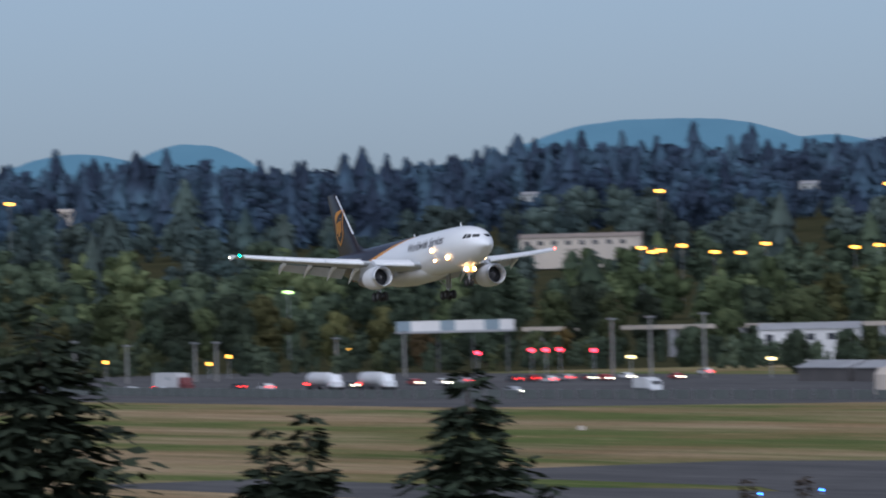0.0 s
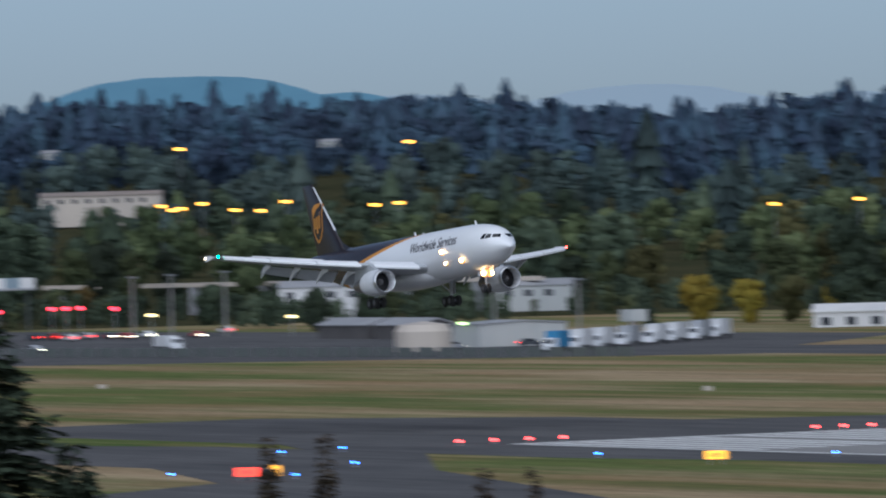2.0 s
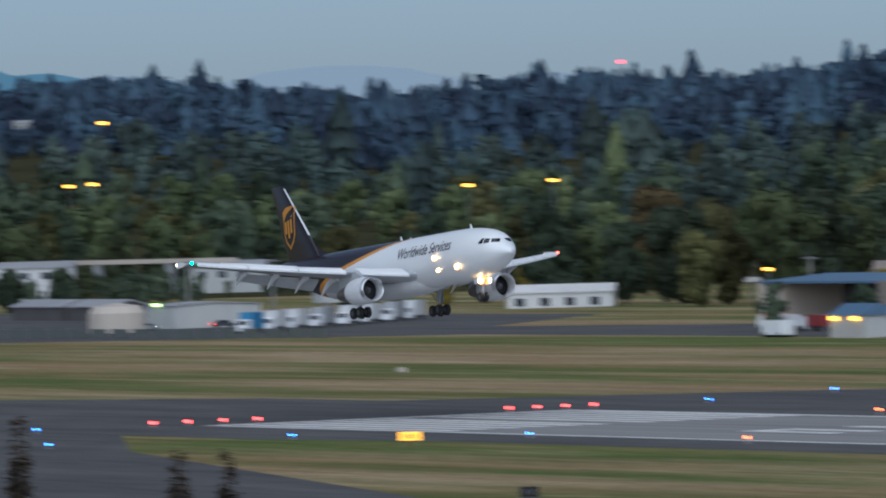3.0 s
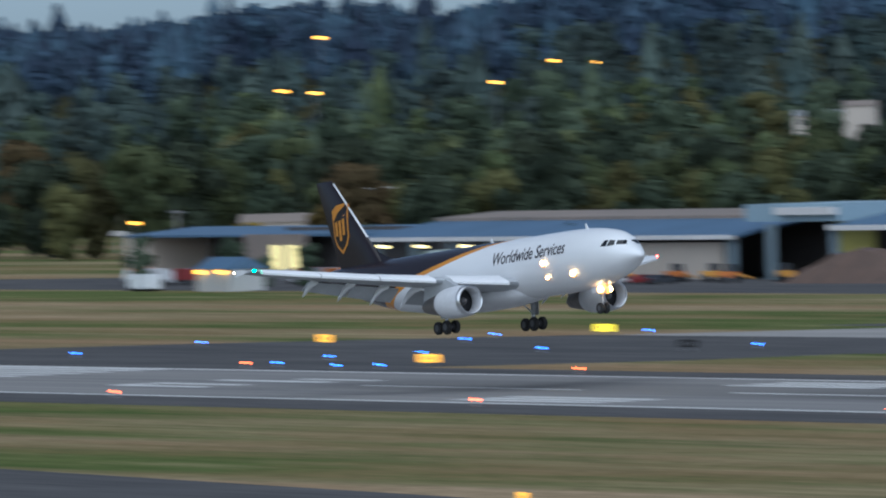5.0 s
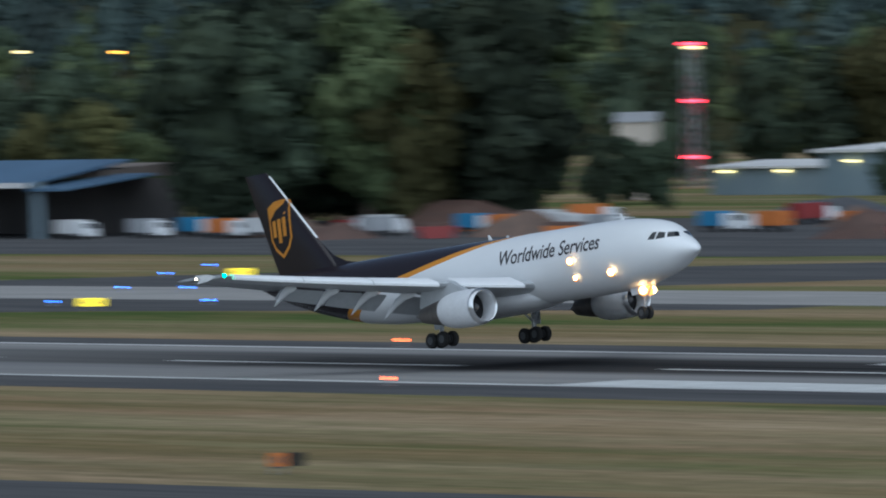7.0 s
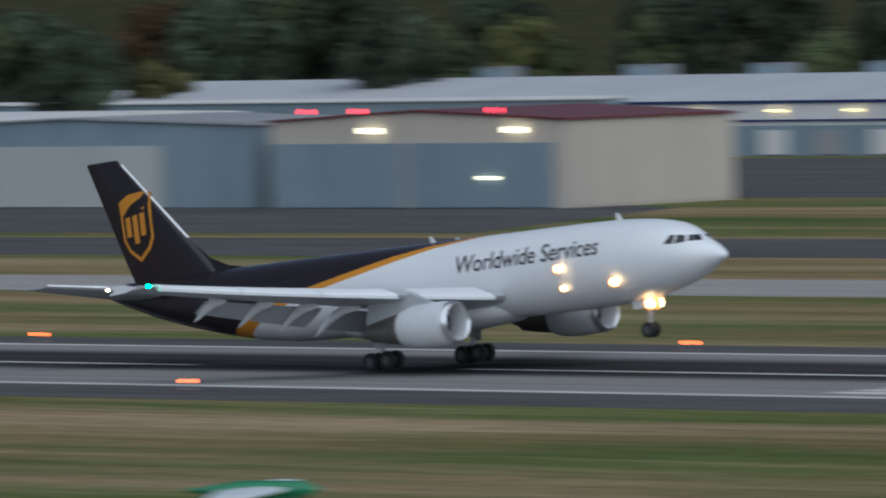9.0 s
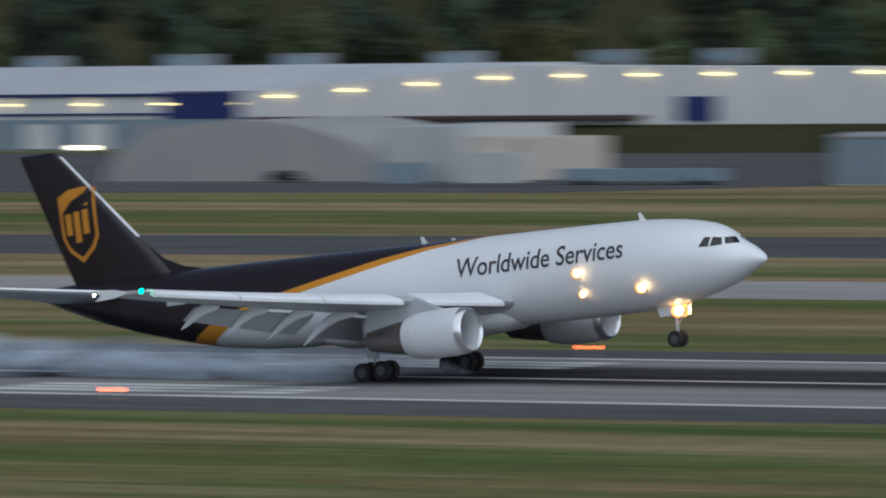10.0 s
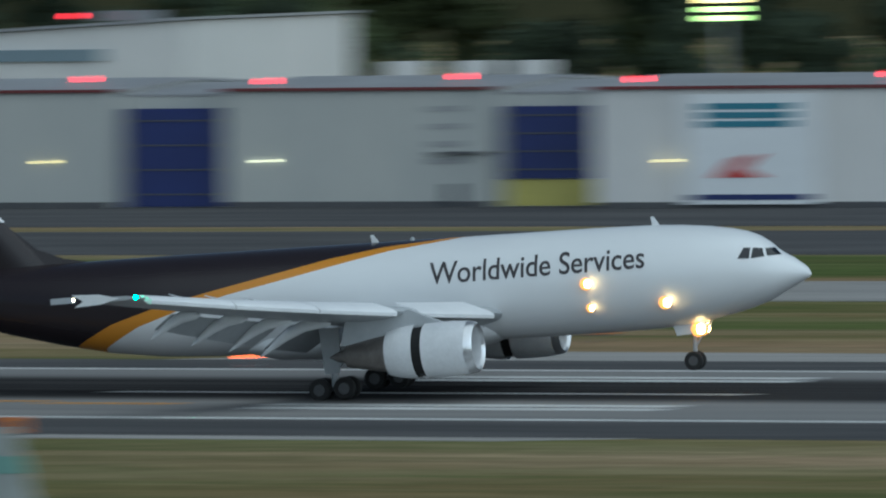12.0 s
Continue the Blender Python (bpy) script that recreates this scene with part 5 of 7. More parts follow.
def grey_block():
    root = gable_house("workshop", "grey workshop with a maroon roof and floodlit yellow bay", -448, -424, 771, 800, 7.6, 10.4, BLUE_GREY, MAROON, "x", 0.6)
    ribs(root, -448, -424, 771, 0.2, 7.4, 1.5, surface("pale_corrugated", (0.40, 0.44, 0.45), (0.36, 0.40, 0.41), 0.3, (1, 1, 0.2)))
    part("bay_back", Shape().box(-426, -394.6, 792, 800, 0, 10.2), CREAM, root, "cream rear wall")
    part("bay_opening", Shape().box(-425.5, -414.2, 788, 791.9, 0.1, 6.8), BAY_GLOW, root, "yellow floodlit bay")
    part("column", Shape().box(-414, -405.2, 784, 791.9, 0, 10.2, 0.3), WHITE_WALL, root, "tall white column block")
    part("bay_opening", Shape().box(-405, -398.7, 789, 791.9, 0.1, 7.2), YELLOW_WALL, root, "dim yellow bay")
    part("column", Shape().box(-398.5, -394.6, 785, 791.9, 0, 10.2, 0.3), WHITE_WALL, root)
    part("roof_slab", Shape().box(-423, -398, 787, 800, 10.25, 11.3), MAROON, root)
    for x in (-447, -441):
        wall_lamp(root, x, 770.9, 6.7, LAMP_YELLOW, 0.8, 0.25)
    for x in (-423, -418):
        wall_lamp(root, x, 787.8, 7.4, LAMP_GREENISH, 0.8, 0.25)
    roof_beacon(root, -421, 779, 10.6)
    roof_beacon(root, -400, 779, 11.2)
    vent = thing("roof_vent", "pale rooftop vent housing", "equipment")
    part("housing", Shape().box(-424.5, -421, 782, 785, 9.0, 11.6, 0.2), PALE_GREY, vent)
    small = gable_house("small_shed", "pale blue-grey shed with corrugated walls", -478, -453, 797, 806, 5.6, 6.0, PALE_GREY, GREY_ROOF, "x", 0.2)
    wall_lamp(small, -459, 796.9, 4.6)
    ribs(small, -478, -453, 797, 0.2, 5.4, 2.0, BLUE_GREY)
    low = thing("covered_trailer", "low pale blue covered trailer", "trailer", pose(-506, 800, 0))
    part("body", Shape().box(-11, 11, -1.4, 1.4, 0.5, 1.9, 0.3), BLUE_GREY, low)
    for x in (-8, 8):
        part("wheel", Shape().lathe_y([(-1.5, 0.4), (-1.3, 0.5), (1.3, 0.5), (1.5, 0.4)], (x, 0, 0.5), 14), RUBBER, low)
    back = gable_house("white_hall", "white hall with a long flat front, behind the workshops", -426, -402, 850, 856, 9.9, 10.9, WHITE_WALL, GREY_ROOF, "x", 0.4)
    # flat strip in the shade colour, laid on the hall's front
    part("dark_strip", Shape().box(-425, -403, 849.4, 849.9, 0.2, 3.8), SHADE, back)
    hall = gable_house("grey_hall", "long grey-roofed hall behind the workshops", -478, -446, 905, 912, 10.0, 11.6, MAROON, GREY_ROOF, "x", 0.6)
    wall_lamp(hall, -454, 904.8, 10.6, LAMP_WHITE, 1.1, 0.5)
    end = thing("yellow_annex", "open annex with a blue fascia and yellow interior", "building")
    part("wall", Shape().box(-361, -335, 738, 760, 0, 10.3), BLUE_GREY, end)
    part("fascia", Shape().box(-361.3, -334.7, 737.4, 737.9, 8.3, 9.6), DEEP_BLUE, end, "deep blue fascia")
    part("bay", Shape().box(-360, -337, 737.2, 737.95, 0.2, 8.2), YELLOW_WALL, end, "dull yellow bay")
    wall_lamp(end, -357, 737.3, 10.0, LAMP_GREENISH, 1.0, 0.2)


def cream_hangar():
    root = gable_house("cream_hangar", "cream hangar with grey-blue doors and a dark red roof", -634, -589, 732, 764, 10.4, 11.6, CREAM, RED_TRIM, "y", 0.5)
    for a, b in ((-633.4, -613.5), (-612.5, -590.5)):
        d = part("sliding_door", Shape().box(a, b, 731.6, 731.95, 0.1, 7.7), BLUE_GREY, root, "grey-blue sliding door")
        for k in range(6):
            x = a + (b - a) * k / 6
            part("door_leaf", Shape().box(x + 0.05, x + (b - a) / 6 - 0.05, 731.5, 731.59, 0.2, 7.6), BLUE_GREY, d)
    for k in range(9):
        part("side_panel", Shape().box(-588.98, -588.93, 732.3 + k * 3.5, 735.7 + k * 3.5, 0.3, 10.0), CREAM, root)
    wall_lamp(root, -596, 731.6, 9.2, LAMP_WHITE, 1.1, 0.6)
    wall_lamp(root, -618, 731.6, 9.2, LAMP_WHITE, 1.1, 0.6)
    wall_lamp(root, -600, 731.5, 3.6, LAMP_WHITE, 0.9, 0.35)
    for x in (-630, -622, -601):
        roof_beacon(root, x, 734, 10.9)
    nb = gable_house("blue_grey_hangar", "blue-grey hangar beside the cream one", -700, -640, 736, 764, 10.0, 11.0, BLUE_GREY, GREY_ROOF, "y", 0.5)
    part("bay_door", Shape().box(-690, -655, 735.5, 735.95, 0.1, 7.5), PALE_GREY, nb)
    tent = thing("arched_shelter", "grey-beige arched fabric shelter", "shelter")
    ring = [(-572 + 20 * math.cos(a), 7.5 * math.sin(a) ** 0.8) for a in np.linspace(0.0, math.pi, 18)]
    part("arch", Shape().profile_y(ring, 812, 838), surface("beige_fabric", (0.36, 0.35, 0.33), (0.32, 0.31, 0.30), 0.2), tent, "fabric arch")
    part("side_hall", Shape().box(-551.5, -540, 813, 836, 0, 6.6, 0.3), PALE_GREY, tent)
    part("side_hall", Shape().box(-539.9, -532, 816, 834, 0, 5.0, 0.3), CREAM, tent)
    for x0, x1, h, m in ((-546.5, -540.5, 2.5, BLUE_GREY), (-536, -527.5, 3.7, PALE_GREY), (-535, -531, 5.5, CREAM)):
        c = thing("container", "pale shipping container beside the shelter", "container")
        part("box", Shape().box(x0, x1, 802 + h, 805 + h, 0, h, 0.1), m, c)
    van = thing("dark_car", "dark car parked beside the shelter", "car", pose(-562, 808, 0))
    car_parts(van, BLACK)
    lampost = thing("lamp_post", "lit lamp post on the apron", "lamp", pose(-572, 780, 0))
    part("pole", Shape().rod((0, 0, 0), (0, 0, 5.0), 0.1, 0.07), STEEL, lampost)
    part("head", Shape().box(-1.3, 1.3, -0.3, 0.3, 4.8, 5.3, 0.1), LAMP_WHITE, lampost, "lit head")


def warehouse():
    root = thing("long_warehouse", "long white warehouse with a blue stripe and rooftop units", "building")
    part("wall", Shape().box(-880, -690.2, 961, 1010, 0, 8.3), WHITE_WALL, root, "white wall")
    part("blue_stripe", Shape().box(-880, -690.2, 960.6, 960.95, 7.9, 8.35), DEEP_BLUE, root, "thin blue stripe")
    part("blue_stripe", Shape().box(-880, -690.2, 960.6, 960.95, 5.2, 5.5), DEEP_BLUE, root)
    part("blue_bay", Shape().box(-690.1, -675.1, 960.7, 1010, 4.6, 8.6), DEEP_BLUE, root, "blue corner bay")
    part("roof", Shape().profile_x([(960.5, 8.36), (1011, 8.36), (1011, 11.6), (990, 12.0)], -882, -640), surface("pale_sheet_roof", (0.56, 0.57, 0.59), (0.48, 0.49, 0.51), 0.06, (1, 0.4, 1), rough=0.6), root, "pale grey sloping roof")
    part("dock_recess", Shape().box(-880, -675.1, 960.75, 960.98, 0.1, 4.6), BLUE_GREY, root)
    for k in range(20):
        x = -878 + k * 10.2
        part("dock_door", Shape().box(x, x + 4.6, 960.5, 960.74, 0.3, 3.9), WHITE_WALL if k % 3 else GREY_ROOF, root, "white dock door")
    for k in range(14):
        wall_lamp(root, -860 + k * 14.2, 960.6, 6.8, LAMP_YELLOW, 0.9, 0.3)
    white = part("white_wing", Shape().profile_y([(-675, 3.4), (-560, 3.4), (-560, 11.2), (-628, 11.9), (-675, 8.4)], 959, 966), WHITE_WALL, root, "bright white wing")
    part("blue_end", Shape().profile_y([(-559.9, 3.4), (-553, 3.4), (-553, 11.0), (-559.9, 11.2)], 958.6, 962), STEEL_BLUE, white, "blue end panel")
    part("blue_door", Shape().box(-600, -594, 958.6, 958.95, 4.0, 7.4), DEEP_BLUE, white)
    part("canopy", Shape().box(-672, -606, 956, 958.95, 4.4, 4.9), MAROON, white)
    for k in range(9):
        x = -668 + k * 12.4
        z = float(np.interp(x, [-675, -628, -560], [7.4, 10.4, 10.6]))
        wall_lamp(white, x, 958.9, z, LAMP_YELLOW, 1.0, 0.3)
    for x, y, s in ((-848, 1000, 4.5), (-818, 998, 4.0), (-790, 1000, 5.0), (-762, 996, 4.4), (-742, 999, 4.2), (-716, 1000, 5), (-692, 996, 4.6), (-668, 1002, 4.6), (-640, 1000, 4.8), (-622, 1003, 4.4)):
        u = part("rooftop_unit", Shape().box(x, x + s * 1.6, y - 3, y + 1, 11.3, 13.6, 0.3), STEEL, root, "grey rooftop air unit")
        part("unit_grille", Shape().box(x + 0.4, x + s * 1.6 - 0.4, y - 3.1, y - 3.02, 11.9, 13.2), BLUE_GREY, u)
    bank = Shape().profile_x([(938, 0.02), (958.5, 3.5), (1012, 3.5), (1012, 0.02)], -674, -470)
    tagged(new("embankment", bank.mesh("embankment", SCRUB)), "dark scrubby bank below the white warehouse wing", "bank", kind="structure")
    grey = thing("grey_warehouse", "grey-blue warehouse with a white roof edge and lit windows", "building")
    part("wall", Shape().box(-964, -822, 897, 940, 0, 7.0), BLUE_GREY, grey)
    part("roof", Shape().profile_x([(896, 7.01), (941, 7.01), (941, 8.0), (920, 8.6), (896, 7.5)], -966, -820), WHITE_WALL, grey, "white roof edge")
    for k in range(9):
        wall_lamp(grey, -957 + k * 15, 896.9, 5.6, LAMP_YELLOW, 1.1, 0.35)
    for x0, x1 in ((-946, -935), (-924, -918), (-915, -909), (-906, -901), (-880, -872), (-860, -850)):
        part("lit_window", Shape().box(x0, x1, 896.6, 896.95, 1.6, 3.4), WINDOW_GLOW, grey, "warmly lit window")
    part("low_wing", Shape().box(-1000, -964.1, 905, 930, 0, 4.4), BLUE_GREY, grey)
    part("low_roof", Shape().profile_x([(904, 4.41), (931, 4.41), (931, 5.0), (918, 5.6), (904, 4.8)], -1001, -964.1), WHITE_WALL, grey)
    for k in range(3):
        wall_lamp(grey, -996 + k * 14, 904.8, 3.9, LAMP_YELLOW, 1.1, 0.35)
    up = gable_house("upper_warehouse", "white-roofed warehouse beyond the grey one", -930, -760, 955, 958.5, 9.0, 9.4, BLUE_GREY, WHITE_WALL, "x", 0.5)
    for x in (-940, -925, -880, -868):
        part("rooftop_unit", Shape().box(x, x + 6, 915, 920, 8.2, 9.8, 0.3), STEEL, grey)
    low = gable_house("low_store", "low grey store with a pale roof", -705, -650, 742, 760, 2.2, 3.4, BLUE_GREY, WHITE_WALL, "x", 0.5)
    for x, y in ((-790, 800), (-660, 800), (-760, 760)):
        p = thing("lamp_post", "lit lamp post in the yard", "lamp", pose(x, y, 0))
        part("pole", Shape().rod((0, 0, 0), (0, 0, 4.6), 0.1, 0.07), STEEL, p)
        part("head", Shape().box(-1.2, 1.2, -0.3, 0.3, 4.4, 4.95, 0.1), LAMP_GREENISH, p, "lit head")


def blue_sheds():
    y = 700
    root = thing("depot_shed", "long depot shed with blue roofs and open bays", "building")
    # rear wall coloured dark for the shade inside the bays
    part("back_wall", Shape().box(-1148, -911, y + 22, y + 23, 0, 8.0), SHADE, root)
    part("tan_roof", Shape().profile_x([(y + 14, 8.3), (y + 40, 8.3), (y + 40, 9.2), (y + 26, 10.2), (y + 14, 9.4)], -1090, -918), TAN_ROOF, root, "tan rear roof")
    part("blue_roof", Shape().profile_x([(y - 1, 6.3), (y + 16, 8.9), (y + 16, 9.2), (y - 1, 6.7)], -1090, -986), STEEL_BLUE, root, "steel blue sloping roof")
    part("roof_edge", Shape().box(-1090, -986, y - 1.4, y - 1.02, 6.1, 6.75), WHITE_WALL, root, "white roof edge")
    part("blue_roof", Shape().profile_x([(y - 1, 7.6), (y + 18, 10.6), (y + 18, 10.9), (y - 1, 8.0)], -962, -917), STEEL_BLUE, root, "steel blue sloping roof")
    part("roof_edge", Shape().box(-962, -917, y - 1.4, y - 1.02, 7.3, 8.05), WHITE_WALL, root)
    part("hip_end", Shape().profile_x([(y - 1, 6.8), (y + 16, 8.6), (y + 16, 8.9), (y - 1, 7.2)], -916.9, -909), STEEL_BLUE, root)
    part("centre_block", Shape().box(-986, -962.2, y + 1, y + 20, 8.6, 11.2), surface("pale_blue_sheet", (0.30, 0.40, 0.47), (0.26, 0.36, 0.43), 0.2), root, "pale blue centre block")
    part("centre_trim", Shape().box(-977, -962.5, y - 0.2, y + 0.95, 9.6, 10.7), WHITE_WALL, root, "white lintel")
    part("yellow_partition", Shape().box(-973, -963, y + 8, y + 8.4, 0.1, 8.4), YELLOW_WALL, root, "dull yellow partition")
    part("shut_wall", Shape().box(-1040, -992, y + 1, y + 1.5, 0, 5.6), CREAM, root, "cream closed wall")
    for x in list(range(-1086, -1042, 11)) + [-988, -978, -962] + list(range(-940, -912, 12)):
        part("post", Shape().box(x - 0.6, x + 0.6, y - 0.4, y + 0.4, 0, 8.2 if x > -980 else 6.2), BLUE_GREY, root)
    for x in (-1082, -1071, -1058, -1047, -1030):
        wall_lamp(root, x, y - 1.2, 5.3, LAMP_YELLOW, 1.2, 0.4)
    low = thing("open_store", "low open-fronted store with a dark blue roof", "building")
    part("roof", Shape().profile_x([(y + 16, 6.6), (y + 30, 7.8), (y + 30, 8.1), (y + 16, 7.0)], -1190, -1100), STEEL_BLUE, low)
    part("end_wall", Shape().box(-1192, -1184, y + 17, y + 30, 0, 6.8), CREAM, low)
    # same dark colour stands for shade at the back of the store
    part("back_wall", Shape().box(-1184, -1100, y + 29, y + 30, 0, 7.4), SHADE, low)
    part("centre_wall", Shape().box(-1150, -1132, y + 15, y + 16, 0, 7.0), TAN_ROOF, low, "tan panelled wall")
    for x in (-1141, -1136):
        part("lit_window", Shape().box(x, x + 2.6, y + 14.7, y + 14.95, 1.2, 5.2), WINDOW_GLOW, low)
    tank = thing("storage_tank", "pale green cylindrical storage tank", "tank", pose(-1050, 690, 0))
    part("shell", Shape().lathe_z([(0, 3.8), (4.4, 3.8), (4.9, 3.4), (5.1, 0.3)], (0, 0, 0), 24), surface("pale_green_tank", (0.40, 0.46, 0.42), (0.35, 0.41, 0.38), 0.4), tank, smooth=30)
    hut = thing("gate_hut", "blue-roofed gate hut with lit lamps", "hut", pose(-1052, 652, 0))
    part("body", Shape().box(-6, 4, -3, 3, 0, 3.4), PALE_GREY, hut)
    part("roof", Shape().profile_x([(-3.4, 3.4), (0, 5.2), (3.4, 3.4)], -6.4, 4.4), STEEL_BLUE, hut)
    for x in (-4.5, 1.5):
        part("lamp", Shape().box(x - 0.9, x + 0.9, -3.4, -3.05, 2.7, 3.2), LAMP_SODIUM, hut, "lit amber lamp")
    rv = thing("white_van", "white van parked beside the hut", "van", pose(-1075, 650, 0))
    part("body", Shape().box(-3.4, 3.4, -1.2, 1.2, 0.4, 2.6, 0.4), WHITE_PAINT, rv)
    for x in (-2.2, 2.2):
        part("wheel", Shape().lathe_y([(-1.25, 0.3), (-1.2, 0.42), (1.2, 0.42), (1.25, 0.3)], (x, 0, 0.42), 14), RUBBER, rv)
    heap = thing("scrap_heap", "brown heap of scrap and chippings", "heap")
    r = np.random.default_rng(5)
    v, f = [], []
    for i in range(13):
        for j in range(7):
            u, w = i / 12, j / 6
            v.append((-956 + 30 * u, 684 + 12 * w, max(0, 5.0 * math.sin(math.pi * u) ** 0.8 * math.sin(math.pi * w) + r.uniform(-0.4, 0.6) * (0 < i < 12 and 0 < j < 6))))
    f = [(i * 7 + j, (i + 1) * 7 + j, (i + 1) * 7 + j + 1, i * 7 + j + 1) for i in range(12) for j in range(6)]
    part("mound", Shape().add(v, f), WOODCHIP, heap)


# ---- vehicles ----
HEAD = glow("headlamp", (1.0, 0.86, 0.55), 9.0)
TAIL = glow("tail_lamp_red", (1.0, 0.03, 0.02), 5.0)


def car_parts(root, paint, front=True, lights=False):
    b = part("body", Shape().profile_y([(-2.2, 0.35), (2.2, 0.35), (2.25, 0.75), (1.2, 0.95), (0.7, 1.45), (-1.1, 1.5), (-1.9, 1.0), (-2.25, 0.95)], -0.88, 0.88), paint, root)
    part("window", Shape().profile_y([(1.05, 0.98), (0.65, 1.38), (-1.0, 1.42), (-1.6, 1.02)], -0.9, 0.9), WIN, b)
    for x in (-1.35, 1.4):
        for s in (-1, 1):
            part("wheel", Shape().lathe_y([(-0.1, 0.2), (-0.1, 0.33), (0.1, 0.33), (0.1, 0.2)], (x, s * 0.82, 0.33), 12), RUBBER, root)
    for s in (-1, 1):
        part("headlight", Shape().box(2.22, 2.3, s * 0.62 - 0.18, s * 0.62 + 0.18, 0.58, 0.76), HEAD if lights else WHITE_PAINT, b)
        part("tail_light", Shape().box(-2.32, -2.24, s * 0.65 - 0.18, s * 0.65 + 0.18, 0.7, 0.9), TAIL if lights else RED_TRIM, b)


def box_truck(x, y, turn, paint, length=7.5, height=3.6, label="white box truck parked in the yard"):
    t = thing("box_truck", label, "truck", pose(x, y, 0, 0, 0, turn))
    h = length / 2
    part("cargo_box", Shape().box(-h, h - 1.8, -1.25, 1.25, 0.9, height, 0.08), paint, t)
    part("cab", Shape().profile_y([(h - 1.7, 0.5), (h + 0.3, 0.5), (h + 0.3, 1.5), (h - 0.2, 2.4), (h - 1.7, 2.5)], -1.1, 1.1), WHITE_PAINT, t)
    part("windscreen", Shape().profile_y([(h + 0.29, 1.55), (h + 0.33, 1.55), (h - 0.1, 2.3), (h - 0.2, 2.3)], -0.95, 0.95), WIN, t)
    part("chassis", Shape().box(-h, h, -0.9, 0.9, 0.55, 0.88), DARK_GREY, t)
    for wx in (-h + 1.3, h - 0.7):
        for s in (-1, 1):
            part("wheel", Shape().lathe_y([(-0.15, 0.25), (-0.15, 0.48), (0.15, 0.48), (0.15, 0.25)], (wx, s * 1.05, 0.48), 12), RUBBER, t)
    return t


def trailer(x, y, turn, length, height, paint, label, round_top=False):
    t = thing("semi_trailer", label, "truck", pose(x, y, 0, 0, 0, turn))
    h = length / 2
    if round_top:
        body = Shape().rings([[(u, 1.3 * q * math.cos(a), 2.3 + 1.35 * q * math.sin(a)) for a in np.linspace(0, 2 * math.pi, 18, endpoint=False)] for u, q in ((-h, 0.55), (-h + 0.4, 0.95), (-h + 0.9, 1), (h - 0.9, 1), (h - 0.4, 0.95), (h, 0.55))])
        part("tank", body, paint, t, "white tank", smooth=50)
    else:
        part("cargo_box", Shape().box(-h, h, -1.3, 1.3, 1.1, height, 0.06), paint, t)
        part("door_mark", Shape().box(h * 0.15, h * 0.3, -1.33, -1.302, 2.6, 3.3), BLUE_GREY, t)
    part("chassis", Shape().box(-h, h, -0.8, 0.8, 0.7, 1.0), DARK_GREY, t)
    part("tractor", Shape().profile_y([(h + 0.5, 0.6), (h + 3.6, 0.6), (h + 3.6, 1.7), (h + 2.6, 1.9), (h + 2.2, 3.2), (h + 0.6, 3.2)], -1.15, 1.15), RED_TRIM if not round_top else WHITE_PAINT, t)
    for wx in (-h + 1.0, -h + 2.3, h + 1.0, h + 3.0):
        for s in (-1, 1):
            part("wheel", Shape().lathe_y([(-0.2, 0.25), (-0.2, 0.5), (0.2, 0.5), (0.2, 0.25)], (wx, s * 1.05, 0.5), 12), RUBBER, t)
    for s in (-1, 1):
        part("tail_light", Shape().box(-h - 0.12, -h - 0.02, s * 1.0 - 0.35, s * 1.0 + 0.35, 1.0, 1.35), TAIL, t)
    return t


WHITE_VAN = surface("white_vehicle_paint", (0.62, 0.62, 0.62), (0.54, 0.54, 0.55), 0.6, rough=0.35)
SILVER = surface("silver_vehicle_paint", (0.35, 0.36, 0.38), (0.30, 0.31, 0.33), 0.6, rough=0.3)
BLUE_BOX = surface("blue_container_paint", (0.04, 0.20, 0.38), (0.035, 0.17, 0.32), 0.5)
DARK_CAR = surface("dark_car_paint", (0.04, 0.045, 0.055), (0.035, 0.04, 0.05), 0.6, rough=0.3)
RED_CAR = surface("red_car_paint", (0.25, 0.03, 0.03), (0.22, 0.028, 0.028), 0.6, rough=0.3)
ORANGE = surface("orange_machine_paint", (0.55, 0.17, 0.03), (0.45, 0.14, 0.03), 0.6)


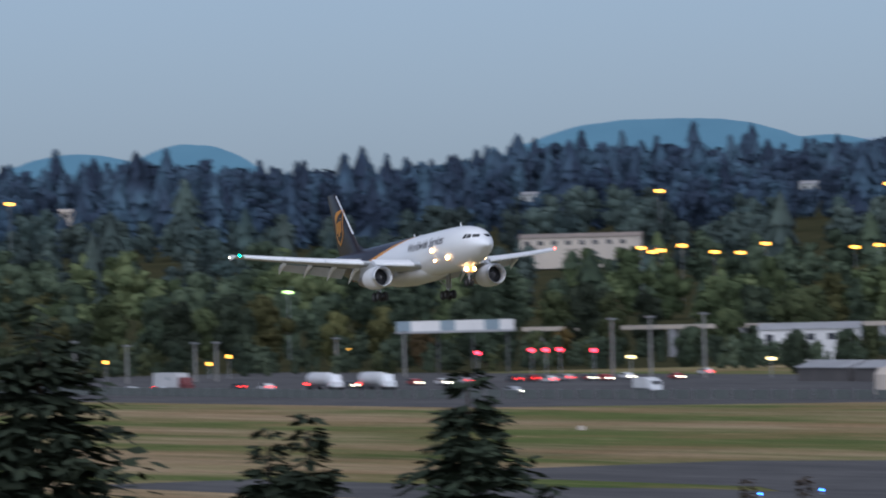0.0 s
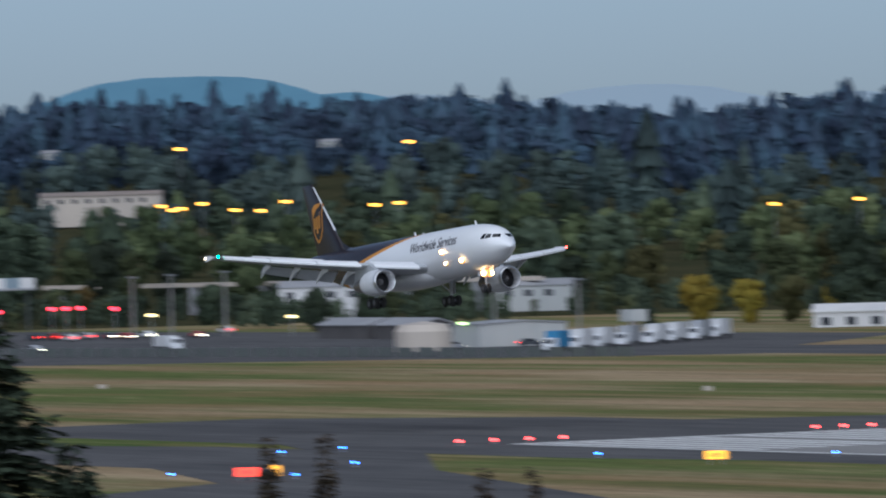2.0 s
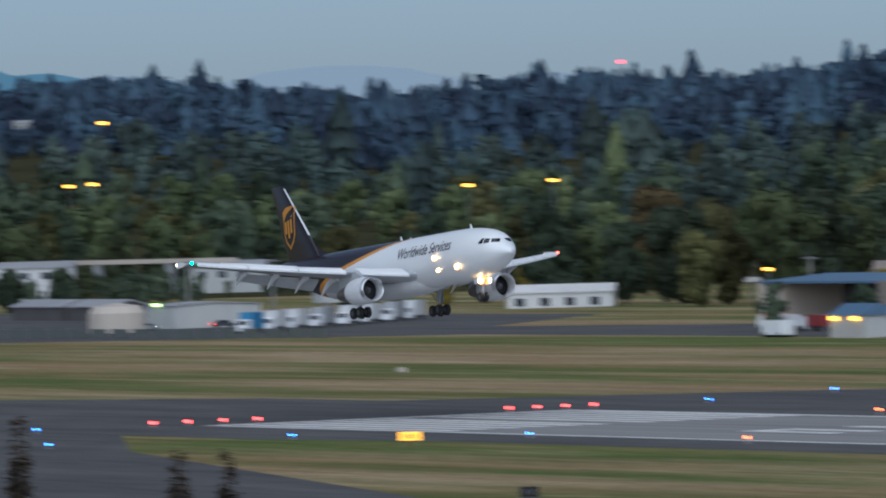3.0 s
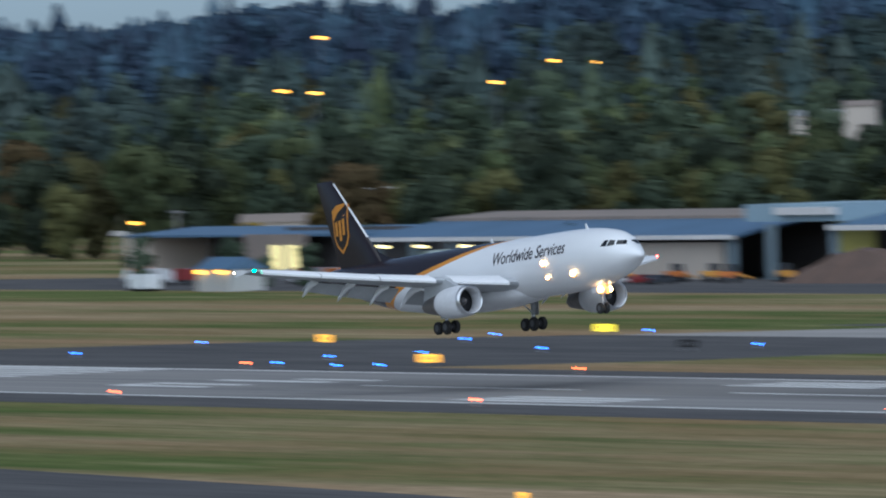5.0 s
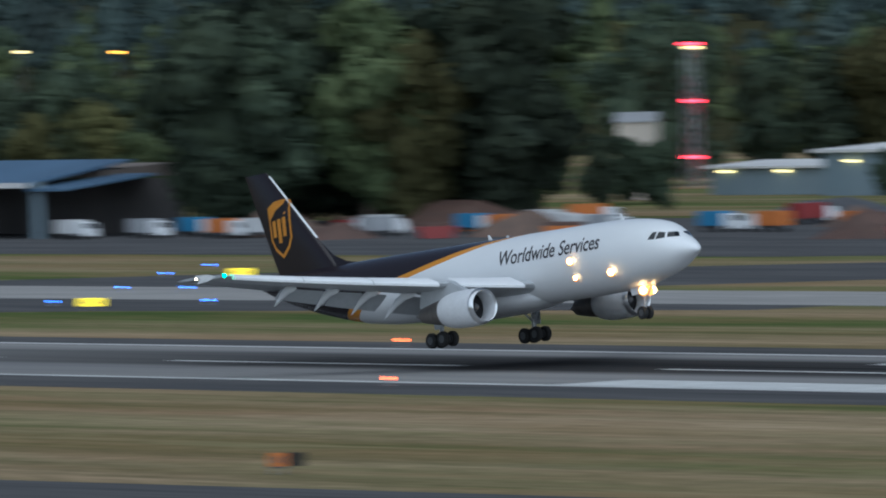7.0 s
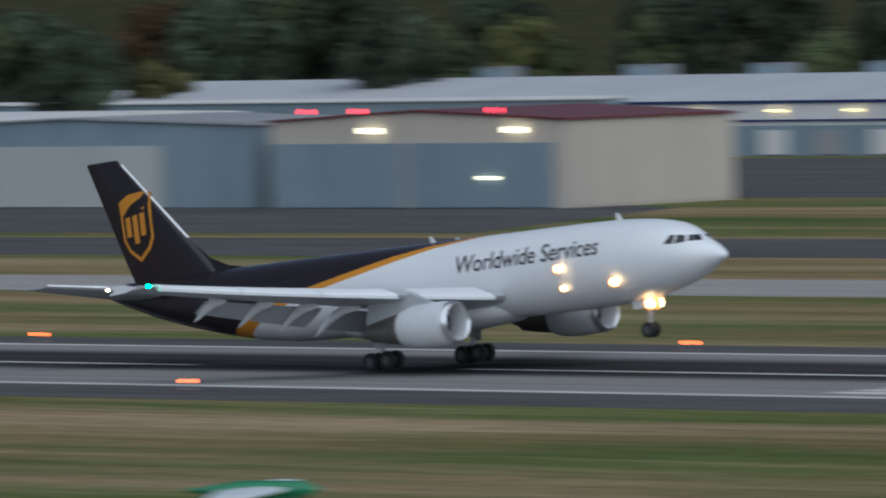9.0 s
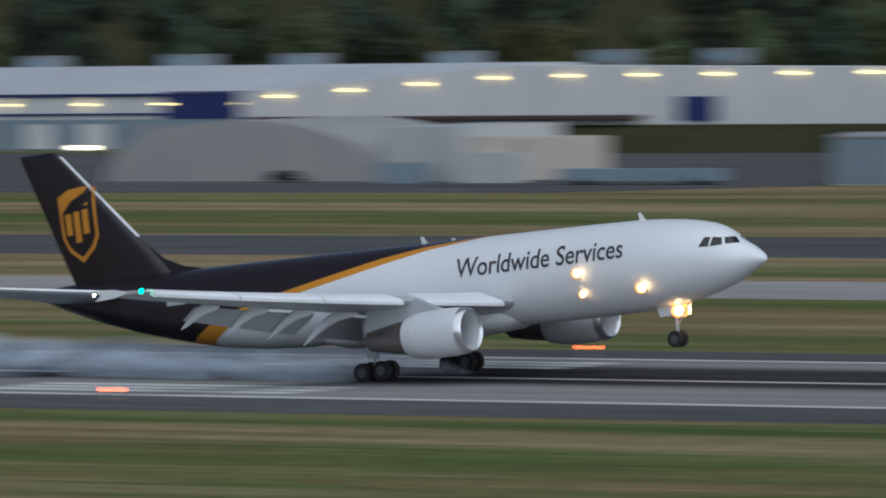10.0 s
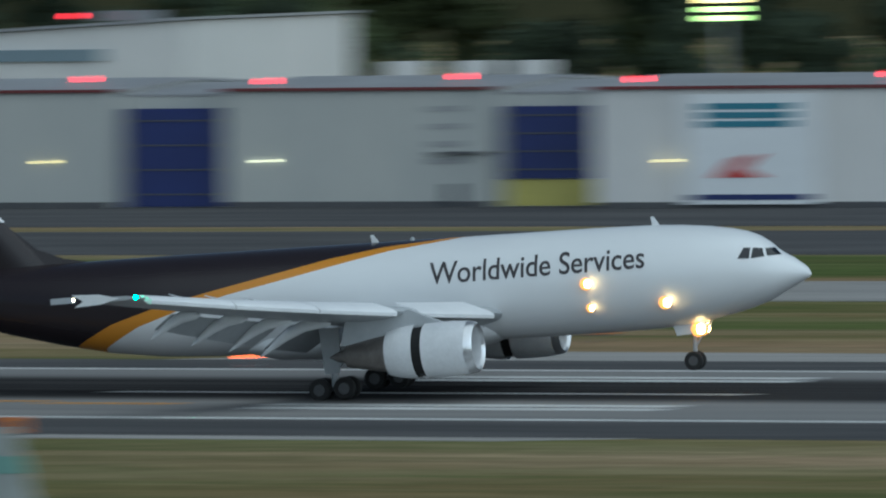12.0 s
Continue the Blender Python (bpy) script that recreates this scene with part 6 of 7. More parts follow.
def traffic():
    trailer(-1583, 618, 0, 13.5, 4.1, WHITE_VAN, "white box semi-trailer queued on the road")
    trailer(-1556, 641, 0, 11.0, 3.6, WHITE_VAN, "white tank trailer on the road", True)
    trailer(-1540, 646, 0, 11.0, 3.6, WHITE_VAN, "white tank trailer on the road", True)
    mix = box_truck(-1403, 645, 0, WHITE_VAN, 8, 2.9, "white utility truck on the perimeter road")
    paints = [WHITE_VAN, SILVER, DARK_CAR, RED_CAR]
    k = 0
    for yaw, r, turn in ((68.95, 1690, 0), (68.75, 1690, 0), (68.2, 1705, 180), (66.95, 1705, 0), (66.75, 1700, 0), (66.6, 1712, 180), (66.25, 1720, 180), (66.12, 1720, 180), (66.0, 1700, 180), (65.88, 1720, 180), (65.72, 1715, 0), (65.6, 1705, 0),
                         (65.45, 1720, 0), (66.25, 1560, 0), (67.4, 1690, 0), (65.1, 1700, 0), (64.9, 1760, 180), (63.3, 1470, 90), (62.75, 1480, 70), (62.5, 1485, 80), (68.0, 1688, 180)):
        x, y = polar(yaw, r)
        c = thing("car", ("white", "silver", "dark", "red")[k % 4] + " car with lit lamps in the traffic queue", "car", pose(x, y, 0.04, 0, 0, turn), "cars on the road")
        car_parts(c, paints[k % 4], lights=True)
        k += 1
    for i, (x, y) in enumerate(((-1258, 653), (-1268, 663), (-1277, 672), (-1286, 682), (-1296, 693), (-1307, 703), (-1318, 714), (-1329, 724))):
        box_truck(x, y, -48, BLUE_BOX if i == 0 else WHITE_VAN if i % 3 else SILVER, 7.5, 3.7, "blue box truck in the yard" if i == 0 else "white box truck parked in the row")
    yard = gable_house("yard_building", "white flat-sided yard building", -1336, -1325, 672, 690, 4.2, 4.8, PALE_GREY, GREY_ROOF, "x", 0.3)
    wall_lamp(yard, -1331, 671.8, 4.4, LAMP_GREENISH, 1.2, 0.5)
    dome = thing("salt_dome", "off-white domed tank in the yard", "tank", pose(-1308, 652, 0))
    part("shell", Shape().lathe_z([(0, 5.2), (3.6, 5.2), (4.8, 4.4), (5.4, 0.4)], (0, 0, 0), 20), CREAM, dome, smooth=30)
    for x0, x1, y in ((-1478, -1455, 713), (-1452, -1432, 713)):
        gable_house("yard_shed", "pale metal-roofed shed among trees", x0, x1, y, y + 8, 2.8, 4.2, SHADE, GREY_ROOF, "x", 0.4)
    guard = thing("control_hut", "pale control hut on a post", "hut", pose(-1340, 712, 0))
    part("post", Shape().rod((0, 0, 0), (0, 0, 3.6), 1.0), CREAM, guard)
    part("cabin", Shape().box(-2, 2, -2, 2, 3.6, 5.8, 0.3), PALE_GREY, guard)
    canopy = thing("fuel_canopy", "white canopy with a bright lamp", "canopy", pose(-1420, 850, 0))
    part("roof", Shape().box(-6, 6, -3, 3, 3.6, 4.5, 0.2), WHITE_WALL, canopy)
    for x in (-4, 4):
        part("post", Shape().rod((x, 0, 0), (x, 0, 3.6), 0.25), STEEL, canopy)
    part("lamp", Shape().box(-1, 1, -0.4, 0.4, 5.2, 5.8, 0.1), LAMP_YELLOW, canopy, "lit lamp")
    part("lamp_post", Shape().rod((0, 0, 4.5), (0, 0, 5.2), 0.08), STEEL, canopy)
    # yards beside the sheds
    r = np.random.default_rng(11)
    for i in range(12):
        x = -1120 + i * 7.5 + r.uniform(-2, 2)
        box_truck(x, 676 + r.uniform(-2, 5), float(r.choice([0, 180, 90])), [ORANGE, WHITE_VAN, RED_CAR, SILVER][i % 4], 6.5, 2.7, "work truck parked before the sheds")
    for i in range(14):
        x = -905 + i * 9 + r.uniform(-3, 3)
        box_truck(x, 700 + r.uniform(-6, 10) + i * 1.5, float(r.choice([0, 180, 90])), [WHITE_VAN, SILVER, BLUE_BOX, ORANGE, WHITE_VAN][i % 5], 6.5, 2.8, "work truck parked in the works yard")
    for i in range(9):
        x = -1030 + i * 8.5
        c = thing("loader", "yellow and orange machine parked in the depot", "machine", pose(x, 688 + r.uniform(-3, 3), 0, 0, 0, r.uniform(0, 180)))
        part("body", Shape().box(-1.8, 1.2, -0.9, 0.9, 0.8, 1.7, 0.2), ORANGE if i % 2 else YELLOW_PAINT, c)
        part("cab", Shape().box(-0.6, 0.8, -0.7, 0.7, 1.71, 2.8, 0.2), WIN, c)
        part("arm", Shape().rod((1.0, 0, 1.4), (3.2, 0, 0.6), 0.16), YELLOW_PAINT, c)
        for wx in (-1.1, 1.0):
            part("wheel", Shape().lathe_y([(-1.0, 0.3), (-0.95, 0.6), (0.95, 0.6), (1.0, 0.3)], (wx, 0, 0.6), 12), RUBBER, c)
    for x, y, l, hh in ((-880, 745, 40, 4.5), (-820, 765, 30, 3.5)):
        heap = thing("gravel_heap", "dark gravel heap in the works yard", "heap")
        v = [(x + l * (i / 10 - 0.5), y + 14 * (j / 6 - 0.5), max(0.0, hh * math.sin(math.pi * i / 10) * math.sin(math.pi * j / 6) * r.uniform(0.85, 1.1))) for i in range(11) for j in range(7)]
        part("mound", Shape().add(v, [(i * 7 + j, (i + 1) * 7 + j, (i + 1) * 7 + j + 1, i * 7 + j + 1) for i in range(10) for j in range(6)]), RUST if x < -850 else DARK_GREY, heap)
    for i in range(20):
        x = -880 + i * 8.2 + r.uniform(-3, 3)
        y = 706 + r.uniform(-10, 55)
        if i % 3 == 0:
            c = thing("skip", "steel waste skip in the works yard", "skip", pose(x, y, 0, 0, 0, r.uniform(0, 90)))
            part("body", Shape().profile_y([(-2.0, 0.1), (2.0, 0.1), (2.8, 1.7), (-2.8, 1.7)], -1.1, 1.1), [RED_CAR, ORANGE, BLUE_BOX][i % 2], c)
            part("rubble", Shape().box(-2.4, 2.4, -1.0, 1.0, 1.71, 2.2, 0.4), RUST, c)
        elif i % 3 == 1:
            c = thing("rubble_heap", "brown rubble heap in the works yard", "heap", pose(x, y, -0.1, 0, 0, r.uniform(0, 90)))
            q = 3.0 + r.uniform(0, 2.5)
            v = [(q * 1.6 * (a / 6 - 0.5) * 2, q * (b / 6 - 0.5) * 2, 0.8 * q * math.sin(math.pi * a / 6) * math.sin(math.pi * b / 6) * r.uniform(0.75, 1.15)) for a in range(7) for b in range(7)]
            part("mound", Shape().add(v, [(a * 7 + b, (a + 1) * 7 + b, (a + 1) * 7 + b + 1, a * 7 + b + 1) for a in range(6) for b in range(6)]), [RUST, WOODCHIP, DARK_GREY][i % 2 + (i % 5 == 0)], c)
        else:
            box_truck(x, y, float(r.choice([0, 180, 90, 30])), [RED_CAR, WHITE_VAN, ORANGE, WHITE_VAN][i % 4], 7, 3.0, "work truck parked in the works yard")
    for i in range(11):
        c = thing("car", ("white", "silver", "dark", "red")[(i * 3) % 4] + " car parked before the depot shed", "car", pose(-1036 + i * 5.6 + r.uniform(-1, 1), 682 + r.uniform(-2, 2), 0, 0, 0, 90 + r.uniform(-12, 12)), "cars before the depot")
        car_parts(c, paints[(i * 3) % 4])
    silo = thing("white_silo", "small white silo in the yard", "tank", pose(-926, 690, 0))
    part("shell", Shape().lathe_z([(0, 2.2), (5.4, 2.2), (6.2, 0.4)], (0, 0, 0), 16), WHITE_WALL, silo)


def poles():
    for yaw, r, h in ((69.35, 1960, 9.3), (68.98, 1850, 9.0), (68.5, 1850, 9.2), (68.35, 1850, 9.2), (67.5, 1958, 8.6), (67.02, 1850, 10.5), (65.55, 1760, 13.0), (65.28, 1740, 13.4), (64.9, 1713, 14.0), (63.0, 1650, 11.0), (62.4, 1640, 11), (58.6, 1500, 10)):
        x, y = polar(yaw, r)
        p = thing("utility_pole", "tall pale utility pole beside the road", "pole", pose(x, y, 0))
        part("shaft", Shape().rod((0, 0, 0), (0, 0, h), 0.34, 0.26, 8), surface("weathered_pole", (0.24, 0.235, 0.22), (0.2, 0.19, 0.18), 0.5) if yaw > 69.3 else bpy.data.materials["weathered_pole"], p)
        part("crossarm", Shape().box(-2.4, 2.4, -0.12, 0.12, h - 0.5, h - 0.15), STEEL, p)
    for yaw, el, r, m in ((69.13, -0.62, 1900, LAMP_SODIUM), (68.4, -0.65, 1900, LAMP_SODIUM), (68.26, -0.6, 1900, LAMP_SODIUM), (67.42, -0.57, 1958, LAMP_SODIUM), (66.5, -0.62, 1760, LAMP_RED), (66.12, -0.61, 1753, LAMP_RED), (66.02, -0.61, 1753, LAMP_RED), (65.92, -0.61, 1753, LAMP_RED), (65.68, -0.62, 1753, LAMP_RED)):
        x, y = polar(yaw, r)
        z = EYE[2] + r * math.tan(radians(el)) + 0.2
        red = m is LAMP_RED
        p = thing("traffic_signal" if red else "street_lamp", "traffic signal showing red on a mast" if red else "orange street lamp beside the road", "signal" if red else "lamp", pose(x, y, 0))
        part("mast", Shape().rod((0, 0, 0), (0, 0, z), 0.12, 0.1, 7), STEEL, p)
        part("lamp_head", Shape().box(-0.75, 0.75, -0.3, 0.2, z - 0.3, z + 0.35, 0.1), m, p, "lit red lens" if red else "lit orange head")
    # orange and pale lamps scattered in the woods
    for yaw, el, r, m in ((69.78, 0.52, 2900, LAMP_SODIUM), (65.19, 0.50, 3050, LAMP_SODIUM), (65.33, 0.10, 2600, LAMP_SODIUM), (65.25, 0.07, 2600, LAMP_SODIUM), (65.19, 0.08, 2600, LAMP_SODIUM), (65.04, 0.11, 2600, LAMP_SODIUM), (64.81, 0.06, 2600, LAMP_SODIUM), (64.63, 0.05, 2600, LAMP_SODIUM),
                          (64.45, 0.11, 2600, LAMP_SODIUM), (63.82, 0.07, 2560, LAMP_SODIUM), (63.65, 0.08, 2500, LAMP_SODIUM), (67.83, -0.15, 2150, LAMP_GREENISH), (63.57, 0.51, 3050, LAMP_SODIUM), (60.4, 0.02, 1900, LAMP_SODIUM), (57.55, 0.62, 3200, LAMP_SODIUM), (57.83, 0.25, 2500, LAMP_SODIUM), (57.6, 0.23, 2500, LAMP_SODIUM),
                          (55.9, 0.41, 2900, LAMP_SODIUM), (56.32, 0.27, 2600, LAMP_SODIUM), (55.63, 0.39, 2900, LAMP_SODIUM), (52.7, 0.09, 2050, LAMP_YELLOW), (52.02, 0.07, 2050, LAMP_SODIUM), (58.9, -0.65, 1500, LAMP_SODIUM), (59.2, -0.72, 1600, LAMP_WHITE), (65.42, -0.72, 1790, LAMP_YELLOW), (64.43, -0.83, 1700, LAMP_YELLOW), (61.0, 0.0, 2300, LAMP_SODIUM),
                          (27.2, -0.75, 1010, LAMP_SODIUM), (25.3, -0.72, 1010, LAMP_YELLOW), (24.9, -0.62, 1010, LAMP_SODIUM), (45.0, 0.18, 1300, LAMP_YELLOW), (44.6, 0.18, 1300, LAMP_YELLOW), (45.1, 0.03, 1300, LAMP_GREENISH), (44.8, 0.03, 1300, LAMP_GREENISH)):
        x, y = polar(yaw, r)
        g = float(terrain(x, y))
        z = max(EYE[2] + r * math.tan(radians(el)), g + 4)
        p = thing("street_lamp", "lit street lamp among the trees", "lamp", pose(x, y, g), "lamps in the woods")
        part("pole", Shape().rod((0, 0, 0), (0, 0, z - g), 0.14, 0.1, 6), STEEL, p)
        w = r / 2300
        part("lamp_head", Shape().box(-0.9 * w, 0.9 * w, -0.9 * w, 0.9 * w, z - g - 0.35 * w, z - g + 0.35 * w, 0.1), m, p, "lit head")
    mast = thing("radio_mast", "lattice radio mast with red lamps at three levels", "mast", pose(-1052, 948, 0))
    s = Shape()
    for z0 in np.arange(0, 25, 2.5):
        for (ax, ay), (bx, by) in zip(((-1, -1), (1, -1), (1, 1), (-1, 1)), ((1, -1), (1, 1), (-1, 1), (-1, -1))):
            w0, w1 = 1.3 - z0 * 0.02, 1.3 - (z0 + 2.5) * 0.02
            s.rod((ax * w0, ay * w0, z0), (ax * w1, ay * w1, z0 + 2.5), 0.11, None, 5)
            s.rod((ax * w0, ay * w0, z0), (bx * w1, by * w1, z0 + 2.5), 0.07, None, 4)
    part("lattice", s, STEEL, mast)
    for z, m in ((5.5, LAMP_RED), (15.3, LAMP_RED), (25.3, LAMP_RED)):
        part("warning_lamp", Shape().box(-2.2, 2.2, -0.3, 0.3, z - 0.22, z + 0.22, 0.1), m, mast, "lit red lamps")
    part("top_lamp", Shape().box(-1.0, 2.0, -0.3, 0.3, 24.4, 24.85, 0.1), LAMP_YELLOW, mast)
    beacon = thing("ridge_mast", "slim mast with a red lamp on the ridge", "mast", pose(*polar(59.9, 4000), 0))
    part("pole", Shape().rod((0, 0, 20), (0, 0, 84), 0.5, 0.3), STEEL, beacon)
    part("lamp", Shape().box(-1.0, 1.0, -0.6, 0.6, 83, 84.3, 0.2), LAMP_RED, beacon, "lit red lamp")
    # buildings seen among the woods
    for yaw, r, w, top, wall, roof, lab in HOUSES:
        x, y = polar(yaw, r)
        g = float(terrain(x, y))
        b = gable_house("distant_building", lab, -w / 2, w / 2, -6, 6, top - g - 1.5, top - g, bpy.data.materials[wall], bpy.data.materials[roof], "x", 0.4)
        b.matrix_world = pose(x, y, g, 0, 0, yaw - 4)
        for k in range(int(w // 5) if w > 10 else 0):
            part("window", Shape().box(-w / 2 + 1.5 + k * 5, -w / 2 + 3.5 + k * 5, -6.1, -6.003, top - g - 4.2, top - g - 2.6), WIN, b)
    bridge = thing("elevated_hall", "white panelled hall on posts above the road", "building", pose(-1717, 741, 0, 0, 0, 66.7))
    for k in range(8):
        part("panel", Shape().box(-13.6 + k * 3.4, -10.22 + k * 3.4, -3, 3, 10.2, 12.5), WHITE_WALL if k % 3 else BLUE_GREY, bridge)
    part("deck", Shape().box(-13.7, 13.7, -3.2, 3.2, 9.7, 10.18), GREY_ROOF, bridge)
    for x in (-12, -4, 4, 12):
        part("post", Shape().rod((x, 0, -1), (x, 0, 9.7), 0.22), DARK_GREY, bridge)
    via = thing("viaduct", "long pale viaduct parapet behind the road", "bridge", pose(-1800, 905, 0, 0, 0, 22))
    part("parapet", Shape().box(-140, 30, -1, 1, 7.6, 8.7), CREAM, via)
    for x in range(-135, 30, 24):
        part("pier", Shape().box(x - 1, x + 1, -0.8, 0.8, 0, 7.55), GREY_ROOF, via)
    fence = thing("perimeter_fence", "grey chain-link fence along the perimeter road", "fence")
    for k in range(70):
        x = -1640 + k * 6.4
        y = 598 + max(0, (k - 30)) * 0.9
        part("post", Shape().box(x - 0.07, x + 0.07, y - 0.07, y + 0.07, 0, 1.9), STEEL, fence)
        part("mesh_panel", Shape().box(x + 0.1, x + 6.3, y - 0.02, y + 0.02, 0.1, 1.7), bpy.data.materials.get("fence_mesh") or surface("fence_mesh", (0.12, 0.135, 0.125), (0.10, 0.11, 0.105), 0.6), fence)


# ---- airfield lights and signs ----
EDGE = glow("runway_edge_lamp", (1.0, 0.13, 0.03), 8.0)
BLUE = glow("blue_taxiway_lamp", (0.06, 0.22, 1.0), 10.0)
THRESH = glow("red_threshold_lamp", (1.0, 0.06, 0.05), 8.0)
SIGN_AMBER = glow("lit_amber_sign", (1.0, 0.42, 0.03), 1.0)
SIGN_YELLOW = glow("lit_yellow_sign", (1.0, 0.72, 0.02), 0.9)
SIGN_RED = glow("lit_red_sign", (1.0, 0.06, 0.03), 1.3)


def facing(x, y):
    return math.degrees(math.atan2(-x, y))


def fixture(name, label, category, group, x, y, material, r, z=0.45, base=0.05):
    key = name + material.name
    lamp_me = bpy.data.meshes.get(key + "_lens") or Shape().lathe_z([(0, r * 0.8), (r * 0.5, r), (r, r * 0.9), (r * 1.4, r * 0.3)], (0, 0, z), 10).mesh(key + "_lens", material)
    stem_me = bpy.data.meshes.get(key + "_stem") or Shape().rod((0, 0, -0.02), (0, 0, z), 0.07, 0.06, 6).lathe_z([(0, 0.22), (0.06, 0.2)], (0, 0, 0), 8).mesh(key + "_stem", STEEL)
    root = thing(name, label, category, pose(x, y, base), group)
    part("lens", lamp_me, material, root, "lit lens")
    part("stem", stem_me, STEEL, root)


def airfield_lights():
    for k in range(26):
        x = -710 + 60.96 * k
        if k:
            fixture("edge_light", "orange-red runway edge light on a short stem", "light", "runway edge lights", x, 388.8, EDGE, 0.17)
        fixture("edge_light", "orange-red runway edge light on a short stem", "light", "runway edge lights", x, 441.2, EDGE, 0.17)
    for y in (388.5, 392.6, 396.8, 400.9, 431.5, 435, 438.5, 442):
        fixture("threshold_light", "red runway end light", "light", "runway end lights", -771 - (412 - y) * 0.02, y, THRESH, 0.2, 0.3)
    for x, y in ((-710, 445), (-722, 459), (-694, 442), (-689, 444), (-721, 470), (-716, 482), (-758, 500), (-758, 525), (-696, 496), (-678, 503), (-660, 506), (-642, 512), (-622, 516), (-603, 513), (-692, 540), (-682, 541), (-664, 542), (-637, 539), (-617, 541),
                 (-730, 576), (-710, 571), (-752, 600), (-723, 626), (-771, 457), (-714, 375), (-689, 388), (-718, 350), (-766, 372), (-707, 325), (-692, 331), (-760, 362), (-385, 554), (-391, 554), (-264, 558), (-270, 558), (-258, 558), (-164, 556), (-550, 556), (-545, 519), (-520, 556), (-500, 520), (-470, 556), (-440, 519), (-770, 512), (-790, 485)):
        fixture("taxiway_light", "small blue taxiway light", "light", "taxiway lights", x, y, BLUE, 0.13, 0.35, 0.06)

    def sign(x, y, w, h, face, label, z=0.5, dark=0.0):
        s = thing("taxiway_sign", label, "sign", pose(x, y, 0, 0, 0, facing(x, y)))
        part("face", Shape().box(-w / 2, w / 2, -0.16, 0.16, z, z + h, 0.05), face, s)
        part("frame", Shape().box(-w / 2 - 0.06, w / 2 + 0.06, -0.1, 0.1, z - 0.1, z - 0.01), DARK_GREY, s)
        for k in (-0.3, 0.3):
            part("leg", Shape().rod((k * w, 0, 0), (k * w, 0, z - 0.1), 0.05), STEEL, s)
        if dark:
            part("dark_panel", Shape().box(w / 2 + 0.08, w / 2 + 0.08 + dark, -0.16, 0.16, z, z + h, 0.05), BLACK, s)
        for k in (-0.22, 0.0, 0.2):
            part("glyph_bar", Shape().box(k * w - 0.05 * w, k * w + 0.05 * w, -0.2, -0.165, z + h * 0.25, z + h * 0.75), DARK_GREY, s)

    for x, y, w, face, lab in ((-684, 372, 2.6, SIGN_AMBER, "amber lit taxiway sign"), (-689, 450, 2.6, SIGN_AMBER, "amber lit taxiway sign"), (-770, 489, 1.8, SIGN_AMBER, "amber lit taxiway sign"), (-761, 521, 2.6, SIGN_YELLOW, "yellow lit taxiway sign"),
                               (-642, 497, 2.9, SIGN_YELLOW, "yellow lit taxiway sign"), (-710, 571, 3.0, SIGN_YELLOW, "yellow lit taxiway sign"), (-696, 487, 2.6, BLACK, "dark back of a taxiway sign"), (-375, 304, 1.3, ORANGE, "amber lit sign beside a dark panel"),
                               (-692, 326, 2.8, SIGN_RED, "red lit holding sign"), (-149, 469, 2.2, ORANGE, "amber sign beside the taxiway exit"), (-149, 373, 1.8, ORANGE, "amber sign beside the runway"), (-549, 309, 1.8, BLACK, "dark back of a taxiway sign")):
        sign(x, y, w * 0.8, 0.8, face, lab, dark=1.0 if x == -375 else 0.0)
    sign(-690, 328, 1.0, 1.0, SIGN_AMBER, "amber end of the holding sign")
    post = thing("marker_post", "amber lit marker beside the taxiway", "sign", pose(-420, 281, 0, 0, 0, facing(-420, 281)))
    part("panel", Shape().box(-0.28, 0.28, -0.16, 0.16, 0.1, 1.6, 0.05), SIGN_AMBER, post)
    for k in (-0.15, 0.02, 0.17):
        part("dark_slit", Shape().box(k - 0.03, k + 0.03, -0.2, -0.165, 0.3, 1.4), YELLOW_PAINT, post)
    for x, y in ((-463, 457), (-160, 466)):
        b = thing("cable_box", "pale green cable box in the grass", "box", pose(x, y, 0))
        part("body", Shape().box(-0.9, 0.9, -0.5, 0.5, 0, 1.0, 0.1), PALE_GREY, b)
    for x, y in ((-1105, 497), (-958, 520)):
        b = thing("cable_box", "small pale box in the grass", "box", pose(x, y, 0))
        part("body", Shape().box(-0.6, 0.6, -0.5, 0.5, 0, 0.6, 0.1), CREAM, b)
    red = thing("vehicle_beacon", "red lit marker on a pale stand", "light", pose(-500, 628, 0))
    part("stand", Shape().box(-1.6, 1.6, -0.6, 0.6, 0, 1.2, 0.2), PALE_GREY, red)
    part("lamp", Shape().box(-0.9, 0.9, -0.3, 0.3, 1.3, 1.7, 0.1), THRESH, red, "lit red lamp")
    # parked turboprop tail and a fin-like post close to the viewer
    t = thing("parked_turboprop", "green T-tail of a parked turboprop", "airplane", pose(-181, 209, 0, 0, 0, 30))
    GREEN = surface("green_tail_paint", (0.02, 0.20, 0.09), (0.018, 0.17, 0.08), 0.5, rough=0.3)
    part("fin", Shape().rings([aerofoil((2.2, 0, 3.0), 4.6, 0.11, vertical=True), aerofoil((0.6, 0, 8.0), 3.2, 0.11, vertical=True)]), GREEN, t, "green fin", smooth=40)
    part("tailplane", Shape().rings([aerofoil((0.3 - abs(y) * 0.1, y, 8.15), 2.4 - abs(y) * 0.2, 0.11) for y in (-4.6, -2, 0, 2, 4.6)]), WHITE_PAINT, t, "white tailplane", smooth=40)
    part("bullet", Shape().lathe_x([(1.4, 0.03), (0.9, 0.3), (-1.4, 0.32), (-3.2, 0.05)], (0, 0, 8.15), 14), GREEN, t, smooth=50)
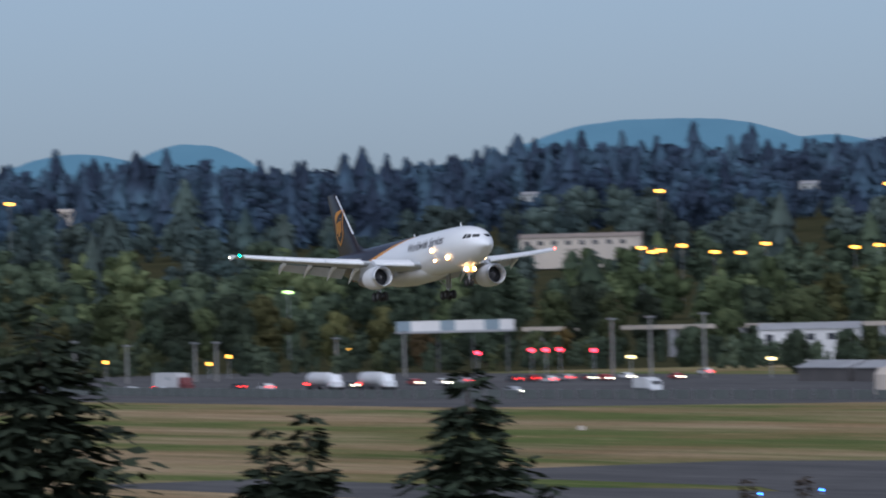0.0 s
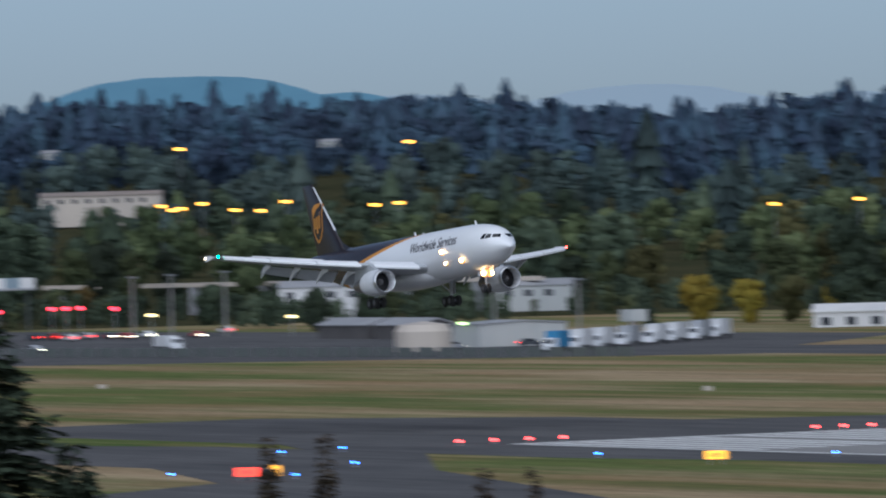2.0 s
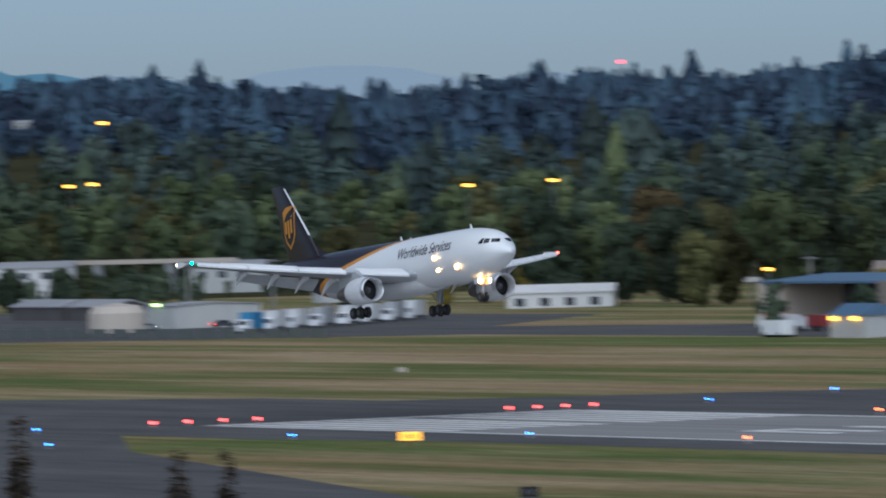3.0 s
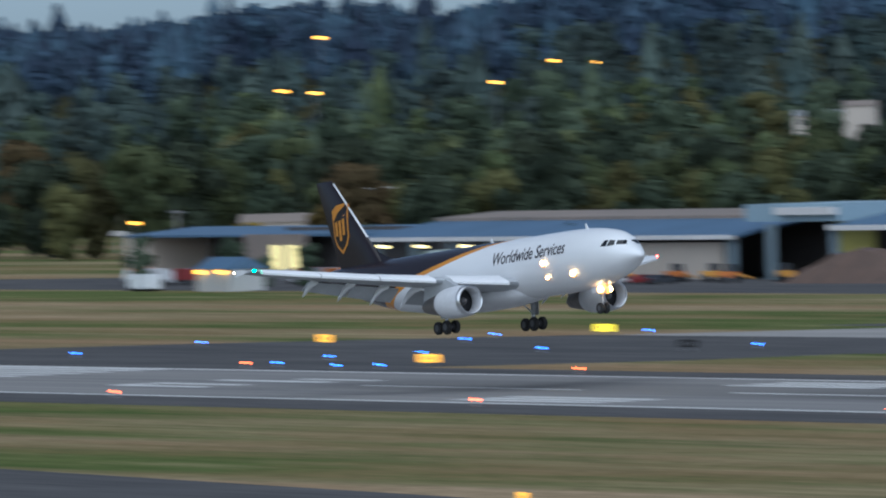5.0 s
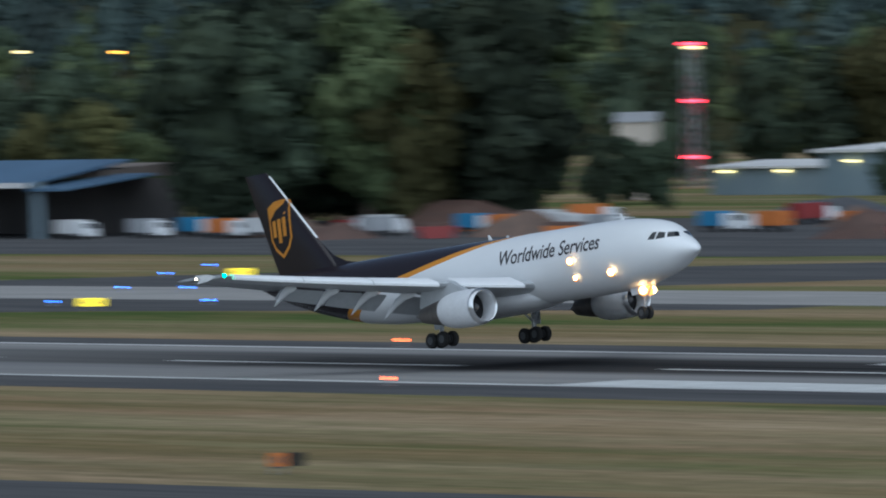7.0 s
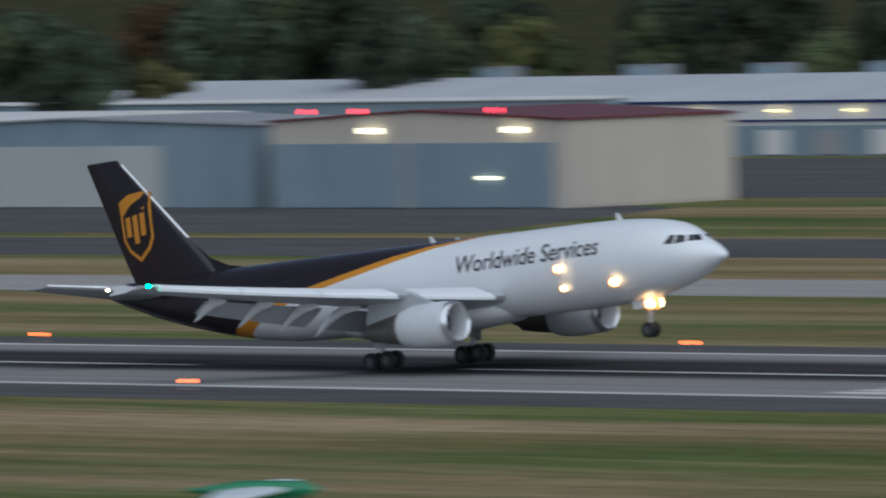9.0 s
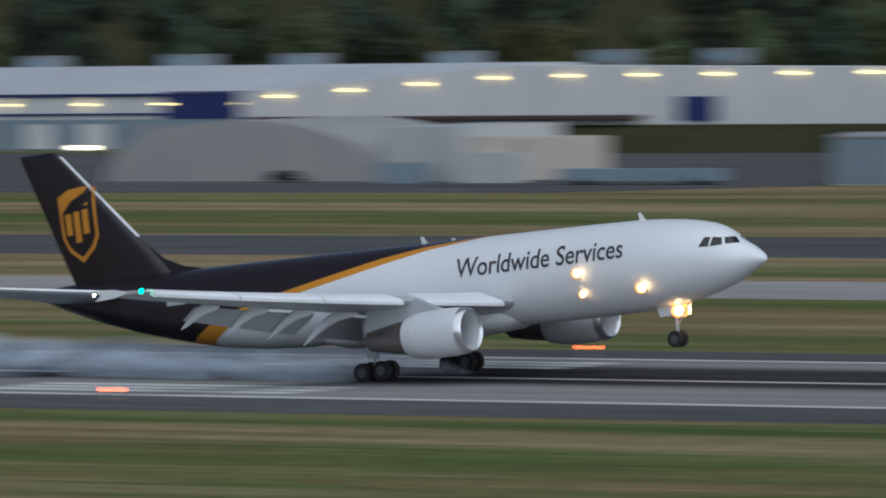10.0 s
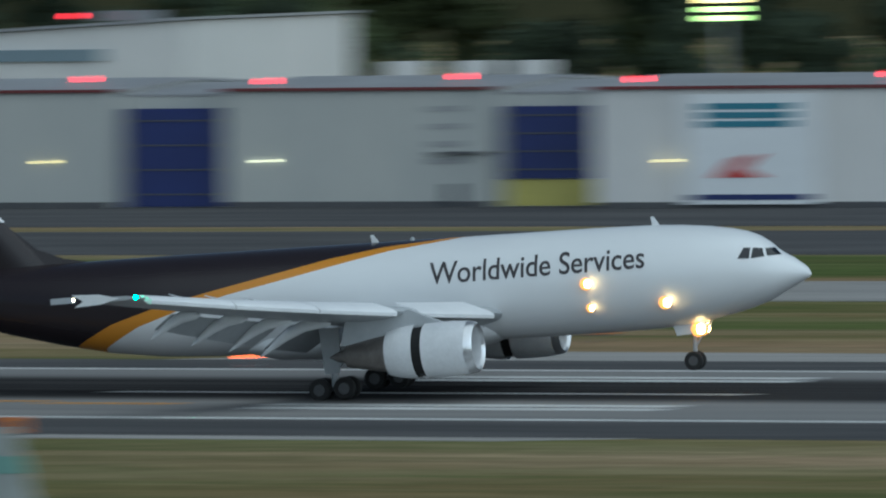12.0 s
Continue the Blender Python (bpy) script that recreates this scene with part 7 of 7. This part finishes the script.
    part("rear_body", Shape().lathe_x([(12, 1.35), (6, 1.35), (1, 1.0), (-3, 0.35)], (0, 0, 2.6), 20), WHITE_PAINT, t, smooth=50)
    for yy in (-0.6, 0.6):
        part("wheel", Shape().lathe_y([(-0.12, 0.25), (-0.12, 0.45), (0.12, 0.45), (0.12, 0.25)], (8, yy * 3, 0.45), 12), RUBBER, t)
        part("leg", Shape().rod((8, yy * 3, 0.45), (8, yy * 1.6, 2.2), 0.12), STEEL, t)
    p = thing("parked_jet_tail", "pale grey fin of a parked jet with a teal band", "airplane", pose(-102, 259.5, -1.25, 0, 0, 20))
    part("fin", Shape().rings([aerofoil((0.6, 0, 2.0), 2.8, 0.12, vertical=True), aerofoil((-1.45, 0, 9.4), 1.3, 0.12, vertical=True)]), surface("grey_fin_paint", (0.30, 0.32, 0.32), (0.24, 0.26, 0.26), 0.4), p, smooth=40)
    part("band", Shape().rings([aerofoil((-0.95, 0, 7.8), 1.7, 0.15, vertical=True), aerofoil((-1.1, 0, 8.4), 1.55, 0.15, vertical=True)]), surface("teal_band_paint", (0.16, 0.30, 0.27), (0.14, 0.26, 0.24), 0.5), p)
    part("rear_body", Shape().lathe_x([(14, 1.4), (6, 1.4), (1, 1.0), (-3, 0.4)], (0, 0, 2.4), 20), WHITE_PAINT, p, smooth=50)
    for yy in (-0.6, 0.6):
        part("wheel", Shape().lathe_y([(-0.12, 0.25), (-0.12, 0.45), (0.12, 0.45), (0.12, 0.25)], (9, yy * 3, 0.45), 12), RUBBER, p)
        part("leg", Shape().rod((9, yy * 3, 0.45), (9, yy * 1.6, 2.0), 0.12), STEEL, p)


# ---- tyre smoke in drifting puffs ----
def smoke():
    m, tree, bsdf = principled("tyre_smoke")
    bsdf.inputs["Base Color"].default_value = (0.62, 0.70, 0.80, 1)
    bsdf.inputs["Roughness"].default_value = 1.0
    bsdf.inputs["Specular IOR Level"].default_value = 0.0
    thin = noise_node(tree, 0.55, (0.6, 1, 1), detail=5, low=0.38, high=0.75)
    tree.links.new(math_node(tree, "MULTIPLY", thin, 0.42), bsdf.inputs["Alpha"])
    r = np.random.default_rng(3)
    for side, y in (("near", 409.5), ("far", 419.0)):
        for k in range(22):
            x = -338.0 + k * 2.6 + r.uniform(-0.6, 0.6)
            t0 = 9.32 + (x + 330.0) / 66.5 if x > -330 else 9.32
            if t0 > 10.05:
                continue
            sx, sy, sz = r.uniform(2.4, 4.2), r.uniform(0.9, 1.5), r.uniform(0.7, 1.15)
            rows = []
            for i in range(7):
                p = math.pi * (i + 0.35) / 6.7
                rows.append([(sx * math.sin(p) * math.cos(a) * (1 + 0.15 * math.sin(3 * a + k)), sy * math.sin(p) * math.sin(a) * (1 + 0.12 * math.sin(2 * a + k)), sz * math.cos(p) * (1 + 0.1 * math.sin(a + k))) for a in np.linspace(0, 2 * math.pi, 14, endpoint=False)])
            puff = new("smoke_puff", Shape().rings(rows).mesh("smoke_puff", m, 80))
            tagged(puff, "thin bluish white puff of tyre smoke", "smoke", "tyre smoke")
            puff.visible_shadow = True
            PUFFS.append((puff, float(x), float(y + r.uniform(-0.6, 0.6)), float(sz * 0.75), float(t0), float(r.uniform(0.2, 0.7))))


hangar_row()
grey_block()
cream_hangar()
warehouse()
blue_sheds()
traffic()
poles()
airfield_lights()
smoke()


motions()
